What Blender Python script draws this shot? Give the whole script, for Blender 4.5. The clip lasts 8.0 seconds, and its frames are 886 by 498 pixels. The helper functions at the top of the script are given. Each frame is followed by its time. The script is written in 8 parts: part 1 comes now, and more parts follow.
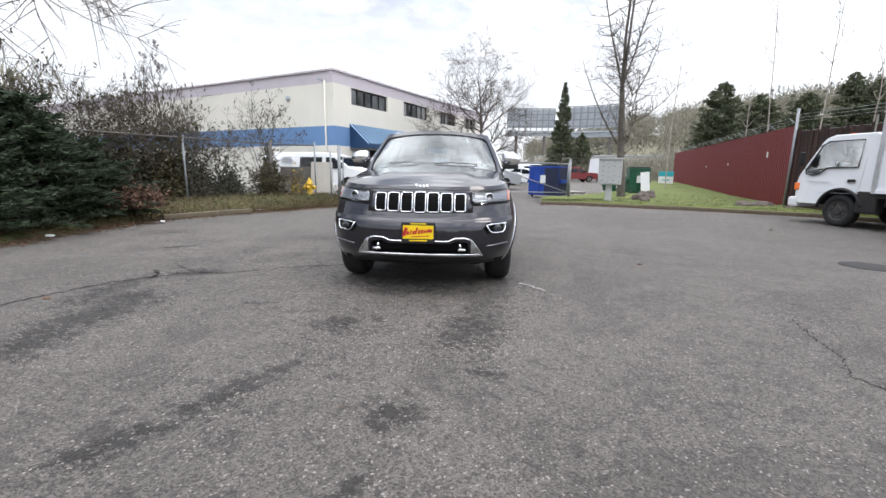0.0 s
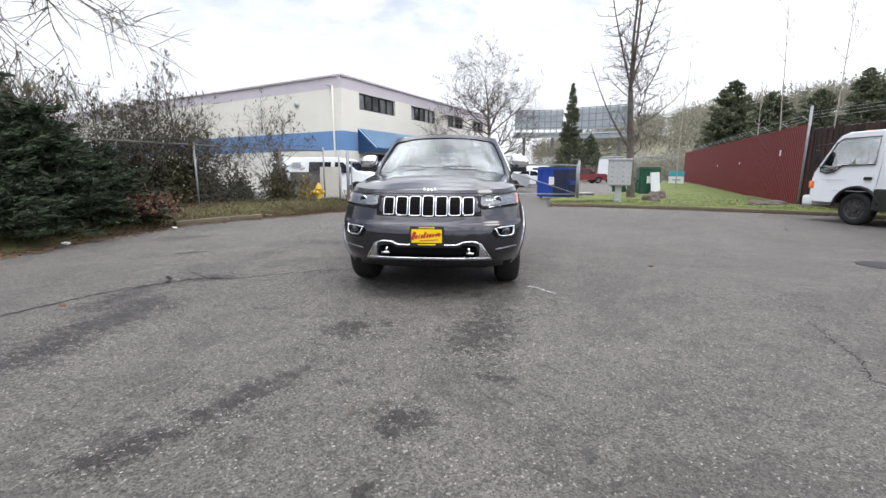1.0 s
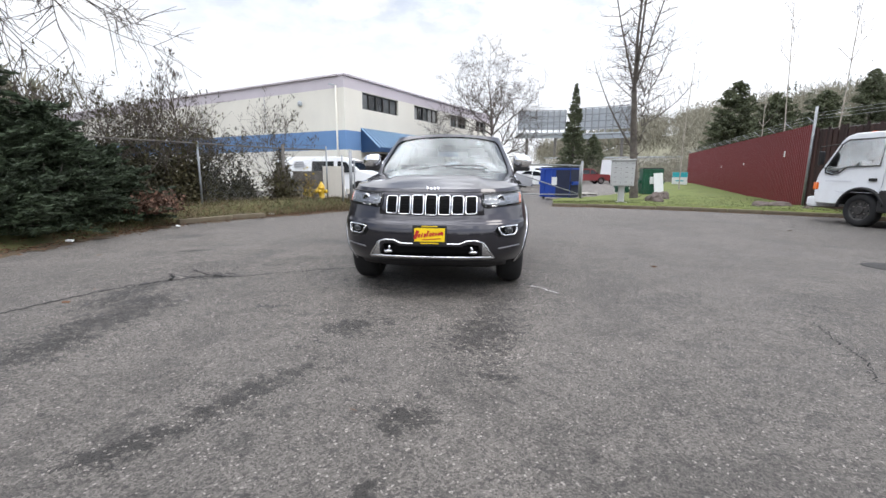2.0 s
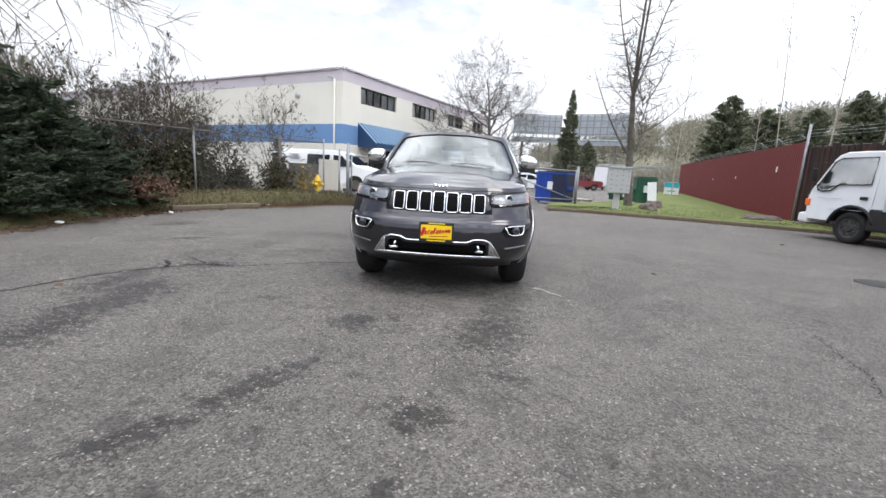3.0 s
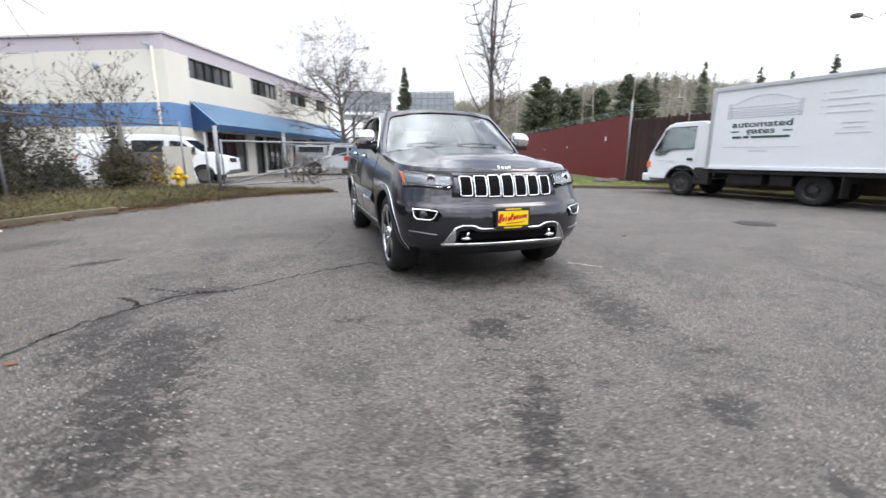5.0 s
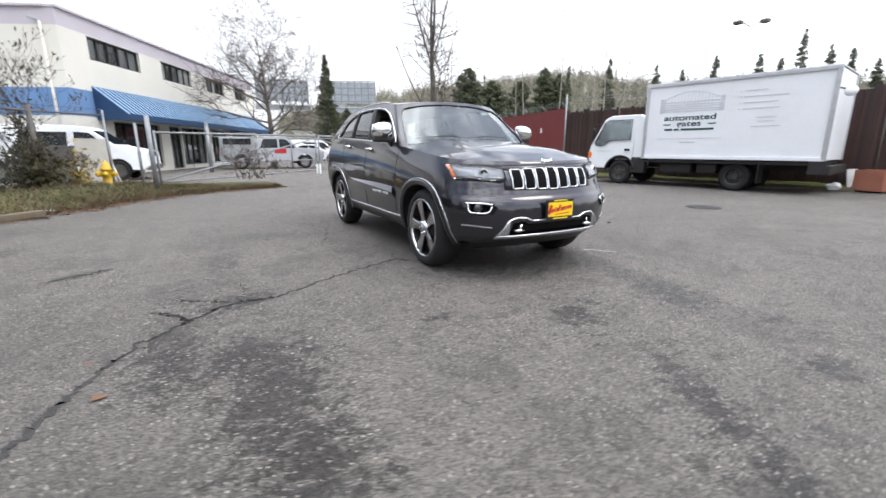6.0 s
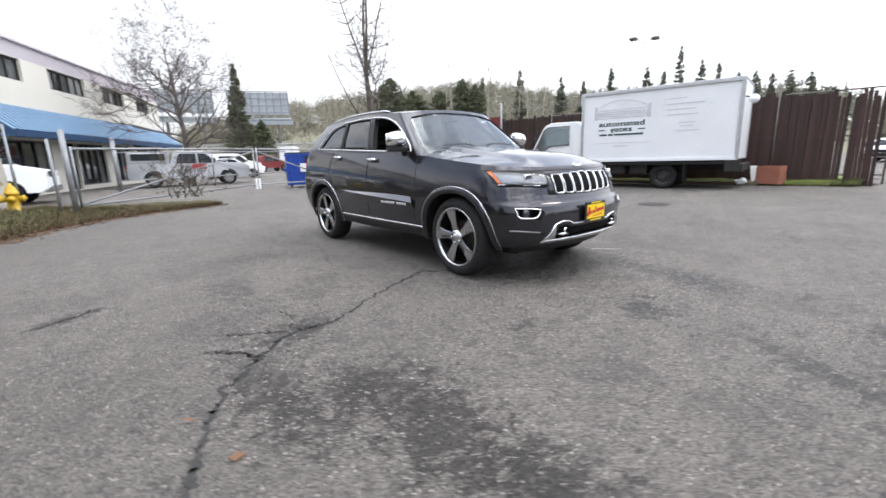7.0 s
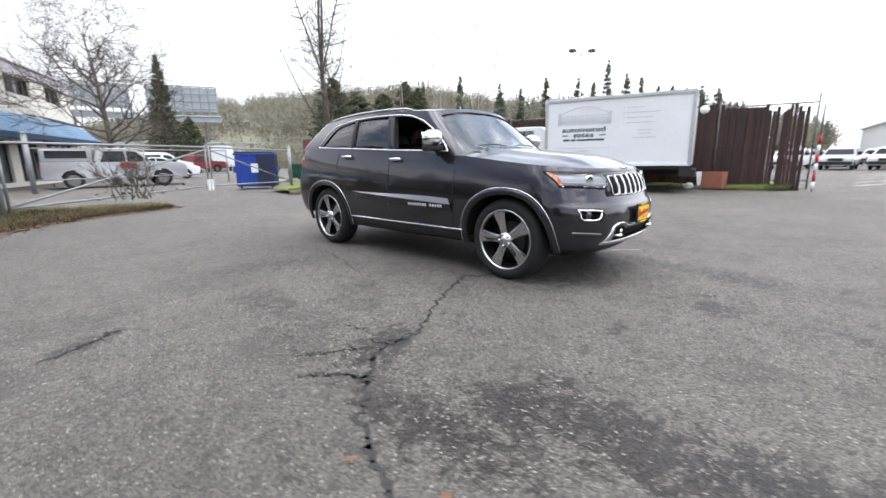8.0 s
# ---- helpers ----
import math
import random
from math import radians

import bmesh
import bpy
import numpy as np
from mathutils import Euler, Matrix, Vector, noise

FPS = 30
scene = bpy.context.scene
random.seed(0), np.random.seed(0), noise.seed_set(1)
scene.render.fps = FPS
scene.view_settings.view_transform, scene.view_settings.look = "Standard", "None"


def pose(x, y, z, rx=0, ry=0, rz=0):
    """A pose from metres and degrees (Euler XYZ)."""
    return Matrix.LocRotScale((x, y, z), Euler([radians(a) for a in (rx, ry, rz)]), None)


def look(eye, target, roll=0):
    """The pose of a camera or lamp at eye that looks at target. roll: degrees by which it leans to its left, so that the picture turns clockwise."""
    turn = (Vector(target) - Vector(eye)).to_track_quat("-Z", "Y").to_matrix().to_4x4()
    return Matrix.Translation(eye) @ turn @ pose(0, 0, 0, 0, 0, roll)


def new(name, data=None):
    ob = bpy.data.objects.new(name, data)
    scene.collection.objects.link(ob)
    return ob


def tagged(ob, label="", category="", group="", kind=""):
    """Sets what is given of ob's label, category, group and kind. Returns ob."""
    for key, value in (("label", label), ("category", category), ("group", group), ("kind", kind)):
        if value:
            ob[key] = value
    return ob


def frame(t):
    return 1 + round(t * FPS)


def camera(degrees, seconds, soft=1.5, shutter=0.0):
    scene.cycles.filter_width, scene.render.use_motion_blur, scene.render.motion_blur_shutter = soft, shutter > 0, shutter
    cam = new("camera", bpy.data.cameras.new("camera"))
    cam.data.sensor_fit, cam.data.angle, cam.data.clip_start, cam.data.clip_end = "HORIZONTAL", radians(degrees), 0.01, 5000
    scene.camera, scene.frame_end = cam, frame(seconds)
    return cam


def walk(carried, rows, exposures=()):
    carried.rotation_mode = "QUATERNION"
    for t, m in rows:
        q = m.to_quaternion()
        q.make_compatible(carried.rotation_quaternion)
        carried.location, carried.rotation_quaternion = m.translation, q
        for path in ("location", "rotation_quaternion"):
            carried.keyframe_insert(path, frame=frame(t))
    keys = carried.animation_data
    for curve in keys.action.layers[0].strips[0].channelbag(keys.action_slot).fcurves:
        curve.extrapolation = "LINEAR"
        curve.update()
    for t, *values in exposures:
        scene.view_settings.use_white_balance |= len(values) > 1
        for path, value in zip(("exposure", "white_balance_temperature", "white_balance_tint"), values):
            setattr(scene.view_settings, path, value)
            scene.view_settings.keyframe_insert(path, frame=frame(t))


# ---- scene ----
cam = camera(92.2, 8.0, 1.5, 0.6)
PATH = [
    (0, (0.483, -4.831, 1.196), (0.357, -2.868, 0.833), 0.9),
    (0.5, (0.483, -4.825, 1.202), (0.325, -2.864, 0.841), 0.4),
    (1, (0.485, -4.824, 1.203), (0.317, -2.862, 0.853), 0.1),
    (1.5, (0.485, -4.823, 1.202), (0.313, -2.862, 0.852), -0.0),
    (3, (0.327, -4.796, 1.165), (0.196, -2.831, 0.814), 3.1),
    (3.5, (-0.113, -4.745, 1.164), (0.017, -2.786, 0.786), 1.3),
    (4, (-0.59, -4.581, 1.132), (-0.324, -2.628, 0.792), 1.0),
    (4.5, (-1.136, -4.384, 1.14), (-0.75, -2.451, 0.799), 1.2),
    (4.7, (-1.369, -4.315, 1.139), (-0.893, -2.414, 0.742), 0.9),
    (5.8, (-2.523, -3.852, 1.146), (-1.644, -2.109, 0.713), -0.5),
    (6, (-2.726, -3.758, 1.157), (-1.795, -2.049, 0.697), -0.1),
    (6.5, (-3.152, -3.434, 1.156), (-2.075, -1.816, 0.685), -1.3),
    (7, (-3.585, -3.089, 1.16), (-2.352, -1.574, 0.736), -1.7),
    (7.5, (-3.942, -2.67, 1.144), (-2.612, -1.245, 0.698), -2.2),
    (8, (-4.22, -2.235, 1.15), (-2.775, -0.917, 0.734), -0.8),
]
walk(cam, [(t, look(eye, target, roll)) for t, eye, target, roll in PATH], [(0, 0.25), (1.5, 0.27), (3.5, 0.29), (4.7, 0.38), (6, 0.48), (8, 0.50)])

# ---------------------------------------------------------------- light
SUN_ELEV, SUN_AZ = 52.0, 120.0
SKY_LOW, SKY_RISE, SKY_GLOW = 0.98, 1.70, 0.75
CLOUDS = (0.63, -2.38, 0.0)
world = bpy.data.worlds.new("overcast_sky")
scene.world = world
world.use_nodes = True


def build_world():
    """Broken cloud over a clear sky: brighter overhead than at the horizon, and brightest round the veiled sun."""
    nt = world.node_tree
    nt.nodes.clear()
    n, link = nt.nodes.new, nt.links.new

    def math_of(op, x, y):
        k = n("ShaderNodeMath")
        k.operation = op
        for i, v in enumerate((x, y)):
            if isinstance(v, (int, float)):
                k.inputs[i].default_value = v
            else:
                link(v, k.inputs[i])
        return k.outputs[0]

    def span(src, p, q, lo, hi):
        r = n("ShaderNodeMapRange")
        r.interpolation_type = "SMOOTHSTEP"
        for key, v in (("From Min", p), ("From Max", q), ("To Min", lo), ("To Max", hi)):
            r.inputs[key].default_value = v
        link(src, r.inputs["Value"])
        return r.outputs[0]

    out, bg = n("ShaderNodeOutputWorld"), n("ShaderNodeBackground")
    sky = n("ShaderNodeTexSky")
    sky.sky_type, sky.sun_disc = "NISHITA", False
    sky.sun_elevation, sky.sun_rotation = radians(SUN_ELEV), radians(SUN_AZ)
    dim = n("ShaderNodeVectorMath")
    dim.operation = "SCALE"
    dim.inputs["Scale"].default_value = 0.15
    link(sky.outputs[0], dim.inputs[0])
    tc = n("ShaderNodeTexCoord")
    way = tc.outputs["Generated"]
    sep = n("ShaderNodeSeparateXYZ")
    link(way, sep.inputs[0])
    height = math_of("MAXIMUM", sep.outputs[2], 0.0)
    # clouds on a flat deck: the way divided by its height
    deck = n("ShaderNodeVectorMath")
    deck.operation = "DIVIDE"
    low = math_of("ADD", height, 0.22)
    comb = n("ShaderNodeCombineXYZ")
    for i in range(3):
        link(low, comb.inputs[i])
    link(way, deck.inputs[0]), link(comb.outputs[0], deck.inputs[1])

    def noise_of(scale, detail, rough, where):
        mp = n("ShaderNodeMapping")
        mp.inputs["Location"].default_value = where
        link(deck.outputs[0], mp.inputs[0])
        t = n("ShaderNodeTexNoise")
        t.inputs["Scale"].default_value, t.inputs["Detail"].default_value, t.inputs["Roughness"].default_value = scale, detail, rough
        link(mp.outputs[0], t.inputs["Vector"])
        return t.outputs["Fac"]

    cover = math_of("MAXIMUM", span(noise_of(1.15, 8.0, 0.55, CLOUDS), 0.45, 0.60, 0.18, 1.0), span(height, 0.20, 0.56, 0.93, 0.0))
    puffs = span(noise_of(5.5, 9.0, 0.60, (3.1, 5.2, 0)), 0.34, 0.66, 0.45, 1.5)
    toward = n("ShaderNodeVectorMath")
    toward.operation = "DOT_PRODUCT"
    el, az = radians(SUN_ELEV), radians(SUN_AZ)
    toward.inputs[1].default_value = (math.cos(el) * math.sin(az), math.cos(el) * math.cos(az), math.sin(el))
    link(way, toward.inputs[0])
    glow = span(toward.outputs["Value"], -0.2, 1.0, 0.0, SKY_GLOW)
    lum = math_of("ADD", math_of("ADD", span(height, 0.28, 0.95, 0.0, SKY_RISE), SKY_LOW), glow)
    # the deck looks flat and pale low down, broken higher up
    depth = math_of("MULTIPLY", math_of("SUBTRACT", puffs, 1.0), span(height, 0.25, 0.65, 0.16, 1.0))
    lum = math_of("MULTIPLY", lum, math_of("ADD", depth, 1.0))
    white = n("ShaderNodeVectorMath")
    white.operation = "SCALE"
    white.inputs[0].default_value = (0.97, 0.99, 1.05)
    link(lum, white.inputs["Scale"])
    mix = n("ShaderNodeMix")
    mix.data_type = "RGBA"
    link(cover, mix.inputs[0]), link(dim.outputs[0], mix.inputs[6]), link(white.outputs[0], mix.inputs[7])
    link(mix.outputs[2], bg.inputs[0])
    bg.inputs[1].default_value = 1.0
    link(bg.outputs[0], out.inputs[0])


build_world()
sun_data = bpy.data.lights.new("sun", "SUN")
sun_data.energy, sun_data.angle, sun_data.color = 0.75, radians(20), (1.0, 0.96, 0.9)
sun = new("sun", sun_data)
# the sun stands at the azimuth SUN_AZ, from +y towards +x
sun.matrix_basis = look((20 * math.sin(radians(SUN_AZ)), 20 * math.cos(radians(SUN_AZ)), 20 * math.tan(radians(SUN_ELEV))), (0, 0, 0))

# ---------------------------------------------------------------- materials


def material(name, color, rough=0.6, metal=0.0, vary=0.12, scale=6.0, fine=60.0, bump=0.0, tint=None, coat=0.0,
             island=0.0, spec=0.5, dirt=None, dirt_amount=0.0, stretch=(1, 1, 1)):
    """A procedural surface: a base colour that varies at two scales, with relief, wear and dirt."""
    m = bpy.data.materials.new(name)
    m.use_nodes = True
    nt = m.node_tree
    b = nt.nodes["Principled BSDF"]
    b.inputs["Roughness"].default_value, b.inputs["Metallic"].default_value = rough, metal
    b.inputs["Specular IOR Level"].default_value = spec
    if coat:
        b.inputs["Coat Weight"].default_value, b.inputs["Coat Roughness"].default_value = coat, 0.015
        b.inputs["Coat IOR"].default_value = 1.62
    n, link = nt.nodes.new, nt.links.new
    tc, mp = n("ShaderNodeTexCoord"), n("ShaderNodeMapping")
    mp.inputs["Scale"].default_value = stretch
    link(tc.outputs["Object"], mp.inputs[0])
    big, small = n("ShaderNodeTexNoise"), n("ShaderNodeTexNoise")
    big.inputs["Scale"].default_value, big.inputs["Detail"].default_value = scale, 5.0
    small.inputs["Scale"].default_value, small.inputs["Detail"].default_value = fine, 3.0
    link(mp.outputs[0], big.inputs["Vector"]), link(mp.outputs[0], small.inputs["Vector"])
    add = n("ShaderNodeMath")
    add.operation = "MULTIPLY_ADD"
    add.inputs[1].default_value = 0.45
    link(small.outputs["Fac"], add.inputs[0]), link(big.outputs["Fac"], add.inputs[2])
    ramp = n("ShaderNodeMapRange")
    ramp.inputs["From Min"].default_value, ramp.inputs["From Max"].default_value = 0.45, 1.0
    ramp.inputs["To Min"].default_value, ramp.inputs["To Max"].default_value = 1 - vary, 1 + vary
    link(add.outputs[0], ramp.inputs["Value"])
    value = ramp.outputs[0]
    if island:
        info, geo = n("ShaderNodeObjectInfo"), n("ShaderNodeNewGeometry")
        both = n("ShaderNodeMath")
        both.operation = "ADD"
        link(info.outputs["Random"], both.inputs[0]), link(geo.outputs["Random Per Island"], both.inputs[1])
        frac = n("ShaderNodeMath")
        frac.operation = "FRACT"
        link(both.outputs[0], frac.inputs[0])
        rnd = n("ShaderNodeMapRange")
        rnd.inputs["To Min"].default_value, rnd.inputs["To Max"].default_value = 1 - island, 1 + island
        link(frac.outputs[0], rnd.inputs["Value"])
        mul = n("ShaderNodeMath")
        mul.operation = "MULTIPLY"
        link(value, mul.inputs[0]), link(rnd.outputs[0], mul.inputs[1])
        value = mul.outputs[0]
    mix = n("ShaderNodeMix")
    mix.data_type = "RGBA"
    mix.inputs[6].default_value = (*color, 1)
    mix.inputs[7].default_value = (*(tint or color), 1)
    link(big.outputs["Fac"], mix.inputs[0])
    shade = n("ShaderNodeVectorMath")
    shade.operation = "SCALE"
    link(mix.outputs[2], shade.inputs[0]), link(value, shade.inputs["Scale"])
    colour = shade.outputs[0]
    if dirt:
        dn = n("ShaderNodeTexNoise")
        dn.inputs["Scale"].default_value, dn.inputs["Detail"].default_value = scale * 0.6, 9.0
        dn.inputs["Roughness"].default_value = 0.65
        link(mp.outputs[0], dn.inputs["Vector"])
        dm = n("ShaderNodeMapRange")
        dm.inputs["From Min"].default_value, dm.inputs["From Max"].default_value = 0.5, 0.72
        dm.inputs["To Max"].default_value = dirt_amount
        link(dn.outputs["Fac"], dm.inputs["Value"])
        d = n("ShaderNodeMix")
        d.data_type = "RGBA"
        d.inputs[7].default_value = (*dirt, 1)
        link(dm.outputs[0], d.inputs[0]), link(colour, d.inputs[6])
        colour = d.outputs[2]
    link(colour, b.inputs["Base Color"])
    if bump:
        bp = n("ShaderNodeBump")
        bp.inputs["Strength"].default_value, bp.inputs["Distance"].default_value = min(1.0, bump), 0.01
        link(add.outputs[0], bp.inputs["Height"]), link(bp.outputs[0], b.inputs["Normal"])
    return m


def glass_material(name, color, rough=0.02, trans=1.0, ior=1.45):
    m = bpy.data.materials.new(name)
    m.use_nodes = True
    b = m.node_tree.nodes["Principled BSDF"]
    b.inputs["Base Color"].default_value = (*color, 1)
    b.inputs["Roughness"].default_value, b.inputs["Transmission Weight"].default_value = rough, trans
    b.inputs["IOR"].default_value = ior
    return m


def asphalt_material():
    """Worn asphalt: pale aggregate in a dark binder, oil stains and scuffed patches with shapes of their own."""
    m = bpy.data.materials.new("asphalt")
    m.use_nodes = True
    nt = m.node_tree
    b = nt.nodes["Principled BSDF"]
    n, link = nt.nodes.new, nt.links.new
    geo = n("ShaderNodeNewGeometry")
    pos = geo.outputs["Position"]

    def noise_of(scale, detail=4.0, rough=0.5, src=pos):
        t = n("ShaderNodeTexNoise")
        t.inputs["Scale"].default_value, t.inputs["Detail"].default_value = scale, detail
        t.inputs["Roughness"].default_value = rough
        link(src, t.inputs["Vector"])
        return t.outputs["Fac"]

    def span(src, a, z, lo, hi):
        r = n("ShaderNodeMapRange")
        for key, v in (("From Min", a), ("From Max", z), ("To Min", lo), ("To Max", hi)):
            r.inputs[key].default_value = v
        link(src, r.inputs["Value"])
        return r.outputs[0]

    def math_of(op, x, y):
        k = n("ShaderNodeMath")
        k.operation = op
        for i, v in enumerate((x, y)):
            if isinstance(v, (int, float)):
                k.inputs[i].default_value = v
            else:
                link(v, k.inputs[i])
        return k.outputs[0]

    stones = n("ShaderNodeTexVoronoi")
    stones.inputs["Scale"].default_value = 108.0
    link(pos, stones.inputs["Vector"])
    cell = n("ShaderNodeSeparateColor")
    link(stones.outputs["Color"], cell.inputs[0])
    grit = span(cell.outputs[0], 0.0, 1.0, 0.50, 1.50)
    bright = span(cell.outputs[1], 0.972, 0.984, 0.0, 1.25)
    spec = span(noise_of(170.0, 3.0, 0.75), 0.34, 0.66, 0.52, 1.48)
    mid = span(noise_of(1.3, 9.0, 0.68), 0.32, 0.70, 0.86, 1.14)
    large = span(noise_of(0.23, 4.0), 0.32, 0.7, 0.88, 1.12)
    value = math_of("MULTIPLY", math_of("MULTIPLY", grit, spec), math_of("MULTIPLY", mid, large))
    # stains and dark patches: centre, half sizes, turn in degrees, depth
    warp = n("ShaderNodeTexNoise")
    warp.inputs["Scale"].default_value, warp.inputs["Detail"].default_value = 7.0, 8.0
    link(pos, warp.inputs["Vector"])
    off = n("ShaderNodeVectorMath")
    off.operation = "MULTIPLY_ADD"
    off.inputs[1].default_value, off.inputs[2].default_value = (0.30, 0.30, 0), (-0.15, -0.15, 0)
    link(warp.outputs["Color"], off.inputs[0])
    moved = n("ShaderNodeVectorMath")
    link(pos, moved.inputs[0]), link(off.outputs[0], moved.inputs[1])
    flat = n("ShaderNodeVectorMath")
    flat.operation = "MULTIPLY"
    flat.inputs[1].default_value = (1, 1, 0)
    link(moved.outputs[0], flat.inputs[0])
    ragged = span(noise_of(11.0, 10.0, 0.85), 0.43, 0.57, -0.56, 0.56)
    total = None
    for cx, cy, rx, ry, turn, depth in STAINS:
        mp = n("ShaderNodeMapping")
        mp.vector_type = "TEXTURE"
        mp.inputs["Location"].default_value = (cx, cy, 0)
        mp.inputs["Rotation"].default_value = (0, 0, radians(turn))
        mp.inputs["Scale"].default_value = (rx, ry, 1)
        link(flat.outputs[0], mp.inputs[0])
        ln = n("ShaderNodeVectorMath")
        ln.operation = "LENGTH"
        link(mp.outputs[0], ln.inputs[0])
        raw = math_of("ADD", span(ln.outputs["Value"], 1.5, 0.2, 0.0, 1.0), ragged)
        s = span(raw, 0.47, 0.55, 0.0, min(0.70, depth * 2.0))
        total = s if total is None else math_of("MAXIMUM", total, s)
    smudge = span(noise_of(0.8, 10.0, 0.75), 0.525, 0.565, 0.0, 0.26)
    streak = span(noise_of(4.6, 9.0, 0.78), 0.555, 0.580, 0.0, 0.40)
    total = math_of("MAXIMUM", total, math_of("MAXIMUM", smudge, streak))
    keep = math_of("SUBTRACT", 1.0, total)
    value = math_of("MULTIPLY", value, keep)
    value = math_of("ADD", value, math_of("MULTIPLY", bright, 1.25))
    tone = n("ShaderNodeMix")
    tone.data_type = "RGBA"
    tone.inputs[6].default_value, tone.inputs[7].default_value = (0.147, 0.136, 0.124, 1), (0.153, 0.138, 0.123, 1)
    link(noise_of(0.35, 3.0), tone.inputs[0])
    shade = n("ShaderNodeVectorMath")
    shade.operation = "SCALE"
    link(tone.outputs[2], shade.inputs[0]), link(value, shade.inputs["Scale"])
    link(shade.outputs[0], b.inputs["Base Color"])
    link(span(total, 0.0, 0.6, 0.82, 0.55), b.inputs["Roughness"])
    bp = n("ShaderNodeBump")
    bp.inputs["Strength"].default_value, bp.inputs["Distance"].default_value = 0.8, 0.008
    link(math_of("ADD", grit, spec), bp.inputs["Height"]), link(bp.outputs[0], b.inputs["Normal"])
    return m


STAINS = [
    (0.13, -2.91, 0.17, 0.13, 0, 0.36), (0.60, -2.43, 0.13, 0.06, 15, 0.45), (0.50, -1.72, 0.24, 0.46, -20, 0.34),
    (0.62, -1.05, 0.16, 0.5, -15, 0.22), (-0.56, -1.74, 0.13, 0.17, 0, 0.40), (-0.25, -1.55, 0.05, 0.08, 0, 0.45),
    (-0.78, -2.78, 0.09, 0.48, -26, 0.55), (-1.05, -3.28, 0.10, 0.22, -40, 0.45), (-2.55, -1.75, 0.26, 0.62, -8, 0.62),
    (-2.50, -2.30, 0.22, 0.45, -4, 0.55), (-2.66, -1.25, 0.24, 0.26, 0, 0.42), (-3.02, -1.05, 0.16, 0.5, 5, 0.34), (-2.62, -0.33, 0.22, 0.11, 25, 0.68),
    # three wide dark patches beneath the car's front end
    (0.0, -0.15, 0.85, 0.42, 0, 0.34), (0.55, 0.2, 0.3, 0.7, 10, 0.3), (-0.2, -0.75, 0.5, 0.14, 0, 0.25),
    (-3.85, 1.25, 0.26, 0.10, 25, 0.5), (-2.2, 2.4, 0.7, 0.25, -15, 0.30), (-2.7, 1.1, 0.2, 0.4, 0, 0.25), (6.5, 2.8, 0.34, 0.10, -30, 0.6),
    (6.2, 1.3, 0.5, 0.25, 0, 0.3), (2.2, -0.7, 0.45, 0.2, 30, 0.2), (-5.0, 2.6, 0.5, 0.2, 60, 0.3), (0.05, -3.42, 0.05, 0.2, -10, 0.5),
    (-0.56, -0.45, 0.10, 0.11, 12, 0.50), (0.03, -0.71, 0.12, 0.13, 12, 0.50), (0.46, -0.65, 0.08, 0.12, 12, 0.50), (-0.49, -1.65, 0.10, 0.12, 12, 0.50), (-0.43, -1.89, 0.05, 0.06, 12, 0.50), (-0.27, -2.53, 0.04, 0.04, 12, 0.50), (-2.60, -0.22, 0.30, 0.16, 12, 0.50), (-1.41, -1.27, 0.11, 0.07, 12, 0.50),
]
MAT_ASPHALT = asphalt_material()
MAT_CRACK = material("crack_filler", (0.032, 0.031, 0.030), 0.9, vary=0.35, scale=20, bump=0.5)
MAT_SOIL = material("damp_soil", (0.07, 0.045, 0.03), 0.95, vary=0.4, scale=3, fine=40, bump=0.8, tint=(0.10, 0.075, 0.04))
MAT_TURF = material("turf", (0.050, 0.068, 0.018), 0.9, vary=0.35, scale=2.2, fine=45, bump=0.9, tint=(0.105, 0.09, 0.034),
                    dirt=(0.10, 0.07, 0.04), dirt_amount=0.95)
MAT_LAWN = material("lawn", (0.082, 0.125, 0.018), 0.9, vary=0.3, scale=1.4, fine=40, bump=0.8, tint=(0.13, 0.145, 0.035), dirt=(0.11, 0.085, 0.04), dirt_amount=0.5)
MAT_BLADE = material("grass_blade", (0.05, 0.075, 0.018), 0.85, vary=0.2, island=0.4, tint=(0.095, 0.09, 0.04))
MAT_STRAW = material("dry_grass", (0.13, 0.09, 0.05), 0.8, vary=0.2, island=0.45)
MAT_DEADLEAF = material("dead_leaf", (0.115, 0.06, 0.032), 0.8, vary=0.2, island=0.5)
MAT_KERB = material("kerb_concrete", (0.14, 0.115, 0.08), 0.9, vary=0.3, scale=2.5, fine=50, bump=0.6, dirt=(0.07, 0.06, 0.03), dirt_amount=0.8)
MAT_CREAM = material("cream_wall", (0.70, 0.68, 0.61), 0.85, vary=0.05, scale=0.5, fine=14, bump=0.15, dirt=(0.55, 0.54, 0.5), dirt_amount=0.35)
MAT_MAUVE = material("mauve_band", (0.53, 0.49, 0.53), 0.85, vary=0.06, scale=0.5, fine=14, bump=0.12, dirt=(0.43, 0.40, 0.43), dirt_amount=0.4)
MAT_BLUEBAND = material("blue_band", (0.125, 0.235, 0.43), 0.8, vary=0.08, scale=0.6, fine=14, bump=0.12)
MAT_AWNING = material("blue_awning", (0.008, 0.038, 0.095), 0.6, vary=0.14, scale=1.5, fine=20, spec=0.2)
MAT_AWNFRONT = material("navy_valance", (0.012, 0.045, 0.115), 0.55, vary=0.12, scale=1.5)
MAT_DARKGLASS = material("dark_glass", (0.022, 0.026, 0.03), 0.05, vary=0.3, scale=0.8, spec=0.9)
# two greys that paint reflected trees and sky into window panes
MAT_MIDREFLECT = material("pane_mid_reflection", (0.10, 0.11, 0.115), 0.08, vary=0.5, scale=1.2, spec=0.9)
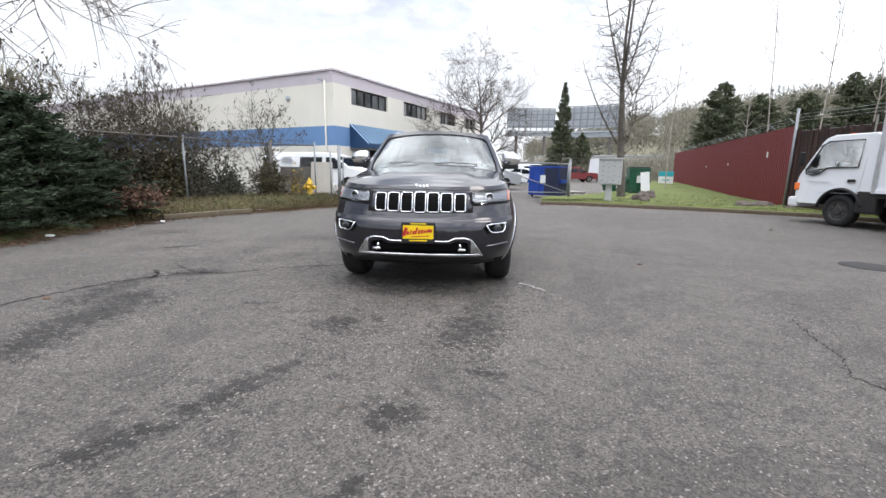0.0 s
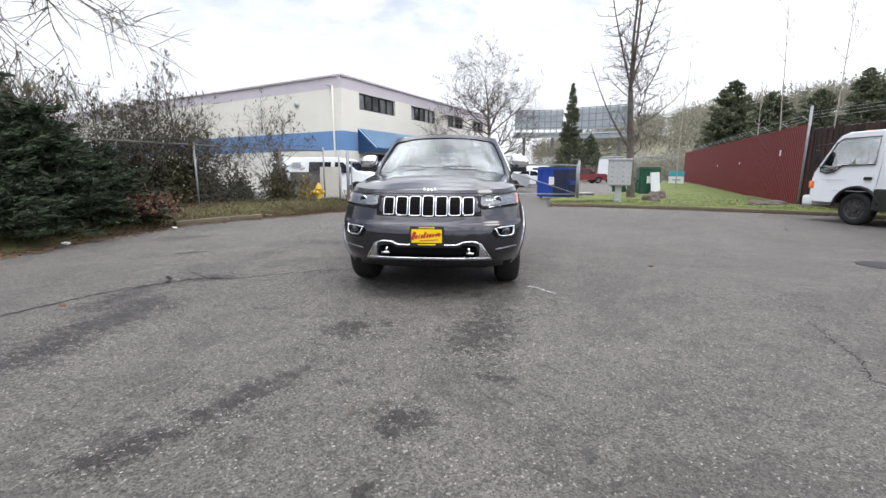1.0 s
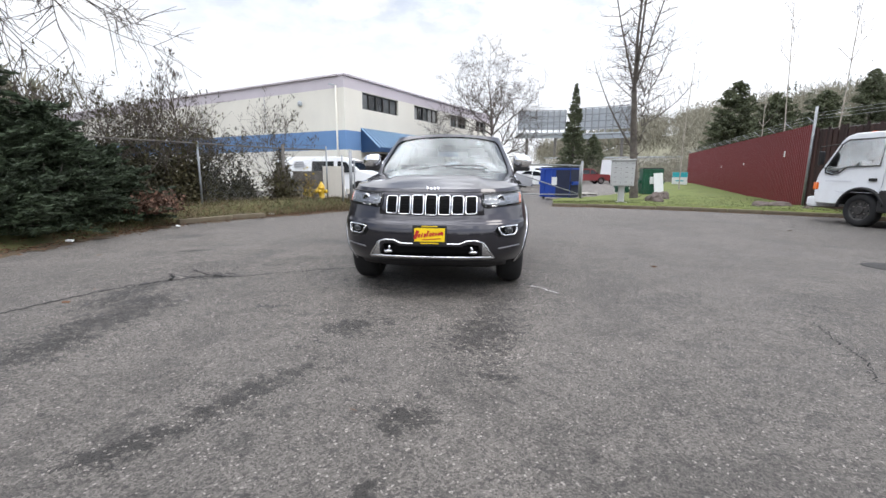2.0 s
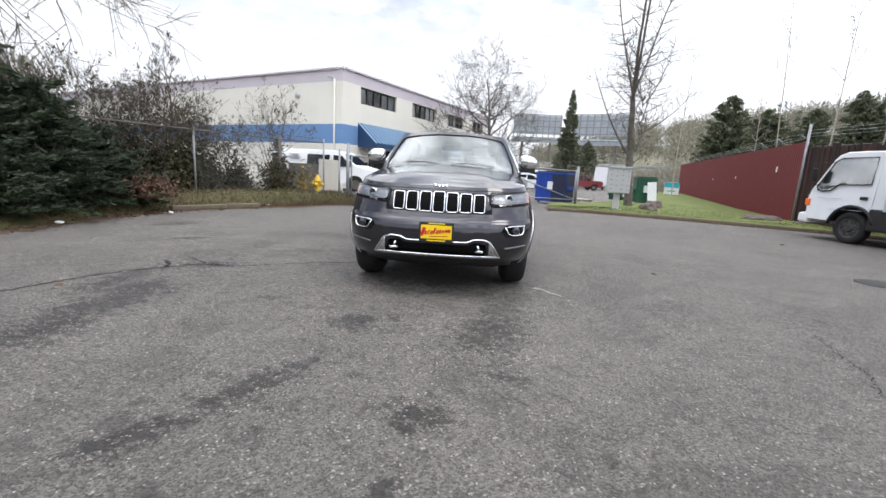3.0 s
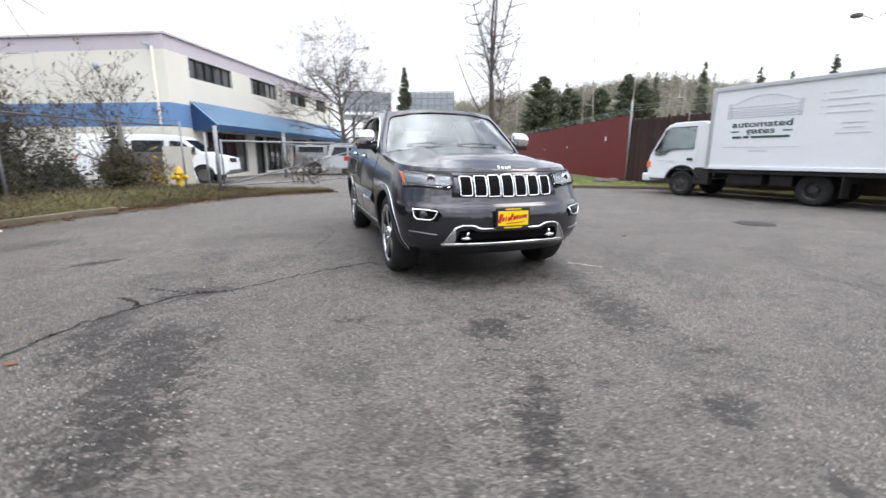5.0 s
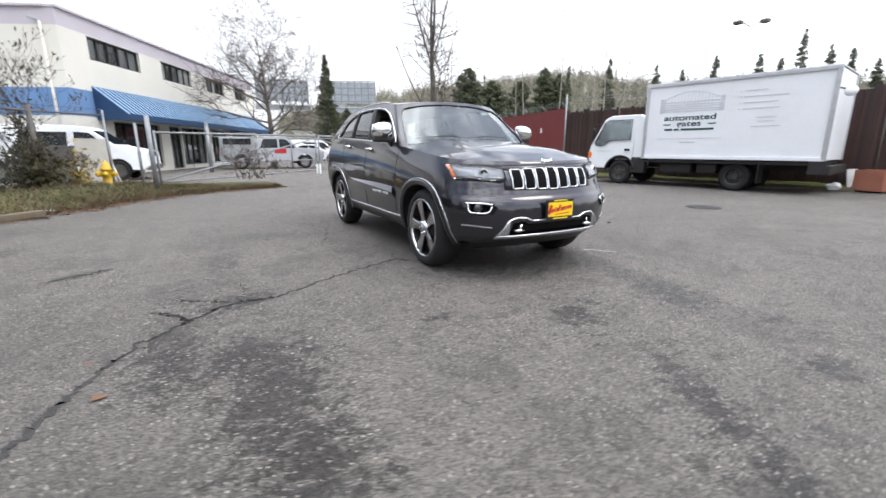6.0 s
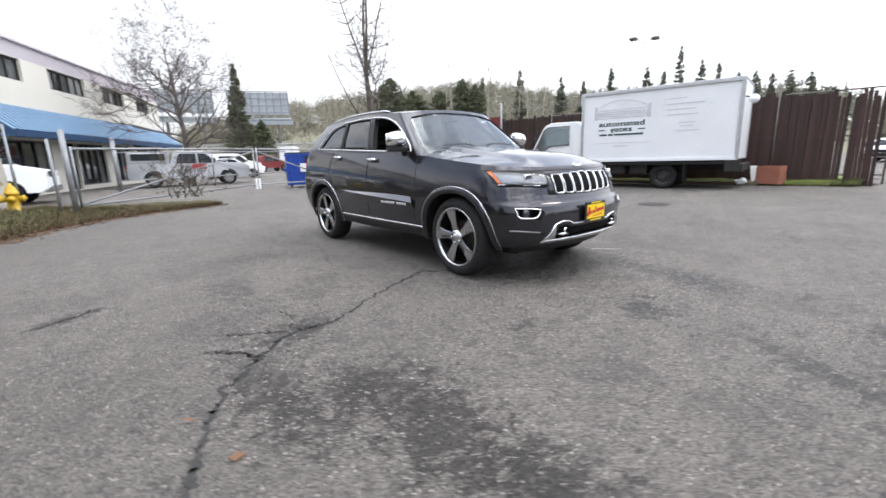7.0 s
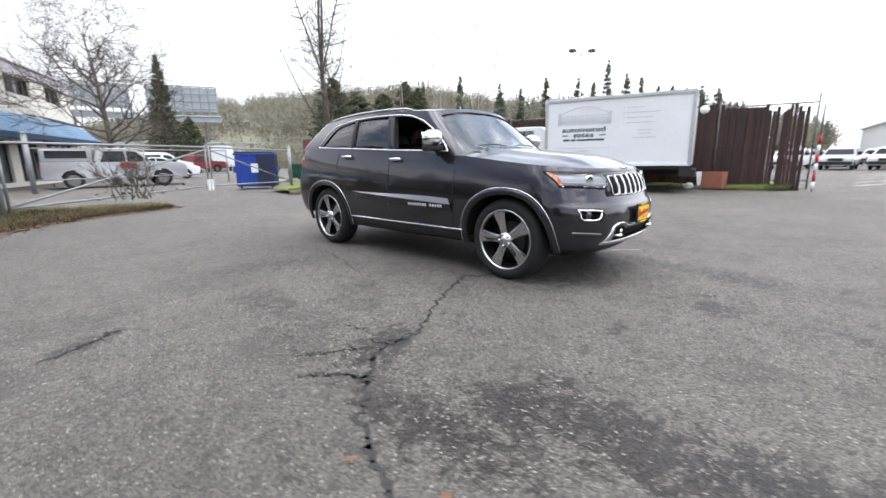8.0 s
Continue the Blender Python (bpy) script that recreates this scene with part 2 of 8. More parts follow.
MAT_SKYREFLECT = material("pane_sky_reflection", (0.32, 0.33, 0.33), 0.12, vary=0.25, scale=1.5, spec=0.8)
# the shine along the awning's seams, painted as a lighter blue
MAT_SEAMGLINT = material("awning_seam_glint", (0.24, 0.39, 0.56), 0.5, vary=0.1)
MAT_BRONZE = material("dark_bronze_frame", (0.03, 0.028, 0.026), 0.45, vary=0.2)
MAT_GALV = material("galvanised_steel", (0.27, 0.285, 0.30), 0.5, metal=0.45, vary=0.2, scale=5, fine=60, dirt=(0.2, 0.17, 0.14), dirt_amount=0.35)
MAT_OLDPIPE = material("weathered_pipe", (0.13, 0.12, 0.11), 0.7, metal=0.3, vary=0.3)
MAT_REDMETAL = material("red_sheet", (0.17, 0.022, 0.025), 0.5, vary=0.18, scale=1.0, fine=25, dirt=(0.12, 0.02, 0.02), dirt_amount=0.5, stretch=(1, 1, 0.35))
MAT_REDSLAT = material("brown_red_slat", (0.042, 0.019, 0.016), 0.6, vary=0.35, scale=2.0, fine=18, island=0.4, stretch=(1, 1, 0.3))
MAT_WHITE = material("white_truck_paint", (0.78, 0.80, 0.82), 0.32, vary=0.04, scale=1.2, fine=18, dirt=(0.55, 0.53, 0.49), dirt_amount=0.25)
MAT_BOXWHITE = material("white_box_panel", (0.78, 0.80, 0.83), 0.4, vary=0.04, scale=0.9, fine=14, dirt=(0.60, 0.60, 0.58), dirt_amount=0.3)
MAT_ALU = material("aluminium_trim", (0.62, 0.63, 0.65), 0.35, metal=0.85, vary=0.12)
MAT_BLACK = material("black_plastic", (0.012, 0.012, 0.013), 0.55, vary=0.2, scale=8)
MAT_CHASSIS = material("chassis_black", (0.015, 0.014, 0.014), 0.7, vary=0.3, scale=4, dirt=(0.06, 0.05, 0.04), dirt_amount=0.4)
MAT_TYRE = material("tyre_rubber", (0.011, 0.011, 0.012), 0.8, vary=0.25, scale=12, fine=90, bump=0.3, dirt=(0.025, 0.024, 0.022), dirt_amount=0.3)
MAT_PAINT = material("granite_grey_paint", (0.021, 0.0200, 0.0275), 0.33, metal=0.7, vary=0.05, scale=3, fine=400, coat=0.9, spec=0.3)
MAT_CHROME = material("chrome", (0.82, 0.83, 0.85), 0.07, metal=1.0, vary=0.03)
MAT_SATIN = material("satin_chrome", (0.62, 0.63, 0.65), 0.22, metal=1.0, vary=0.05)
MAT_RIM = material("polished_alloy", (0.50, 0.50, 0.52), 0.2, metal=1.0, vary=0.06)
MAT_SATINGREY = material("satin_grey", (0.24, 0.24, 0.26), 0.3, metal=0.8, vary=0.06)
MAT_RIMDARK = material("dark_alloy", (0.05, 0.05, 0.052), 0.4, metal=0.8, vary=0.1)
MAT_GRILLE = material("grille_mesh_black", (0.004, 0.004, 0.0045), 0.6, vary=0.4, fine=150, spec=0.08)
MAT_HOUSING = material("lamp_housing", (0.02, 0.021, 0.023), 0.3, vary=0.15)
MAT_REFLECTOR = material("lamp_reflector", (0.20, 0.21, 0.23), 0.36, metal=0.6, vary=0.25, scale=14, fine=90)
MAT_YELLOW = material("yellow_plate", (0.85, 0.60, 0.01), 0.4, vary=0.05)
MAT_RED = material("red_print", (0.45, 0.02, 0.02), 0.5, vary=0.1)
MAT_AMBER = material("amber_lens", (0.85, 0.17, 0.015), 0.15, vary=0.08, coat=0.6)
MAT_REDLENS = material("red_lens", (0.45, 0.012, 0.012), 0.12, vary=0.1, coat=0.8)
MAT_LENS = glass_material("clear_lens", (0.96, 0.97, 0.98), 0.01, ior=1.3)
MAT_CARGLASS = glass_material("car_glass", (0.70, 0.80, 0.80), 0.0, ior=1.75)
MAT_TINTGLASS = glass_material("tinted_glass", (0.10, 0.11, 0.12), 0.0, ior=1.7)
MAT_INTERIOR = material("cabin_trim", (0.02, 0.02, 0.022), 0.8, vary=0.2)
MAT_SEAT = material("seat_leather", (0.03, 0.028, 0.027), 0.55, vary=0.2)
MAT_BARK = material("grey_bark", (0.095, 0.08, 0.07), 0.9, vary=0.35, scale=5, fine=30, bump=0.8, tint=(0.14, 0.125, 0.11))
MAT_TWIG = material("twig_bark", (0.085, 0.07, 0.06), 0.9, vary=0.3, scale=4)
MAT_BIRCH = material("pale_bark", (0.36, 0.32, 0.28), 0.9, vary=0.3, scale=5)
MAT_NEEDLE = material("juniper_needles", (0.027, 0.042, 0.021), 0.8, vary=0.35, scale=1.5, island=0.5, tint=(0.038, 0.056, 0.028))
MAT_NEEDLEPALE = material("juniper_tips", (0.055, 0.08, 0.045), 0.75, vary=0.25, island=0.4)
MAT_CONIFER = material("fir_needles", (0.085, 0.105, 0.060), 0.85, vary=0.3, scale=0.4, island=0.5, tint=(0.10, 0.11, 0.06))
# distant firs: aerial haze is lightened into both needle colours
MAT_HAZEFIR = material("hazed_fir_needles", (0.22, 0.24, 0.19), 0.9, vary=0.25, scale=0.2, island=0.4, tint=(0.11, 0.115, 0.075))
MAT_SKYFIR = material("hazed_skyline_needles", (0.13, 0.145, 0.105), 0.9, vary=0.25, scale=0.3, island=0.45, tint=(0.12, 0.13, 0.085))
MAT_BROWNLEAF = material("russet_leaf", (0.058, 0.034, 0.018), 0.75, vary=0.25, island=0.55, tint=(0.05, 0.06, 0.02))
MAT_DARKLEAF = material("dark_bramble_leaf", (0.019, 0.023, 0.010), 0.7, vary=0.3, island=0.5, tint=(0.045, 0.036, 0.015))
MAT_YELLOWLEAF = material("yellow_leaf", (0.35, 0.25, 0.03), 0.7, vary=0.2, island=0.4)
# the haze of distance is also put into the hill and bare-crown colours
MAT_HAZEHILL = material("hazed_winter_hillside", (0.20, 0.185, 0.14), 0.95, vary=0.2, scale=0.05, fine=0.6, tint=(0.16, 0.16, 0.10))
MAT_HAZETWIG = material("hazed_bare_crown", (0.27, 0.252, 0.205), 0.95, vary=0.15, island=0.18, tint=(0.19, 0.182, 0.13))
MAT_BLUEBIN = material("blue_bin_paint", (0.012, 0.055, 0.32), 0.45, vary=0.15, scale=2, dirt=(0.05, 0.06, 0.12), dirt_amount=0.4)
MAT_DARKBIN = material("dark_navy_bin", (0.012, 0.018, 0.05), 0.55, vary=0.2, scale=2)
MAT_GREENBIN = material("green_bin_paint", (0.008, 0.085, 0.045), 0.5, vary=0.2, scale=2)
MAT_GREYBOX = material("grey_mailbox_paint", (0.42, 0.43, 0.42), 0.5, vary=0.08, scale=3)
MAT_WORNWHITE = material("worn_paint", (0.45, 0.44, 0.42), 0.8, vary=0.4, scale=20)
MAT_SIGNWHITE = material("sign_white", (0.75, 0.77, 0.77), 0.5, vary=0.05)
MAT_TEAL = material("sign_teal", (0.03, 0.38, 0.45), 0.5, vary=0.05)
MAT_DARKINK = material("dark_green_ink", (0.03, 0.075, 0.07), 0.6, vary=0.1)
MAT_GREYINK = material("faded_ink", (0.58, 0.59, 0.64), 0.6, vary=0.1)
MAT_HYDRANT = material("hydrant_yellow", (0.56, 0.36, 0.025), 0.5, vary=0.15, scale=8, dirt=(0.35, 0.2, 0.04), dirt_amount=0.4)
MAT_STONE = material("boulder_stone", (0.13, 0.105, 0.095), 0.9, vary=0.35, scale=4, fine=30, bump=0.8)
MAT_PLY = material("grey_plywood", (0.42, 0.40, 0.36), 0.85, vary=0.12, scale=3, stretch=(1, 1, 0.3))
MAT_CARD = material("terracotta_panel", (0.33, 0.13, 0.085), 0.8, vary=0.15, scale=3)
MAT_SILVERCAR = material("silver_car_paint", (0.42, 0.43, 0.45), 0.3, metal=0.5, vary=0.04, coat=0.6)
MAT_RUSTBUSH = material("rust_brown_twigs", (0.10, 0.055, 0.036), 0.9, vary=0.3, island=0.5)
MAT_CABGLASS = glass_material("cab_glass", (0.80, 0.90, 0.92), 0.0, ior=1.7)
MAT_WHEELGREY = material("dusty_steel_wheel", (0.055, 0.052, 0.05), 0.6, metal=0.3, vary=0.3, scale=9)
# grey lightened for haze on the far billboards; roofs and fittings share it
MAT_STEELGREY = material("painted_steel_grey", (0.42, 0.45, 0.48), 0.6, metal=0.2, vary=0.15, scale=1)
MAT_LAMPWHITE = material("lamp_white", (0.8, 0.82, 0.84), 0.2, vary=0.05)

# ---------------------------------------------------------------- mesh helpers


def part(name, bm, mat, parent=None, label="", smooth=False):
    """One mesh object from a bmesh (or a ready mesh), as a part of parent."""
    me = bm
    if isinstance(bm, bmesh.types.BMesh):
        me = bpy.data.meshes.new(name)
        bm.normal_update()
        bm.to_mesh(me)
        bm.free()
    for k in (mat if isinstance(mat, (list, tuple)) else [mat]):
        if k is not None:
            me.materials.append(k)
    if smooth:
        me.shade_smooth()
        if smooth is not True:
            me.set_sharp_from_angle(angle=radians(smooth))
    ob = new(name, me)
    if parent is not None:
        ob.parent = parent
    if label:
        tagged(ob, label)
    return ob


def thing(name, label, category, m=None, group="", kind=""):
    ob = new(name)
    ob.empty_display_size = 0.1
    if m is not None:
        ob.matrix_basis = m
    return tagged(ob, label, category, group, kind)


def mesh_of(verts, faces, name="mesh"):
    me = bpy.data.meshes.new(name)
    me.from_pydata([tuple(v) for v in verts], [], [tuple(f) for f in faces])
    me.update()
    return me


def add_box(bm, c, s, m=None, bevel=0.0, mat=0):
    """A box of centre c and full sizes s, turned by m, with bevelled edges."""
    r = bmesh.ops.create_cube(bm, size=1.0)
    vs = r["verts"]
    bmesh.ops.scale(bm, vec=s, verts=vs)
    if bevel:
        es = list({e for v in vs for e in v.link_edges})
        r2 = bmesh.ops.bevel(bm, geom=es, offset=min(bevel, min(s) * 0.45), segments=2, affect="EDGES", profile=0.6)
        vs = list({v for f in r2["faces"] for v in f.verts} | {v for v in vs if v.is_valid})
    fs = {f for v in vs for f in v.link_faces}
    for f in fs:
        f.material_index = mat
    t = Matrix.Translation(c)
    bmesh.ops.transform(bm, matrix=(m or Matrix()) @ t, verts=vs)
    return vs


def box_bm(c, s, bevel=0.0, m=None):
    bm = bmesh.new()
    add_box(bm, c, s, m, bevel)
    return bm


def add_tube(bm, pts, r, seg=8, closed=False, mat=0, caps=True):
    """A tube along points; r is one radius or one for each point."""
    pts = [Vector(p) for p in pts]
    k = len(pts)
    rings = []
    up = Vector((0, 0, 1))
    for i, p in enumerate(pts):
        a = pts[i - 1] if i or closed else p
        b = pts[(i + 1) % k] if i < k - 1 or closed else p
        d = (b - a)
        d = d.normalized() if d.length > 1e-9 else Vector((0, 1, 0))
        side = d.cross(up)
        side = side.normalized() if side.length > 1e-3 else d.cross(Vector((1, 0, 0))).normalized()
        nrm = side.cross(d).normalized()
        rr = r[i] if isinstance(r, (list, tuple)) else r
        rings.append([bm.verts.new(p + rr * (math.cos(2 * math.pi * j / seg) * side + math.sin(2 * math.pi * j / seg) * nrm)) for j in range(seg)])
    for i in range(k if closed else k - 1):
        a, b = rings[i], rings[(i + 1) % k]
        for j in range(seg):
            f = bm.faces.new((a[j], a[(j + 1) % seg], b[(j + 1) % seg], b[j]))
            f.material_index, f.smooth = mat, True
    if caps and not closed:
        bm.faces.new(rings[0][::-1]).material_index = mat
        bm.faces.new(rings[-1]).material_index = mat


def tube_bm(pts, r, seg=8, closed=False):
    bm = bmesh.new()
    add_tube(bm, pts, r, seg, closed)
    return bm


def lathe_bm(profile, axis="z", seg=32, mats=None, caps=True):
    """Turns a profile of (radius, along) round an axis."""
    bm = bmesh.new()
    rings = []
    for r, h in profile:
        ring = []
        for j in range(seg):
            a = 2 * math.pi * j / seg
            x, y = r * math.cos(a), r * math.sin(a)
            ring.append(bm.verts.new({"z": (x, y, h), "x": (h, x, y), "y": (y, h, x)}[axis]))
        rings.append(ring)
    for i in range(len(rings) - 1):
        for j in range(seg):
            f = bm.faces.new((rings[i][j], rings[i][(j + 1) % seg], rings[i + 1][(j + 1) % seg], rings[i + 1][j]))
            f.smooth = True
            if mats:
                f.material_index = mats[i]
    if caps and profile[0][0] > 1e-4:
        bm.faces.new(rings[0][::-1])
    if caps and profile[-1][0] > 1e-4:
        bm.faces.new(rings[-1])
    bmesh.ops.remove_doubles(bm, verts=bm.verts, dist=1e-5)
    bmesh.ops.recalc_face_normals(bm, faces=bm.faces)
    return bm


def grid_bm(fn, nu, nv, thick=0.0, mat=0):
    """A sheet of points fn(u, v), u and v from 0 to 1, with a thickness."""
    bm = bmesh.new()
    g = [[bm.verts.new(fn(i / nu, j / nv)) for j in range(nv + 1)] for i in range(nu + 1)]
    for i in range(nu):
        for j in range(nv):
            f = bm.faces.new((g[i][j], g[i + 1][j], g[i + 1][j + 1], g[i][j + 1]))
            f.smooth, f.material_index = True, mat
    if thick:
        bm.normal_update()
        bmesh.ops.solidify(bm, geom=list(bm.faces), thickness=thick)
    return bm


def smooth_step(a, b, x):
    t = max(0.0, min(1.0, (x - a) / (b - a)))
    return t * t * (3 - 2 * t)


def lerp_table(table, x):
    """Straight lines between the rows (x, value) of a table."""
    if x <= table[0][0]:
        return table[0][1]
    for (a, va), (b, vb) in zip(table, table[1:]):
        if x <= b:
            return va + (vb - va) * (x - a) / (b - a)
    return table[-1][1]


def soft_table(table, x):
    """As lerp_table, but smoothed with neighbours, for curved outlines."""
    w = 0.06
    return (lerp_table(table, x - w) + 2 * lerp_table(table, x) + lerp_table(table, x + w)) / 4


def scatter_quads(centres, size, rng, upright=0.0, aspect=1.0):
    """Many small leaf faces at the centres, at random turns: verts, faces."""
    c = np.asarray(centres, float)
    k = len(c)
    a = rng.normal(size=(k, 3))
    a[:, 2] *= 1 - upright * 0.5
    a /= np.linalg.norm(a, axis=1)[:, None] + 1e-9
    b = rng.normal(size=(k, 3))
    b -= (a * b).sum(1)[:, None] * a
    b /= np.linalg.norm(b, axis=1)[:, None] + 1e-9
    s = (np.asarray(size) * rng.uniform(0.6, 1.4, k))[:, None]
    p0, p1, p2, p3 = c - a * s * aspect, c + b * s * 0.45, c + a * s * aspect, c - b * s * 0.45
    verts = np.stack([p0, p1, p2, p3], 1).reshape(-1, 3)
    faces = np.arange(4 * k).reshape(-1, 4)
    return verts, faces


def quick_mesh(verts, faces, name="mesh"):
    me = bpy.data.meshes.new(name)
    v, f = np.asarray(verts, np.float32), np.asarray(faces, np.int32)
    me.vertices.add(len(v))
    me.vertices.foreach_set("co", v.ravel())
    me.loops.add(f.size)
    me.loops.foreach_set("vertex_index", f.ravel())
    me.polygons.add(len(f))
    me.polygons.foreach_set("loop_start", np.arange(0, f.size, f.shape[1], dtype=np.int32))
    me.update(calc_edges=True)
    return me


class Sticks:
    """Collects tapered sticks into one mesh of quads."""

    def __init__(self, seg=5):
        self.v, self.f, self.seg = [], [], seg

    def add(self, p, q, r0, r1):
        p, q = np.asarray(p, float), np.asarray(q, float)
        d = q - p
        d = d / (np.linalg.norm(d) + 1e-9)
        s = np.cross(d, (0, 0, 1.0) if abs(d[2]) < 0.9 else (1.0, 0, 0))
        s /= np.linalg.norm(s) + 1e-9
        w = np.cross(s, d)
        k, n0 = self.seg, len(self.v)
        for c, r in ((p, r0), (q, r1)):
            for j in range(k):
                a = 2 * math.pi * j / k
                self.v.append(c + r * (math.cos(a) * s + math.sin(a) * w))
        for j in range(k):
            self.f.append((n0 + j, n0 + (j + 1) % k, n0 + k + (j + 1) % k, n0 + k + j))

    def mesh(self, name):
        return quick_mesh(self.v, self.f, name)


def branch(trunk, twigs, p, d, length, r, level, rng, lift=0.15, kink=0.16, split=(3, 5), depth=4, tips=None, thin=0.0030):
    """Grows a limb with side limbs: thick pieces go to trunk, thin ones to twigs."""
    steps = max(3, int(length / (0.35 if level < 2 else 0.22)))
    steps = min(steps, 9)
    p, d = np.array(p, float), np.array(d, float)
    seg = length / steps
    marks = []
    for i in range(steps):
        d = d + rng.normal(size=3) * kink + np.array([0, 0, lift * 0.3])
        d /= np.linalg.norm(d)
        q = p + d * seg
        r1 = r * (1 - 0.75 * (i + 1) / steps) + thin
        (trunk if level < 2 else twigs).add(p, q, r * (1 - 0.75 * i / steps) + thin, r1)
        marks.append((q, d.copy(), r1, (i + 1) / steps))
        p = q
    if tips is not None and level >= depth - 1:
        tips.append(p)
    if level < depth:
        for _ in range(rng.integers(*split)):
            q, dd, rr, f = marks[rng.integers(max(1, steps // 4), steps)]
            away = rng.normal(size=3)
            away -= away.dot(dd) * dd
            away /= np.linalg.norm(away) + 1e-9
            nd = dd * 0.65 + away * 0.75 + np.array([0, 0, lift])
            branch(trunk, twigs, q, nd / np.linalg.norm(nd), length * rng.uniform(0.42, 0.68), rr * 0.75, level + 1, rng, lift, kink, split, depth, tips, thin)

# ---------------------------------------------------------------- ground and structure
tagged(part("ground", quick_mesh([(-1500, -1500, 0), (1500, -1500, 0), (1500, 1500, 0), (-1500, 1500, 0)], [(0, 1, 2, 3)]), MAT_ASPHALT),
       "worn grey asphalt lot with cracks, oil stains and pale aggregate", "ground", kind="structure")

# the lot's edge, from the shrubs round the gateway to the far fence
EDGE_LEFT = [(-7.4, -9.0), (-6.7, -4.0), (-6.4, 0.0), (-6.55, 2.2), (-6.5, 4.2), (-5.9, 5.4), (-5.0, 6.7), (-4.2, 8.0), (-3.4, 9.0), (-2.2, 9.75), (-0.75, 10.3)]
EDGE_RIGHT = [(3.1, 11.45), (4.3, 11.35), (5.4, 10.95), (7.5, 10.1), (9.2, 9.3), (10.7, 8.5), (11.6, 7.2), (11.9, 5.0), (12.4, 1.0), (12.75, -0.6), (12.95, -1.2)]
BACK_LEFT = [(-30, -9.0), (-30, -4.0), (-30, 0.0), (-30, 4.0), (-24, 9.0), (-18, 12), (-9, 13.2), (-7.2, 12.9), (-5.8, 12.3), (-4.4, 11.5), (-0.9, 10.95)]
BACK_RIGHT = [(3.4, 13.4), (4.8, 14.6), (9.0, 20.5), (20.5, 44), (22.5, 44), (24, 40), (15.5, 11.2), (15.6, 6.0), (15.8, 1.0), (15.0, -0.9), (14.3, -1.6)]


def bank(name, edge, back, height, label, mat, rise=1.1, steps=26, seed=1):
    """A raised bed between the lot's edge and a line behind it."""
    k = len(edge) - 1

    def along(line, u):
        i = min(k - 1, int(u * k))
        f = u * k - i
        a, b = Vector(line[i]), Vector(line[i + 1])
        return a.lerp(b, f)

    def at(u, v):
        a, b = along(edge, u), along(back, u)
        w = v * v
        p = a.lerp(b, w)
        d = (p - a).length
        h = height(p.x, p.y) * smooth_step(0.0, rise, d + 0.03) + 0.012
        h += 0.05 * smooth_step(0, 0.5, d) * noise.noise((p.x * 1.1, p.y * 1.1, seed)) + 0.02 * noise.noise((p.x * 4, p.y * 4, seed))
        q = p + 0.10 * noise.noise((p.x * 0.9, p.y * 0.9, 7)) * Vector((1, 1)) * (1 - v)
        return (q.x, q.y, max(0.006, h))

    bm = grid_bm(at, k * 14, steps)
    ob = part(name, bm, mat, smooth=True)
    tagged(ob, label, "ground", kind="structure")
    return at


def left_height(x, y):
    return 0.33 if y < 9 else 0.33 - 0.2 * smooth_step(9, 10.3, y)


def right_height(x, y):
    return 0.15 + 0.25 * smooth_step(12, 40, y)


bank_left = bank("grass_bank", EDGE_LEFT, BACK_LEFT, left_height, "raised grassy verge with damp soil and fallen leaves", MAT_TURF, 1.0)
bank_right = bank("grass_verge", EDGE_RIGHT, BACK_RIGHT, right_height, "mown green lawn along a red metal fence", MAT_LAWN, 0.25, seed=3)


def ribbon(line, width, z, n=12, jag=0.0, seed=0, wide=None):
    """A narrow strip on the ground along a line."""
    rng = np.random.default_rng(seed)
    pts = []
    for a, b in zip(line, line[1:]):
        for i in range(n):
            f = i / n
            pts.append(((1 - f) * a[0] + f * b[0], (1 - f) * a[1] + f * b[1]))
    pts.append(line[-1])
    pts = np.array(pts) + rng.normal(size=(len(pts), 2)) * jag
    d = np.gradient(pts, axis=0)
    d /= np.linalg.norm(d, axis=1)[:, None] + 1e-9
    s = np.stack([-d[:, 1], d[:, 0]], 1)
    w = width * rng.uniform(0.35, 1.3, len(pts)) if wide is None else np.full(len(pts), width)
    left, right = pts + s * w[:, None] / 2, pts - s * w[:, None] / 2
    v = [(*p, z) for p in left] + [(*p, z) for p in right]
    k = len(pts)
    f = [(i + k, i + 1 + k, i + 1, i) for i in range(k - 1)]
    return quick_mesh(v, f)


# kerb stones along the lawn, each its own piece
kerb = thing("kerb", "weathered concrete kerb with moss and soil stains", "kerb", kind="structure")


def kerb_stones(line, length=1.15):
    pts = [Vector(p) for p in line]
    run = []
    for a, b in zip(pts, pts[1:]):
        k = max(1, round((b - a).length / length))
        run += [(a.lerp(b, i / k), a.lerp(b, (i + 1) / k)) for i in range(k)]
    rng = random.Random(4)
    for a, b in run:
        d = b - a
        m = Matrix.Translation(((a.x + b.x) / 2, (a.y + b.y) / 2, 0.055 + rng.uniform(-0.012, 0.008))) @ Matrix.Rotation(math.atan2(d.y, d.x) + rng.uniform(-0.012, 0.012), 4, "Z")
        bm = bmesh.new()
        add_box(bm, (0, 0, 0), (d.length - 0.015, 0.16, 0.13), None, 0.02)
        ob = part("kerb_stone", bm, MAT_KERB, kerb, smooth=40)
        ob.matrix_basis = m


kerb_stones(EDGE_RIGHT[:9])
kerb_stones([(-6.45, 4.3), (-5.85, 5.45), (-5.35, 6.15)], 0.9)

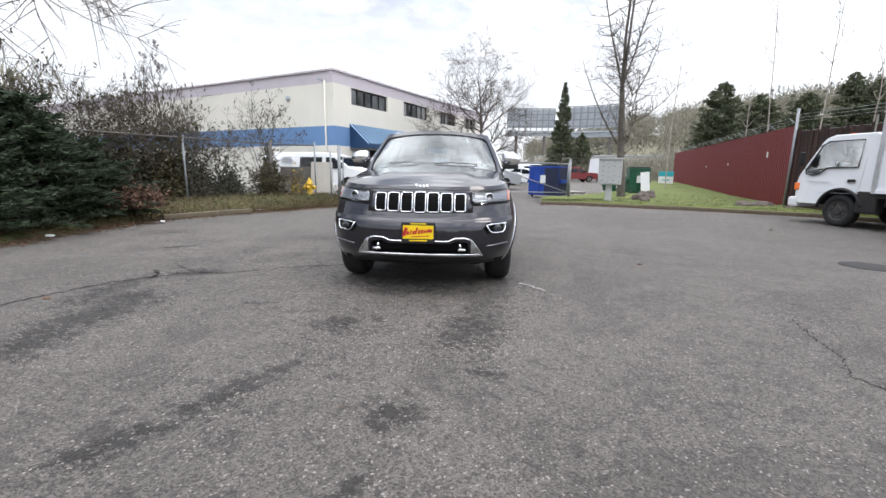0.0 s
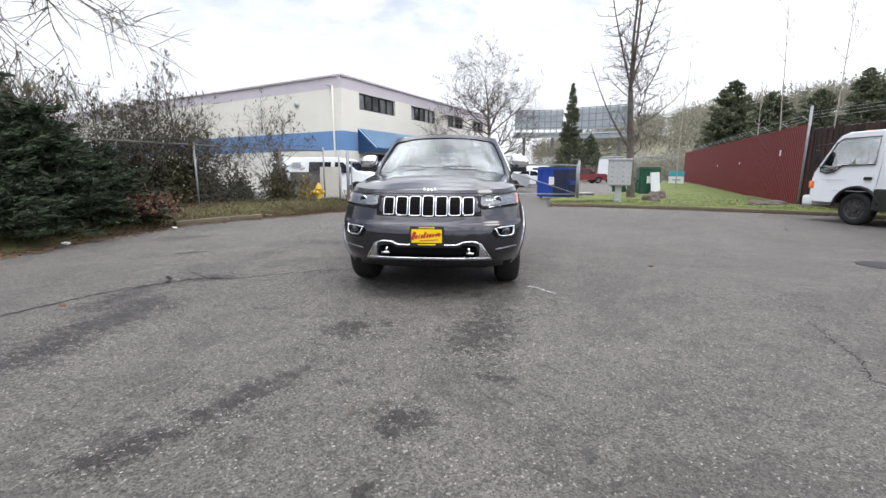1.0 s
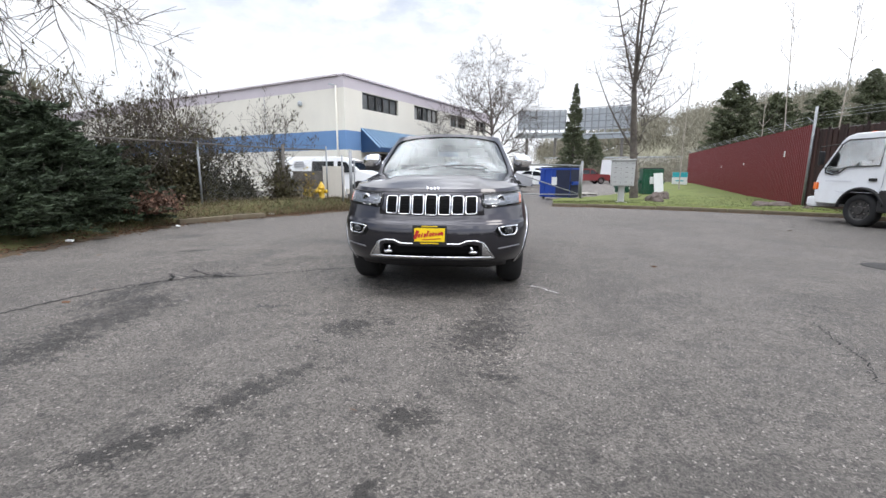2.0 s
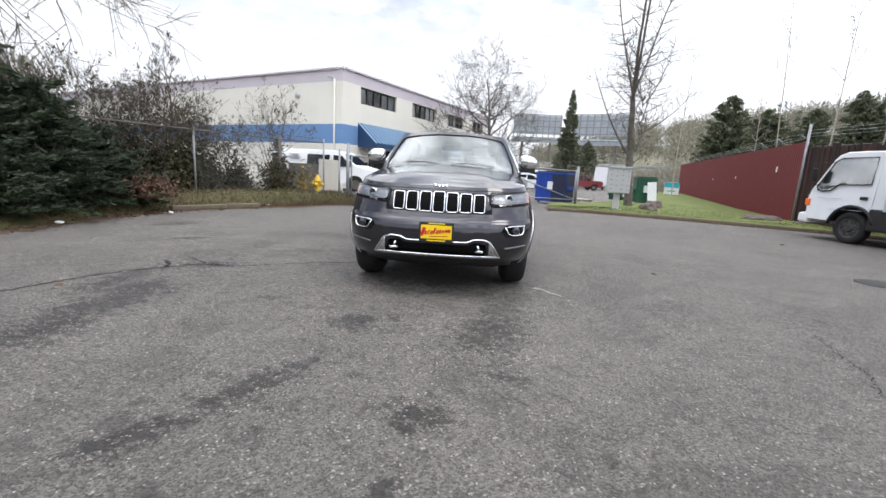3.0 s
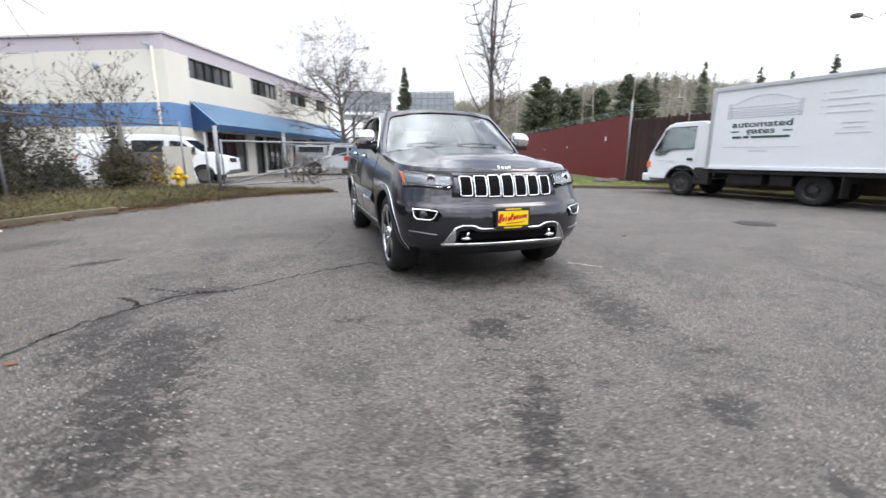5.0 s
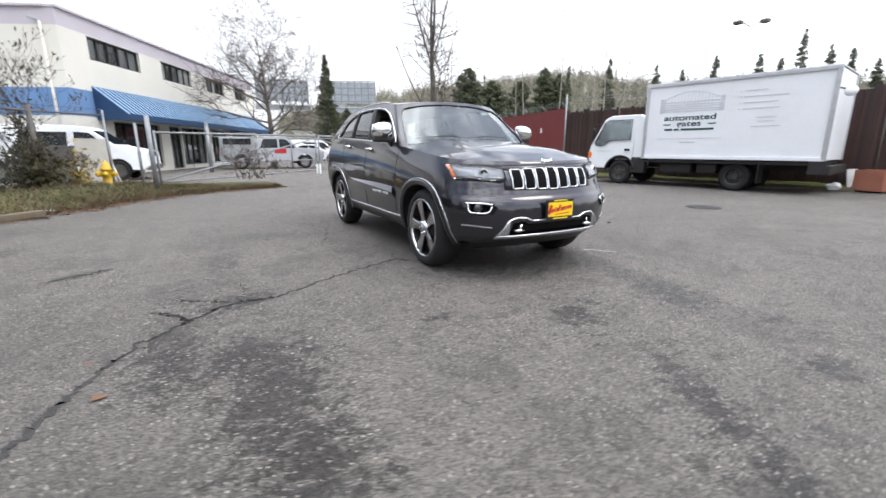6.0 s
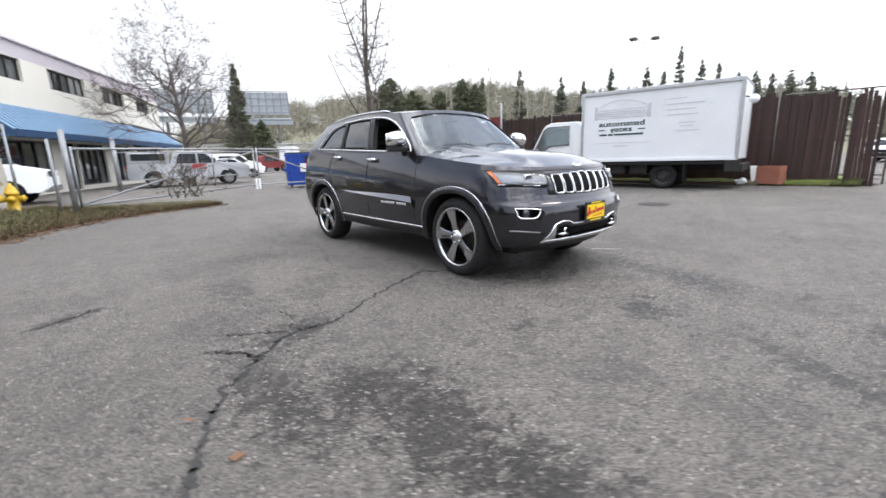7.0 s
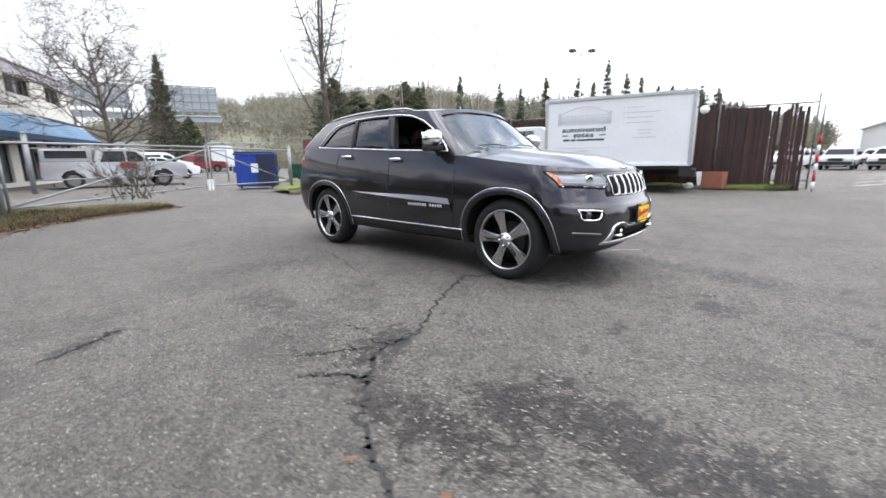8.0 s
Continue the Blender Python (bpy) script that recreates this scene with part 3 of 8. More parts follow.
# cracks in the asphalt
CRACKS = [
    ([(-3.75, -2.3), (-3.56, -1.71), (-3.46, -1.38), (-3.33, -1.04), (-3.19, -0.77), (-2.98, -0.54), (-2.78, -0.36)], 0.034),
    ([(-2.78, -0.36), (-2.55, -0.26), (-2.36, -0.29), (-1.93, -0.02), (-1.45, 0.21), (-1.06, 0.36), (-0.86, 0.18), (-0.5, 0.1)], 0.026),
    ([(-2.95, -0.50), (-3.04, -0.36), (-3.17, -0.22)], 0.026), ([(-2.72, -0.20), (-2.9, -0.11), (-3.05, 0.02)], 0.016), ([(-2.62, -0.24), (-2.55, 0.05), (-2.6, 0.25)], 0.010),
    ([(-1.03, 0.37), (-0.96, 0.94), (-1.18, 1.38)], 0.010), ([(-1.62, 1.33), (-1.4, 2.0), (-1.24, 2.6), (-1.5, 3.2)], 0.012),
    ([(2.9, -2.47), (2.82, -2.25), (2.99, -1.95), (3.10, -1.56), (3.22, -1.2)], 0.011), ([(4.6, -1.0), (4.13, -0.88), (3.6, -0.82), (3.4, -0.56), (3.1, -0.3), (2.5, 0.1)], 0.009),
    ([(-3.7, 1.35), (-3.85, 1.22), (-4.1, 1.1)], 0.02),
]
for line, width in CRACKS:
    tagged(part("asphalt_crack", ribbon(line, width, 0.004, 16, 0.016, len(line)), MAT_CRACK), "dark ragged crack in worn asphalt", "crack", "cracks in the asphalt", "structure")

# ---------------------------------------------------------------- warehouse
B_TURN = 24.8
B_POSE = pose(-7.16, 18.98, 0, 0, 0, 90 - B_TURN)  # local x runs along the front, local y towards the left wall's far end
FRONT_LEN, SIDE_LEN, TOP = 20.4, 60.0, 6.40


def wall_with_openings(length, z0, z1, openings, thick=0.25):
    """A wall along x at y from 0 to thick, with openings (x0, x1, za, zb) through it, as one solid."""
    bm = bmesh.new()
    xs = sorted({0.0, length, *[v for o in openings for v in o[:2]]})
    zs = sorted({z0, z1, *[v for o in openings for v in o[2:4]]})
    g = [[bm.verts.new((x, 0, z)) for z in zs] for x in xs]
    for i in range(len(xs) - 1):
        for j in range(len(zs) - 1):
            cx, cz = (xs[i] + xs[i + 1]) / 2, (zs[j] + zs[j + 1]) / 2
            if not any(o[0] < cx < o[1] and o[2] < cz < o[3] for o in openings):
                bm.faces.new((g[i][j], g[i + 1][j], g[i + 1][j + 1], g[i][j + 1]))
    r = bmesh.ops.extrude_face_region(bm, geom=list(bm.faces))
    bmesh.ops.translate(bm, vec=(0, thick, 0), verts=[v for v in r["geom"] if isinstance(v, bmesh.types.BMVert)])
    bmesh.ops.delete(bm, geom=[v for v in bm.verts if not v.link_faces], context="VERTS")
    bmesh.ops.recalc_face_normals(bm, faces=bm.faces)
    return bm


warehouse = thing("warehouse", "two-storey cream warehouse with mauve top band, blue stripe and blue awning", "building", B_POSE)
UPPER = [(a, b, 4.83, 5.76) for a, b in ((1.5, 5.0), (6.87, 10.05), (11.92, 14.7), (16.55, 18.75))]
LOWER = [(2.3, 5.9, 0.22, 2.36), (6.8, 8.0, 0.05, 2.36), (8.1, 11.0, 0.22, 2.36), (11.9, 14.4, 0.22, 2.36), (15.3, 19.4, 0.22, 2.36)]
bands = [("lower_wall", 0, 2.47, MAT_CREAM, LOWER), ("blue_stripe", 2.47, 3.53, MAT_BLUEBAND, []), ("upper_wall", 3.53, 5.79, MAT_CREAM, UPPER), ("top_band", 5.79, TOP, MAT_MAUVE, [])]
for nm, za, zb, mat, holes in bands:
    part(nm, wall_with_openings(FRONT_LEN, za, zb, holes), mat, warehouse)
    o = part(nm, wall_with_openings(SIDE_LEN, za, zb, []), mat, warehouse)
    o.matrix_basis = Matrix(((0, 1, 0, 0), (1, 0, 0, 0.25), (0, 0, 1, 0), (0, 0, 0, 1)))
    part(nm, box_bm((FRONT_LEN / 2, SIDE_LEN + 0.4, (za + zb) / 2), (FRONT_LEN, 0.25, zb - za)), mat, warehouse)
    part(nm, box_bm((FRONT_LEN - 0.13, SIDE_LEN / 2 + 0.26, (za + zb) / 2), (0.25, SIDE_LEN, zb - za)), mat, warehouse)
part("coping", box_bm((FRONT_LEN / 2, 0.1, TOP + 0.05), (FRONT_LEN + 0.1, 0.42, 0.10), 0.02), MAT_MAUVE, warehouse, "pale metal parapet coping")
part("coping", box_bm((0.1, SIDE_LEN / 2 + 0.33, TOP + 0.052), (0.42, SIDE_LEN, 0.10), 0.02), MAT_MAUVE, warehouse, "pale metal parapet coping")
part("roof", box_bm((FRONT_LEN / 2, SIDE_LEN / 2, TOP - 0.45), (FRONT_LEN - 0.6, SIDE_LEN - 0.3, 0.1)), MAT_STEELGREY, warehouse, "flat grey roof")
# joints between the wall panels, downpipe and lamps
for i in range(1, 9):
    part("panel_joint", box_bm((-0.004, 6.6 * i, 4.7), (0.012, 0.03, 2.4)), MAT_STEELGREY, warehouse)
part("downpipe", tube_bm([(-0.06, 0.55, 0.2), (-0.06, 0.55, 5.9)], 0.05), MAT_CREAM, warehouse, "painted downpipe")
part("wall_lamp", lathe_bm([(0.02, -0.02), (0.16, 0.02), (0.12, 0.16), (0.0, 0.2)], "x", 16), MAT_STEELGREY, warehouse, "round floodlight").matrix_basis = pose(-0.12, 3.4, 5.15)
part("camera_bracket", box_bm((-0.2, 0.7, 5.95), (0.4, 0.1, 0.09), 0.02), MAT_STEELGREY, warehouse, "small grey security camera")
for y in (9.0, 14.5, 22.0):
    part("roof_vent", lathe_bm([(0.13, 0), (0.13, 0.5), (0.22, 0.52), (0.22, 0.68), (0, 0.7)], "z", 12), MAT_STEELGREY, warehouse, "metal roof vent").matrix_basis = pose(3.5, y, TOP - 0.4)


def window_unit(x0, x1, z0, z1, panes, parent, door=False):
    t = 0.06
    w = part("window" if not door else "door", box_bm(((x0 + x1) / 2, 0.24, (z0 + z1) / 2), (x1 - x0, 0.02, z1 - z0)), MAT_BRONZE, parent, "dark glazing in a bronze frame")
    for c, d in ((z0, z0 + t), (z1 - t, z1)):
        part("window_frame", box_bm(((x0 + x1) / 2, 0.15, (c + d) / 2), (x1 - x0, 0.09, d - c), 0.008), MAT_BRONZE, w)
    for i in range(panes + 1):
        x = x0 + t / 2 + (x1 - x0 - t) * i / panes
        part("mullion", box_bm((x, 0.15, (z0 + z1) / 2), (t, 0.08, z1 - z0 - 2 * t), 0.008), MAT_BRONZE, w)
    pick = random.Random(int(x0 * 10))
    for i in range(panes):
        xa = x0 + (x1 - x0) * (i + 0.5) / panes
        # panes differ in painted reflection, paler upstairs
        mat = pick.choice((MAT_DARKGLASS, MAT_MIDREFLECT, MAT_SKYREFLECT, MAT_SKYREFLECT)) if z0 > 3 else pick.choice((MAT_DARKGLASS, MAT_DARKGLASS, MAT_MIDREFLECT))
        part("pane", box_bm((xa, 0.2, (z0 + z1) / 2), ((x1 - x0) / panes - 0.05, 0.02, z1 - z0 - 0.1)), mat, w)
    return w


for o in UPPER:
    window_unit(*o, 5, warehouse)
for o in LOWER:
    window_unit(*o, 2 if o[1] - o[0] < 1.5 else 4, warehouse, o[2] < 0.1)


def awning(x0, x1):
    """Sloping standing-seam awning with a valance, on the warehouse's front."""
    za, zb, out = 3.72, 2.42, 1.35
    n = int((x1 - x0) / 0.32)
    root = part("awning", grid_bm(lambda u, v: (x0 + (x1 - x0) * u, -0.01 - out * v, za - (za - zb - 0.18) * v), 1, 1, 0.02), MAT_AWNING, warehouse, "blue standing-seam metal awning")
    part("valance", box_bm(((x0 + x1) / 2, -out - 0.01, zb + 0.06), (x1 - x0, 0.03, 0.24), 0.005), MAT_AWNFRONT, root)
    for x in (x0, x1):
        me = mesh_of([(x, -0.01, za), (x, -out, zb + 0.16), (x, -out, zb - 0.06), (x, -0.01, zb - 0.06)], [(0, 1, 2, 3)])
        bm = bmesh.new()
        bm.from_mesh(me)
        bmesh.ops.solidify(bm, geom=list(bm.faces), thickness=0.02)
        part("awning_end", bm, MAT_AWNFRONT, root)
    seam = bmesh.new()
    p, q = Vector((0, -0.02, za + 0.02)), Vector((0, -out, zb + 0.20))
    mid, d = (p + q) / 2, q - p
    add_box(seam, (0, 0, 0), (0.12, d.length, 0.05), Matrix.Translation(mid) @ Matrix.Rotation(math.atan2(-d.z, -d.y), 4, "X"), 0.006)
    # raised seams carry their highlight as colour
    first = part("seam", seam, MAT_SEAMGLINT, root)
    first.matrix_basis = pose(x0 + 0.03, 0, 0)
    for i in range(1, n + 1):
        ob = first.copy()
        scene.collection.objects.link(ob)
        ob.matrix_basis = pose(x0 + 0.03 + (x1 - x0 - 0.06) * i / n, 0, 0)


awning(1.31, 14.9)
awning(15.0, 20.3)

# ---------------------------------------------------------------- fences
F0 = Vector((11.35, 10.75))  # corner post
RED_DIR = Vector((math.sin(radians(18.0)), math.cos(radians(18.0))))
BROWN_END = Vector((13.35, -1.6))


def red_fence():
    f = thing("metal_fence", "tall dark-red corrugated metal fence with barbed wire on top", "fence")
    length, n = 33.0, 30
    w = length / n

    def sheet(h0, h1):
        bm = bmesh.new()
        cols = []
        for i in range(25):
            u = i / 24
            off = 0.018 * (1 if (i % 4) < 2 else -1)
            z0, z1 = 0.0, h0 + (h1 - h0) * u
            cols.append((bm.verts.new((u * w * 0.998, off, z0)), bm.verts.new((u * w * 0.998, off, z1))))
        for a, b in zip(cols, cols[1:]):
            bm.faces.new((a[0], b[0], b[1], a[1]))
        bm.normal_update()
        bmesh.ops.solidify(bm, geom=list(bm.faces), thickness=0.004)
        return bm

    rot = math.atan2(RED_DIR.y, RED_DIR.x)
    for i in range(n):
        p = F0 + RED_DIR * (w * i)
        base = 0.12 + 0.25 * smooth_step(12, 40, p.y)
        top0, top1 = 2.86 + 0.45 * i / n, 2.86 + 0.45 * (i + 1) / n
        ob = part("panel", sheet(top0 - base, top1 - base), MAT_REDMETAL, f)
        ob.matrix_basis = Matrix.Translation((p.x, p.y, base)) @ Matrix.Rotation(rot, 4, "Z")
        if i % 2 == 0:
            q = Vector((p.x, p.y, top0))
            side = Vector((-RED_DIR.y, RED_DIR.x, 0))
            part("barb_arm", tube_bm([q, q + side * 0.26 + Vector((0, 0, 0.22))], 0.018, 6), MAT_GALV, f)
    for k in range(3):
        pts = []
        for i in range(0, n + 1, 2):
            p = F0 + RED_DIR * (w * i)
            s = 0.09 + 0.085 * k
            pts.append((p.x - RED_DIR.y * s, p.y + RED_DIR.x * s, 2.86 + 0.45 * i / n + s * 0.85))
        part("barbed_wire", tube_bm(pts, 0.006, 4), MAT_GALV, f)
    for s, z, h in ((2.6, 2.0, 0.22), (9.0, 1.75, 0.12), (15, 1.7, 0.1)):
        p = F0 + RED_DIR * s
        ob = part("notice", box_bm((0, 0, 0), (0.16, 0.012, h), 0.004), MAT_SIGNWHITE, f, "small white notice")
        ob.matrix_basis = Matrix.Translation((p.x - 0.03, p.y + 0.03, z)) @ Matrix.Rotation(rot, 4, "Z")


def brown_fence():
    f = thing("slat_fence", "weathered brown-red slatted chain-link fence with gaps", "fence")
    d = BROWN_END - F0
    length = d.length
    u = d.normalized()
    rot = math.atan2(u.y, u.x)
    base = Matrix.Translation((F0.x, F0.y, 0.06)) @ Matrix.Rotation(rot, 4, "Z")
    rng = random.Random(8)
    shapes = []
    for k in range(6):
        bm = bmesh.new()
        h = 2.62 + 0.06 * rng.uniform(-1, 1)
        add_box(bm, (0, 0, h / 2), (0.089, 0.012, h), None, 0.003)
        me = bpy.data.meshes.new("slat")
        bm.to_mesh(me)
        bm.free()
        me.materials.append(MAT_REDSLAT)
        shapes.append(me)
    n = int(length / 0.092)
    for i in range(n):
        x = 0.05 + 0.092 * i
        if rng.random() < (0.012 if x < 11.6 else 0.16):
            continue
        ob = new("slat", rng.choice(shapes))
        ob.parent = f
        lift = 0.0 if x < 10.3 else rng.uniform(-0.25, 0.0)
        ob.matrix_basis = base @ Matrix.Translation((x, rng.uniform(-0.008, 0.008), 0.02 + lift)) @ Matrix.Rotation(rng.uniform(-0.012, 0.012), 4, "Y")
    ob = part("privacy_screen", box_bm((length / 2 - 0.6, 0.025, 1.30), (length - 1.3, 0.006, 2.5), 0.0), MAT_REDSLAT, f, "dark brown privacy sheeting")
    ob.matrix_basis = base
    for i in range(6):
        x = length * i / 5
        ob = part("fence_post", tube_bm([(0, -0.05, 0), (0, -0.05, 2.85 if i else 3.35)], 0.024 if i else 0.040, 10), MAT_OLDPIPE if i else MAT_GALV, f)
        ob.matrix_basis = base @ Matrix.Translation((x, 0, 0))
    for z in (0.25, 1.35, 2.6):
        ob = part("rail", tube_bm([(0, 0.04, z), (length, 0.04, z)], 0.022, 8), MAT_OLDPIPE, f)
        ob.matrix_basis = base
    for k in range(3):
        ob = part("barbed_wire", tube_bm([(0, 0, 2.95 + 0.1 * k), (length / 2, 0, 2.93 + 0.1 * k), (length, 0, 2.95 + 0.1 * k)], 0.006, 4), MAT_GALV, f)
        ob.matrix_basis = base


def chain_fence():
    """Bare pipe posts and rails of a chain-link fence along the bank."""
    f = thing("chain_fence", "old chain-link fence posts with dark pipe rail overgrown by shrubs", "fence")
    posts = [(-11.6, -3.2), (-10.2, -0.2), (-8.6, 2.9), (-7.05, 6.1), (-5.85, 8.5), (-4.75, 9.35)]
    for i, (x, y) in enumerate(posts):
        z = 0.3
        top = 2.0 if i < 4 else 2.05
        part("fence_post", tube_bm([(x, y, z - 0.2), (x, y, top)], 0.026 if i != 4 else 0.05, 10), MAT_GALV if i != 4 else MAT_OLDPIPE, f)
    part("top_rail", tube_bm([(x, y, 1.93) for x, y in posts], 0.020, 8), MAT_OLDPIPE, f)
    part("wire", tube_bm([(x, y, 2.06) for x, y in posts], 0.006, 5), MAT_OLDPIPE, f)
    # wire mesh, its diamonds as thin sticks, on the stretch near the gate
    s = Sticks(3)
    for (ax, ay), (bx, by) in zip(posts[3:], posts[4:]):
        length = math.hypot(bx - ax, by - ay)
        k = int(length / 0.09)
        for i in range(-18, k):
            for sgn in (0, 1):
                x0, z0, x1, z1 = i * 0.09, 0.35, i * 0.09 + 1.57, 1.92
                if sgn:
                    z0, z1 = z1, z0
                cut = []
                for x, z in ((x0, z0), (x1, z1)):
                    t = min(max(x, 0), length)
                    zz = z0 + (z1 - z0) * (t - x0) / (x1 - x0)
                    cut.append((ax + (bx - ax) * t / length, ay + (by - ay) * t / length, zz))
                if math.dist(cut[0], cut[1]) > 0.05:
                    s.add(cut[0], cut[1], 0.0016, 0.0016)
    part("wire_mesh", s.mesh("wire_mesh"), MAT_GALV, f)


GATE_L, GATE_R = Vector((-3.88, 9.2)), Vector((4.72, 14.3))


def pipe_gate():
    g = thing("pipe_gate", "double swing gate of bare galvanised pipes, closed across a driveway", "gate")
    d = (GATE_R - GATE_L)
    u = d.normalized()

    def at(s, z):
        p = GATE_L + u * s
        return (p.x, p.y, z)

    L = d.length
    for s, r, top in ((0, 0.055, 1.95), (-0.28, 0.03, 1.75), (L, 0.055, 1.75)):
        part("gate_post", tube_bm([at(s, 0.0), at(s, top)], r, 12), MAT_GALV, g)
    for a, b in ((0.12, 5.35), (L - 0.1, 5.5)):
        leaf = part("gate_leaf", tube_bm([at(a, 1.55), at(b, 1.58)], 0.026, 8), MAT_GALV, g, "bare pipe gate leaf")
        part("bottom_rail", tube_bm([at(a, 0.32), at(b, 0.42)], 0.022, 8), MAT_GALV, leaf)
        part("stile", tube_bm([at(a, 0.28), at(a, 1.6)], 0.026, 8), MAT_GALV, leaf)
        part("stile", tube_bm([at(b, 0.36), at(b, 1.62)], 0.026, 8), MAT_GALV, leaf)
        part("brace", tube_bm([at(a, 0.34), at(b, 1.5)], 0.022, 8), MAT_GALV, leaf)
        part("latch_plate", box_bm((at(b, 0.45)), (0.06, 0.1, 0.34), 0.01), MAT_SIGNWHITE, leaf, "white latch plate")


red_fence()
brown_fence()
chain_fence()
pipe_gate()

# ---------------------------------------------------------------- car
# The car faces -y; its front axle is at y = 0, its middle at x = 0.
WHEELBASE = 2.915
YF = [(0.28, -0.70), (0.36, -0.82), (0.42, -0.885), (0.50, -0.915), (0.58, -0.90), (0.66, -0.91), (0.75, -0.90), (0.775, -0.885), (0.80, -0.84), (0.99, -0.80), (1.02, -0.80), (1.06, -0.74), (1.20, -0.70)]
YR = [(0.28, 3.70), (0.40, 3.84), (0.55, 3.88), (0.72, 3.86), (0.85, 3.80), (1.15, 3.77), (1.25, 3.72)]
HW = [(0.26, 0.86), (0.36, 0.895), (0.45, 0.915), (0.58, 0.936), (0.68, 0.946), (0.78, 0.945), (0.86, 0.937), (0.94, 0.921), (1.02, 0.895), (1.10, 0.862), (1.20, 0.82)]
SHOULDER = [(-0.95, 1.03), (-0.6, 1.05), (0.0, 1.11), (0.5, 1.170), (0.95, 1.21), (1.6, 1.238), (2.4, 1.27), (3.2, 1.298), (3.9, 1.30)]
SILL = [(-1.0, 0.35), (-0.4, 0.35), (0.3, 0.385), (2.5, 0.395), (3.3, 0.42), (4.0, 0.43)]


def low_surface(theta, v):
    """A point of the lower body: theta runs from the nose (0) along the side (1 to 2) to the tail (3); v from sill to shoulder."""
    z_guess = 0.36 + v * (1.12 - 0.36)
    w = soft_table(HW, z_guess)
    yf, yr = soft_table(YF, z_guess), soft_table(YR, z_guess)
    af, ar, nf, nr = 0.62, 0.42, 2.7, 3.0
    if theta < 1:
        a = theta * math.pi / 2
        x = w * max(0.0, math.sin(a)) ** (2 / nf)
        y = yf + af - af * max(0.0, math.cos(a)) ** (2 / nf)
    elif theta < 2:
        f = theta - 1
        y = (yf + af) + f * ((yr - ar) - (yf + af))
        x = w + 0.012 * math.sin(math.pi * f)
    else:
        a = (3 - theta) * math.pi / 2
        x = w * max(0.0, math.sin(a)) ** (2 / nr)
        y = yr - ar + ar * max(0.0, math.cos(a)) ** (2 / nr)
    top = lerp_table(SHOULDER, y)
    bot = lerp_table(SILL, y)
    return Vector((x, y, bot + v * (top - bot)))


def even(y, z):
    """The height z of the flank at y, in the heights of the tables above."""
    bot, top = lerp_table(SILL, y), lerp_table(SHOULDER, y)
    return 0.36 + (z - bot) / (top - bot) * 0.76


def front_y(x, z):
    """The nose's surface at a place of the front view."""
    y = -0.8
    for _ in range(3):
        q = even(y, z)
        w, yf = soft_table(HW, q), soft_table(YF, q)
        s = min(0.999, abs(x) / w)
        y = yf + 0.62 - 0.62 * (1 - s ** 2.7) ** (1 / 2.7)
    return y


def side_x(y, z):
    """The flank's half width at a place of the side view."""
    z = even(y, z)
    w = soft_table(HW, z)
    yf, yr = soft_table(YF, z), soft_table(YR, z)
    if y < yf + 0.62:
        k = min(1.0, max(0.0, (yf + 0.62 - y) / 0.62))
        return w * (1 - k ** 2.7) ** (1 / 2.7)
    if y > yr - 0.42:
        k = min(1.0, max(0.0, (y - yr + 0.42) / 0.42))
        return w * (1 - k ** 3.0) ** (1 / 3.0)
    return w + 0.012 * math.sin(math.pi * (y - yf - 0.62) / (yr - 0.42 - yf - 0.62))


ROOF_EDGE = [(0.9, 1.640), (1.2, 1.672), (1.7, 1.702), (2.2, 1.708), (2.8, 1.685), (3.2, 1.645), (3.6, 1.59)]


def roof_edge(y):
    """Height of the roof's side edge along the car."""
    return (lerp_table(ROOF_EDGE, y - 0.2) + 2 * lerp_table(ROOF_EDGE, y) + lerp_table(ROOF_EDGE, y + 0.2)) / 4


def green_surface(theta, v):
    """A point of the cabin above the belt; theta as in low_surface; v from belt to roof edge."""
    yf = 0.44 + 0.60 * v ** 1.05
    yr = 3.74 - 0.36 * v ** 1.3
    w = 0.872 - 0.185 * v ** 1.25
    af, ar, nf, nr = 0.26 - 0.06 * v, 0.22, 3.2, 3.2
    if theta < 1:
        a = theta * math.pi / 2
        x, y = w * max(0.0, math.sin(a)) ** (2 / nf), yf + af - af * max(0.0, math.cos(a)) ** (2 / nf)
    elif theta < 2:
        f = theta - 1
        y = (yf + af) + f * ((yr - ar) - (yf + af))
        x = w - 0.035 * max(0, f - 0.55) / 0.45
    else:
        a = (3 - theta) * math.pi / 2
        x, y = (w - 0.035) * max(0.0, math.sin(a)) ** (2 / nr), yr - ar + ar * max(0.0, math.cos(a)) ** (2 / nr)
    top = roof_edge(y)
    bot = lerp_table(SHOULDER, y) - 0.01
    crown = 0.050 * v * v * (1 - min(1.0, abs(x) / max(w, 0.1)) ** 2.2)
    return Vector((x, y, bot + v * (top - bot) + crown))


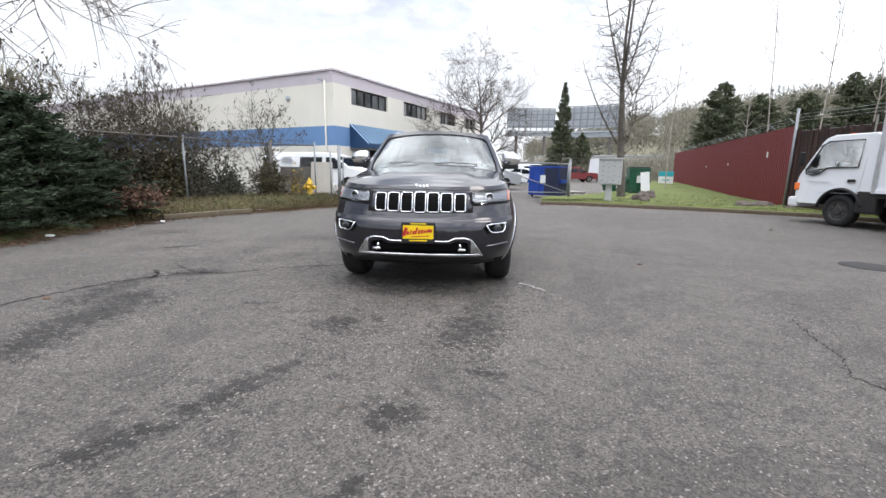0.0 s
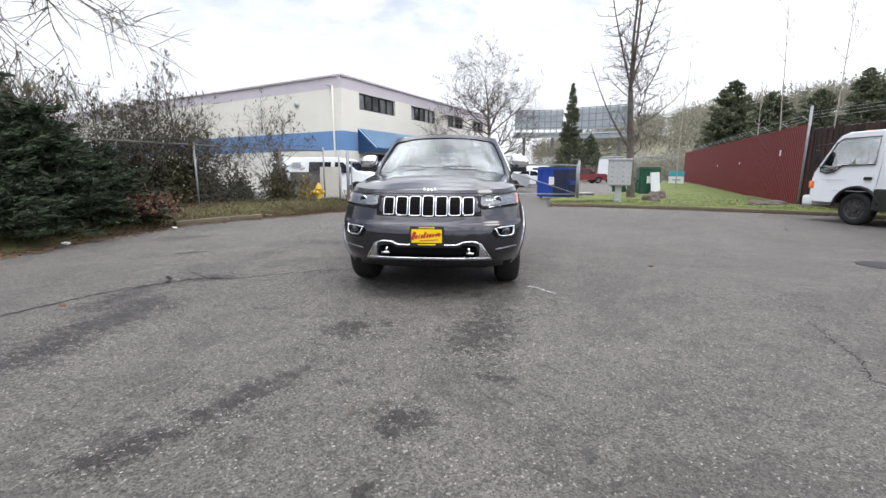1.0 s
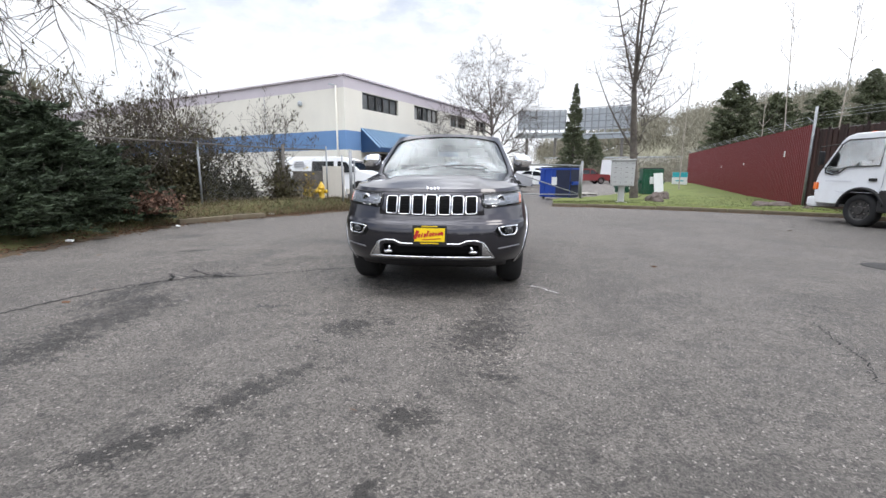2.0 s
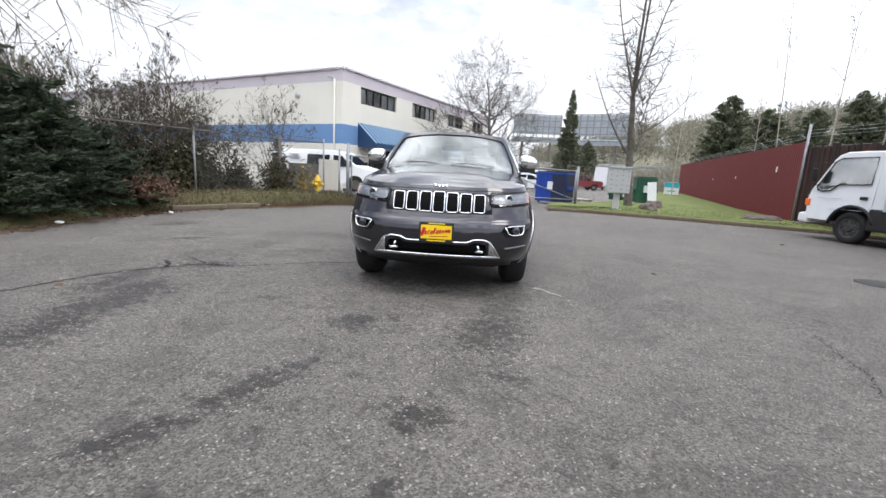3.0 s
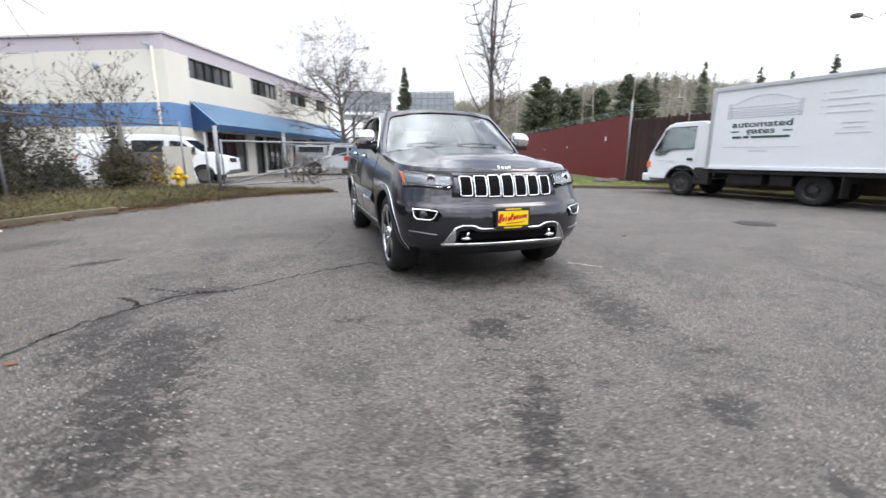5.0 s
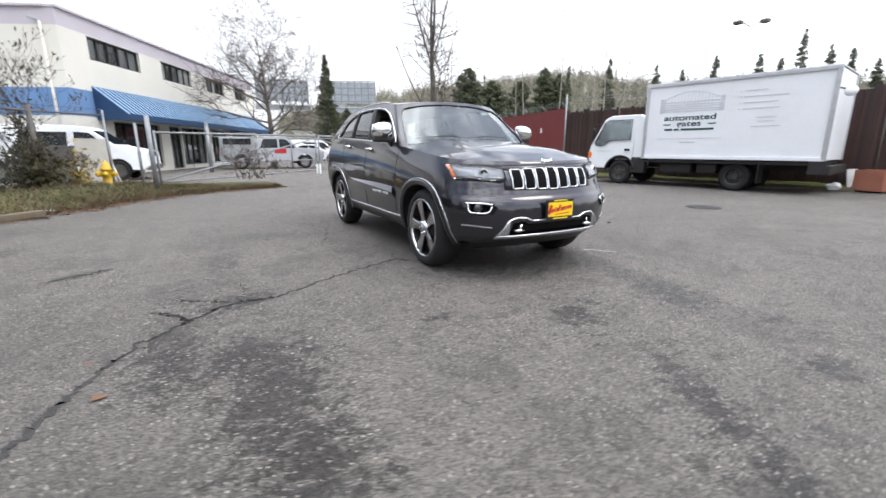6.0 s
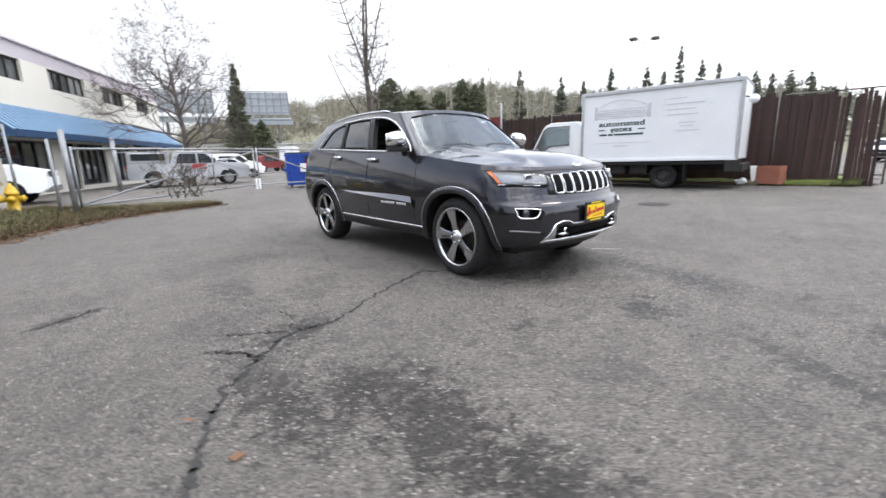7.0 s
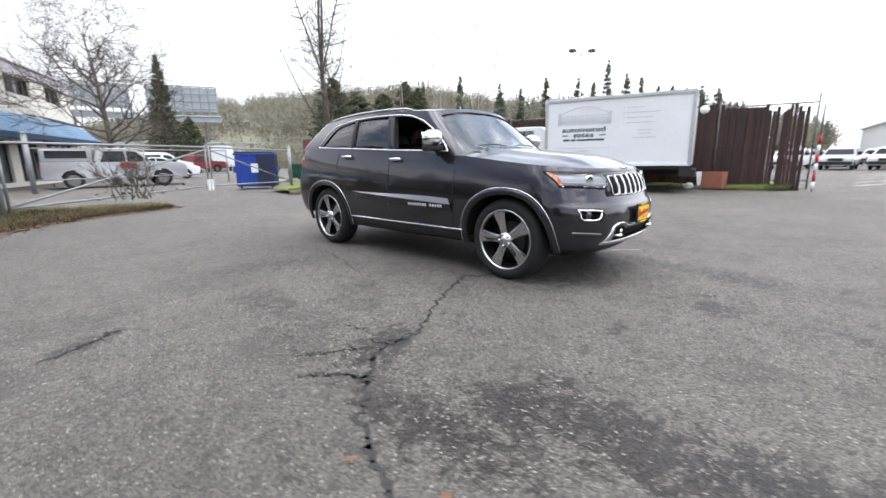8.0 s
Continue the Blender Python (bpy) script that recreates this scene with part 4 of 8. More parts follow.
def green_side(y, z):
    """Half width of the cabin's flank at a place of the side view."""
    bot = lerp_table(SHOULDER, y) - 0.01
    top = roof_edge(y)
    v = max(0.0, min(1.0, (z - bot) / (top - bot)))
    yf = 0.44 + 0.60 * v ** 1.05
    yr = 3.74 - 0.36 * v ** 1.3
    af, ar = 0.26 - 0.06 * v, 0.22
    w = 0.872 - 0.185 * v ** 1.25
    f = (y - yf - af) / (yr - ar - yf - af)
    x = w - 0.035 * max(0, min(1, f) - 0.55) / 0.45
    if f < 0:
        k = min(1.0, (yf + af - y) / af)
        x = w * (1 - k ** 3.2) ** (1 / 3.2)
    if f > 1:
        k = min(1.0, (y - yr + ar) / ar)
        x = (w - 0.035) * (1 - k ** 3.2) ** (1 / 3.2)
    return x


def ring_loft(fn, levels, thetas, cap_top=None, cap_bottom=True):
    """Lofts whole outlines (both sides) from a half-outline function."""
    bm = bmesh.new()
    rings = []
    for v in levels:
        half = [fn(t, v) for t in thetas]
        whole = half + [Vector((-p.x, p.y, p.z)) for p in half[-2:0:-1]]
        rings.append([bm.verts.new(p) for p in whole])
    k = len(rings[0])
    for a, b in zip(rings, rings[1:]):
        for j in range(k):
            bm.faces.new((a[j], a[(j + 1) % k], b[(j + 1) % k], b[j])).smooth = True
    h = len(thetas)
    if cap_bottom:
        r = rings[0]
        for j in range(h - 1):
            q = [r[j], r[j + 1], r[(k - j - 1) % k], r[(k - j) % k]]
            q = list(dict.fromkeys(q))
            if len(q) > 2:
                bm.faces.new(q[::-1])
    if cap_top:
        r, n = rings[-1], 30
        prev = None
        for j in range(h):
            a, b = r[j], r[(k - j) % k]
            if a is b:
                row = [a]
            else:
                row = [a] + [bm.verts.new((a.co.x + (b.co.x - a.co.x) * i / n, a.co.y, cap_top(a.co, 1 - 2 * i / n))) for i in range(1, n)] + [b]
            if prev is not None:
                if len(prev) == 1:
                    for i in range(len(row) - 1):
                        bm.faces.new((prev[0], row[i], row[i + 1])).smooth = True
                elif len(row) == 1:
                    for i in range(len(prev) - 1):
                        bm.faces.new((prev[i], row[0], prev[i + 1])).smooth = True
                else:
                    for i in range(len(row) - 1):
                        bm.faces.new((prev[i], row[i], row[i + 1], prev[i + 1])).smooth = True
            prev = row
    bmesh.ops.recalc_face_normals(bm, faces=bm.faces)
    return bm


def carve(ob, cutters, solver="EXACT"):
    """Cuts solid shapes out of a mesh for good, and removes the shapes."""
    for c in cutters:
        md = ob.modifiers.new("cut", "BOOLEAN")
        md.operation, md.solver, md.object = "DIFFERENCE", solver, c
    deps = bpy.context.evaluated_depsgraph_get()
    me = bpy.data.meshes.new_from_object(ob.evaluated_get(deps))
    ob.modifiers.clear()
    old = ob.data
    ob.data = me
    bpy.data.meshes.remove(old)
    for c in cutters:
        data = c.data
        bpy.data.objects.remove(c)
        bpy.data.meshes.remove(data)
    return ob


def thetas_for(n1, n2, n3):
    return [i / n1 for i in range(n1)] + [1 + i / n2 for i in range(n2)] + [2 + i / n3 for i in range(n3 + 1)]


def front_out(x, z, off):
    """A place of the nose, lifted off its surface by off along the surface's own outward way."""
    h = 0.004
    y = front_y(x, z)
    slope = (front_y(x + h, z) - front_y(x - h, z)) / (2 * h)
    slope = max(-6.0, min(6.0, slope))
    k = 1 / math.sqrt(1 + slope * slope)
    return Vector((x + off * slope * k, y - off * k, z))


def front_patch(x0, x1, lo, hi, nx, nz, off, thick):
    """A shell on the nose between two heights lo(x) and hi(x); closer steps where the nose turns into the flank."""
    def fn(u, v):
        if abs(x1) > 0.78 and abs(x1) > abs(x0):
            u = math.sin(u * math.pi / 2)
        elif abs(x0) > 0.78:
            u = 1 - math.sin((1 - u) * math.pi / 2)
        x = x0 + (x1 - x0) * u
        z = lo(x) + (hi(x) - lo(x)) * v
        return front_out(x, z, off)
    bm = grid_bm(fn, nx, nz)
    bm.normal_update()
    bmesh.ops.solidify(bm, geom=list(bm.faces), thickness=thick)
    return bm


def side_patch(sign, y0, y1, lo, hi, ny, nz, off, thick, surf=side_x):
    def fn(u, v):
        y = y0 + (y1 - y0) * u
        z = lo(y) + (hi(y) - lo(y)) * v
        return Vector((sign * (surf(y, z) + off), y, z))
    bm = grid_bm(fn, ny, nz)
    bm.normal_update()
    bmesh.ops.recalc_face_normals(bm, faces=bm.faces)
    bmesh.ops.solidify(bm, geom=list(bm.faces), thickness=thick)
    return bm


def front_tube(pts, r, off=0.0, closed=True, seg=6):
    """A bright strip laid on the nose through places (x, z)."""
    path = []
    k = len(pts)
    for i in range(k if closed else k - 1):
        a, b = pts[i], pts[(i + 1) % k]
        n = max(2, int(math.dist(a, b) / 0.03))
        for j in range(n):
            x, z = a[0] + (b[0] - a[0]) * j / n, a[1] + (b[1] - a[1]) * j / n
            path.append(front_out(x, z, off))
    if not closed:
        path.append(front_out(pts[-1][0], pts[-1][1], off))
    return tube_bm(path, r, seg, closed)


def road_wheel(parent, x_out, y, sign, r=0.387, rim=0.288, width=0.265):
    """A wheel with its outer face at x_out: tyre, rim barrel, five broad spokes, hub, disc."""
    w = part("wheel", lathe_bm([(rim - 0.03, -width + 0.02), (r - 0.06, -width), (r - 0.012, -width + 0.035), (r, -width + 0.07), (r, -0.075), (r - 0.010, -0.035),
                                (r - 0.035, -0.008), (r - 0.075, 0.0), (rim + 0.012, -0.008), (rim - 0.004, -0.022)], "x", 48, None, False), MAT_TYRE, parent, "black road tyre on a polished five-spoke rim")
    w.matrix_basis = Matrix.Translation((x_out * sign, y, r)) @ (Matrix.Rotation(math.pi, 4, "Z") if sign < 0 else Matrix())
    part("rim", lathe_bm([(rim + 0.004, -0.012), (rim, -0.004), (rim - 0.014, -0.008), (rim - 0.022, -0.03), (rim - 0.035, -0.12), (rim - 0.03, -width + 0.03)], "x", 48, [0, 0, 0, 1, 1], False), [MAT_RIM, MAT_RIMDARK], w, "polished alloy rim", smooth=True)
    part("brake_disc", lathe_bm([(0.02, -0.125), (0.165, -0.125), (0.165, -0.145), (0.02, -0.145)], "x", 28), MAT_WHEELGREY, w)
    part("wheel_back", lathe_bm([(0.0, -0.17), (rim - 0.035, -0.17), (rim - 0.035, -0.19), (0.0, -0.19)], "x", 28), MAT_BLACK, w)
    spoke = None
    for i in range(5):
        if spoke is None:
            bm = bmesh.new()
            prof = [(0.045, 0.036, -0.030), (0.10, 0.037, -0.024), (0.17, 0.045, -0.018), (0.225, 0.056, -0.014), (rim - 0.010, 0.068, -0.014)]
            rows = []
            for rr, hw, xx in prof:
                rows.append([bm.verts.new(p) for p in ((xx - 0.045, -hw * 0.8, rr), (xx - 0.006, -hw, rr), (xx, -hw * 0.72, rr), (xx - 0.006, -0.008, rr), (xx - 0.006, 0.008, rr), (xx, hw * 0.72, rr), (xx - 0.006, hw, rr), (xx - 0.045, hw * 0.8, rr))])
            for a, b in zip(rows, rows[1:]):
                for j in range(8):
                    bm.faces.new((a[j], a[(j + 1) % 8], b[(j + 1) % 8], b[j]))
            bm.faces.new(rows[0]), bm.faces.new(rows[-1][::-1])
            bmesh.ops.recalc_face_normals(bm, faces=bm.faces)
            spoke = part("spoke", bm, MAT_RIM, w, smooth=35)
            ob = spoke
        else:
            ob = spoke.copy()
            scene.collection.objects.link(ob)
        ob.matrix_basis = Matrix.Rotation(2 * math.pi * i / 5 + 0.25, 4, "X")
    part("hub_cap", lathe_bm([(0.0, 0.0), (0.034, -0.002), (0.038, -0.012), (0.07, -0.016), (0.075, -0.05)], "x", 24), MAT_SATIN, w)
    nut = None
    for i in range(5):
        if nut is None:
            nut = part("wheel_nut", lathe_bm([(0.0, -0.006), (0.011, -0.008), (0.012, -0.03)], "x", 8), MAT_CHROME, w)
            ob = nut
        else:
            ob = nut.copy()
            scene.collection.objects.link(ob)
        a = 2 * math.pi * (i + 0.5) / 5 + 0.25
        ob.matrix_basis = Matrix.Translation((0, 0.057 * math.sin(a), 0.057 * math.cos(a)))
    return w


def arch_pts(y0, r0, z0=0.33, n=26, flat=0.0):
    """Points (y, z) of a wheel arch, flattened at the top."""
    pts = []
    lo = math.asin(max(-1, (z0 - 0.387) / r0))
    for i in range(n + 1):
        a = lo + (math.pi - 2 * lo) * i / n
        pts.append((y0 - r0 * math.cos(a), 0.387 + r0 * math.sin(a) * (1 - flat * math.sin(a) ** 4)))
    return pts


def build_car():
    car = thing("suv", "dark granite-grey five-door SUV with chrome trim parked on asphalt", "car")
    th = thetas_for(26, 64, 16)
    levels = [0, 0.04, 0.1, 0.17, 0.24, 0.31, 0.38, 0.45, 0.49, 0.52, 0.54, 0.56, 0.58, 0.61, 0.64, 0.7, 0.76, 0.82, 0.88, 0.93, 0.97, 1.0]

    def hood_z(co, s):
        # crowned bonnet with a raised middle
        x, edge = abs(s * co.x), abs(co.x)
        crown = 0.085 * ((edge / 0.9) ** 2.4 - (x / 0.9) ** 2.4)
        raised = 0.020 * smooth_step(0.52, 0.45, x) * smooth_step(-0.70, -0.35, co.y) * smooth_step(0.35, 0.7, edge)
        return co.z + crown + raised

    body = part("body", ring_loft(low_surface, levels, th, hood_z), [MAT_PAINT, MAT_BLACK], car, "dark grey metallic painted body")
    cutters = []
    for y in (0.0, WHEELBASE):
        for sgn in (-1, 1):
            bm = bmesh.new()
            pts = arch_pts(y, 0.468, 0.20, 24, 0.06)
            pts = [(pts[0][0], 0.1)] + pts + [(pts[-1][0], 0.1)]
            a = [bm.verts.new((sgn * 0.52, p[0], p[1])) for p in pts]
            b = [bm.verts.new((sgn * 1.3, p[0], p[1])) for p in pts]
            k = len(pts)
            for j in range(k):
                bm.faces.new((a[j], a[(j + 1) % k], b[(j + 1) % k], b[j]))
            bm.faces.new(a[::-1]), bm.faces.new(b)
            bmesh.ops.recalc_face_normals(bm, faces=bm.faces)
            for f in bm.faces:
                f.material_index = 1
            cutters.append(part("cutter", bm, [MAT_PAINT, MAT_BLACK]))
    # lower air intake, grille bay, lamp recesses
    def front_cutter(pts, depth):
        bm = bmesh.new()
        a = [bm.verts.new((x, -1.2, z)) for x, z in pts]
        yb = max(front_y(x, z) for x, z in pts) + depth if depth > 0 else -0.6
        b = [bm.verts.new((x, yb, z)) for x, z in pts]
        k = len(pts)
        for j in range(k):
            bm.faces.new((a[j], a[(j + 1) % k], b[(j + 1) % k], b[j]))
        bm.faces.new(a[::-1]), bm.faces.new(b)
        bmesh.ops.recalc_face_normals(bm, faces=bm.faces)
        for f in bm.faces:
            f.material_index = 1
        return part("cutter", bm, [MAT_PAINT, MAT_BLACK])

    cutters.append(front_cutter([(-0.50, 0.415), (0.50, 0.415), (0.46, 0.525), (0.36, 0.545), (0.30, 0.515), (-0.30, 0.515), (-0.36, 0.545), (-0.46, 0.525)], 0.05))
    cutters.append(front_cutter([(-0.80, 0.60), (-0.64, 0.60), (-0.60, 0.66), (-0.64, 0.71), (-0.80, 0.71)], 0.02))
    cutters.append(front_cutter([(0.80, 0.60), (0.80, 0.71), (0.64, 0.71), (0.60, 0.66), (0.64, 0.60)], 0.02))
    carve(body, cutters)
    body.data.shade_smooth()
    body.data.set_sharp_from_angle(angle=radians(32))

    # dark sills and lower cladding
    for s in (-1, 1):
        part("sill", side_patch(s, 0.50, WHEELBASE - 0.50, lambda y: 0.32, lambda y: 0.40, 30, 4, -0.01, 0.03), MAT_BLACK, car, "dark plastic sill")
        strip = [(s * (side_x(y, 0.44) + 0.008), y, 0.437) for y in np.linspace(0.50, WHEELBASE - 0.50, 30)]
        part("sill_strip", tube_bm(strip, 0.010, 6), MAT_CHROME, car, "bright sill strip")
        # arch flares with a bright edge
        for y in (0.0, WHEELBASE):
            inner, outer = arch_pts(y, 0.458, 0.31, 30, 0.06), arch_pts(y, 0.520, 0.31, 30, 0.07)

            def flare(u, v):
                i = min(29, int(u * 30))
                f = u * 30 - i
                a = [inner[i][c] + (inner[i + 1][c] - inner[i][c]) * f for c in (0, 1)]
                b = [outer[i][c] + (outer[i + 1][c] - outer[i][c]) * f for c in (0, 1)]
                yy, zz = a[0] + (b[0] - a[0]) * v, a[1] + (b[1] - a[1]) * v
                lift = 0.018 * math.sin(math.pi * min(1.0, 0.2 + 0.8 * (1 - v))) + 0.002
                return Vector((s * (max(side_x(yy, zz), 0.80) + lift), yy, zz))
            bm = grid_bm(flare, 60, 6)
            bmesh.ops.recalc_face_normals(bm, faces=bm.faces)
            bmesh.ops.solidify(bm, geom=list(bm.faces), thickness=0.02)
            fl = part("arch_flare", bm, MAT_PAINT, car, smooth=50)
            edge = [(s * (max(side_x(yy, zz), 0.80) + 0.004), yy, zz) for yy, zz in arch_pts(y, 0.527, 0.31, 40, 0.07)]
            part("bright_edge", tube_bm(edge, 0.006, 6), MAT_SATIN, fl)
    # door gaps
    for s in (-1, 1):
        def seam(pts, name="door_gap"):
            path = []
            for (ya, za), (yb, zb) in zip(pts, pts[1:]):
                n = max(2, int(math.dist((ya, za), (yb, zb)) / 0.04))
                for j in range(n):
                    y, z = ya + (yb - ya) * j / n, za + (zb - za) * j / n
                    path.append((s * (side_x(y, z) + 0.0005), y, z))
            y, z = pts[-1]
            path.append((s * (side_x(y, z) + 0.0005), y, z))
            part(name, tube_bm(path, 0.0035, 5), MAT_BLACK, car)
        seam([(0.62, 1.15), (0.60, 0.95), (0.62, 0.50), (0.68, 0.45)])
        seam([(1.60, 1.22), (1.61, 0.50), (1.58, 0.45)])
        seam([(2.62, 1.26), (2.66, 1.04), (2.48, 0.82), (2.36, 0.60), (2.33, 0.46)])
        # sculpted crease panel and model lettering as bars
        def ledge(u, v):
            y = 2.31 - 1.69 * u
            h = 0.010 + 0.046 * smooth_step(0.0, 0.9, u)
            y += 0.05 * smooth_step(0.9, 1.0, u) * v
            z = 0.757 - 0.066 * u + h * v
            return Vector((s * (side_x(y, z) + 0.030 * (1 - v) * smooth_step(0, 0.25, u) + 0.002), y, z))
        bm = grid_bm(ledge, 44, 3)
        bmesh.ops.recalc_face_normals(bm, faces=bm.faces)
        # upward face in paler grey: sky sheen on body colour, set by material
        part("door_moulding", bm, MAT_SATINGREY, car, "tapered door moulding with sky sheen in its colour", smooth=True)

        def under(u, v):
            y = 2.31 - 1.69 * u
            z = 0.757 - 0.066 * u - 0.085 * v
            return Vector((s * (side_x(y, z) + 0.030 * (1 - v) * smooth_step(0, 0.25, u) + 0.002), y, z))
        bm = grid_bm(under, 44, 3)
        bmesh.ops.recalc_face_normals(bm, faces=bm.faces)
        part("door_crease", bm, MAT_PAINT, car, smooth=True)
        ty = 0.74
        for i, wd in enumerate((0.03, 0.026, 0.024, 0.026, 0.026, 0, 0.03, 0.026, 0.024, 0.026, 0.026, 0.022, 0.024, 0.024)):
            if wd:
                yy = ty + 0.037 * i
                part("badge_bar", side_patch(s, yy, yy + wd * 0.8, lambda y: 0.652, lambda y: 0.680, 2, 2, 0.028, 0.003), MAT_SIGNWHITE, car)
        for y, hz in ((1.50, 1.145), (2.43, 1.183)):
            out = side_x(y, hz)
            part("door_handle", tube_bm([(s * (out + 0.004), y - 0.1, hz), (s * (out + 0.035), y - 0.075, hz + 0.002), (s * (out + 0.038), y + 0.06, hz + 0.002), (s * (out + 0.004), y + 0.09, hz)], [0.014, 0.019, 0.019, 0.014], 8), MAT_CHROME, car, "chrome door handle")
    # grille
    part("grille_back", front_patch(-0.50, 0.50, lambda x: 0.80 + 0.01 * abs(x), lambda x: 0.995 - 0.02 * abs(x), 20, 4, 0.007, 0.014), MAT_PAINT, car)
    for i in range(7):
        cx = (i - 3) * 0.1255
        hw, z0, z1 = 0.053 - 0.003 * (abs(i - 3) > 2), 0.803 + 0.004 * abs(i - 3), 0.988 - 0.004 * abs(i - 3)
        slot = part("grille_slot", front_patch(cx - hw, cx + hw, lambda x: z0, lambda x: z1, 4, 6, 0.012, 0.014), MAT_GRILLE, car, "black grille opening")
        c = 0.011
        ring = [(cx - hw, z0 + c), (cx - hw + c, z0), (cx + hw - c, z0), (cx + hw, z0 + c), (cx + hw, z1 - c), (cx + hw - c, z1), (cx - hw + c, z1), (cx - hw, z1 - c)]
        part("chrome_surround", front_tube(ring, 0.006, 0.015), MAT_CHROME, slot)
        for k in range(7):
            zz = z0 + (z1 - z0) * (k + 0.5) / 7
            part("grille_bar", front_tube([(cx - hw + 0.006, zz), (cx + hw - 0.006, zz)], 0.0025, 0.013, False, 4), MAT_GRILLE, slot)
    # emblem on the bonnet lip: plain bright bars
    for i, (wd, ht) in enumerate(((0.018, 0.034), (0.024, 0.026), (0.024, 0.026), (0.022, 0.032))):
        x = -0.055 + 0.034 * i
        part("emblem_bar", front_patch(x, x + wd, lambda q: 1.030, lambda q: 1.030 + ht, 1, 1, 0.004, 0.006), MAT_CHROME, car)
    # bonnet gap and creases
    part("bonnet_gap", front_tube([(-0.86, 1.028), (-0.6, 1.016), (-0.3, 1.012), (0.3, 1.012), (0.6, 1.016), (0.86, 1.028)], 0.004, -0.001, False), MAT_BLACK, car)
    for s in (-1, 1):
        # headlamp
        def h_lo(x):
            return 0.886 + 0.016 * smooth_step(0.48, 0.85, abs(x)) + 0.018 * smooth_step(0.53, 0.48, abs(x))

        def h_hi(x):
            return 0.998 + 0.024 * smooth_step(0.48, 0.88, abs(x))
        xs = sorted((s * 0.482, s * 0.850))
        hl = part("headlight", front_patch(*xs, h_lo, h_hi, 30, 6, 0.010, 0.016), MAT_HOUSING, car, "clear headlight with projector and amber corner")
        part("reflector", front_patch(*sorted((s * 0.494, s * 0.828)), lambda x: h_lo(x) + 0.010, lambda x: h_hi(x) - 0.016, 20, 4, 0.0135, 0.005), MAT_REFLECTOR, hl, "silver lamp reflector")
        bm = lathe_bm([(0.0, -0.004), (0.022, -0.003), (0.030, -0.004), (0.033, -0.010), (0.038, -0.010), (0.043, 0.016)], "y", 24, [1, 1, 1, 0, 0])
        pr = part("projector", bm, [MAT_CHROME, MAT_DARKGLASS], hl, "round projector lens")
        pr.matrix_basis = Matrix.Translation((s * 0.655, front_y(0.655, 0.95) - 0.013, 0.950)) @ Matrix.Rotation(radians(s * 22), 4, "Z")
        part("light_strip", front_patch(*sorted((s * 0.495, s * 0.62)), lambda x: h_lo(x) + 0.012, lambda x: h_lo(x) + 0.034, 12, 2, 0.0165, 0.005), MAT_SATINGREY, hl)
        part("amber_corner", front_patch(*sorted((s * 0.834, s * 0.849)), lambda x: h_lo(x) + 0.006, lambda x: h_hi(x) - 0.006, 10, 4, 0.0145, 0.006), MAT_AMBER, hl, "amber side marker")
        part("lens", front_patch(*xs, h_lo, h_hi, 30, 6, 0.022, 0.003), MAT_LENS, hl)
        rim = [(s * x, h_lo(x) - 0.003) for x in np.linspace(0.482, 0.852, 20)] + [(s * x, h_hi(x) + 0.003) for x in np.linspace(0.852, 0.482, 20)]
        part("lamp_gap", front_tube(rim, 0.007, 0.010), MAT_BLACK, hl)
        # black wedge painting the shadow below the lamp's inner corner
        part("lamp_under_shadow", front_patch(*sorted((s * 0.484, s * 0.66)), lambda x: h_lo(x) - 0.020 + 0.014 * smooth_step(0.52, 0.66, abs(x)), lambda x: h_lo(x) - 0.002, 12, 2, 0.009, 0.01), MAT_BLACK, hl)
        # fog lamp
        fog = part("fog_light", front_tube([(s * 0.815, 0.705), (s * 0.70, 0.700), (s * 0.635, 0.690), (s * 0.665, 0.632), (s * 0.70, 0.618), (s * 0.79, 0.622), (s * 0.812, 0.645)], 0.0075, 0.006), MAT_CHROME, car, "fog light in a chrome surround")
        bm = lathe_bm([(0.0, -0.008), (0.034, -0.004), (0.042, 0.008), (0.044, 0.03)], "y", 20)
        part("fog_lens", bm, MAT_DARKGLASS, fog).matrix_basis = Matrix.Translation((s * 0.735, front_y(0.735, 0.66) + 0.012, 0.66))
        # bright blade under the fog lamp
        part("bumper_blade", front_patch(*sorted((s * 0.64, s * 0.845)), lambda x: 0.486 + 0.02 * smooth_step(0.6, 0.85, abs(x)), lambda x: 0.497 + 0.02 * smooth_step(0.6, 0.85, abs(x)), 14, 2, 0.007, 0.01), MAT_SATINGREY, car)
        # tow hook
        hook = part("tow_hook", tube_bm([(s * 0.37, -0.80, 0.462), (s * 0.375, -0.895, 0.462), (s * 0.43, -0.895, 0.462), (s * 0.435, -0.80, 0.462)], 0.012, 8), MAT_CHROME, car, "bright tow hook")
        part("hook_post", tube_bm([(s * 0.40, -0.885, 0.465), (s * 0.385, -0.885, 0.515)], 0.011, 8), MAT_CHROME, hook)
    # chrome frame of the lower intake
    part("intake_trim", front_tube([(-0.60, 0.40), (-0.50, 0.548), (-0.43, 0.572), (-0.34, 0.568), (-0.28, 0.540), (0.28, 0.540), (0.34, 0.568), (0.43, 0.572), (0.50, 0.548), (0.60, 0.40)], 0.008, 0.006, False), MAT_CHROME, car, "chrome lower intake surround")
    for s in (-1, 1):
        part("intake_trim", front_patch(*sorted((s * 0.49, s * 0.585)), lambda x: 0.392, lambda x: 0.392 + 0.165 * (1 - (abs(x) - 0.49) / 0.098), 8, 6, 0.006, 0.012), MAT_SATIN, car)
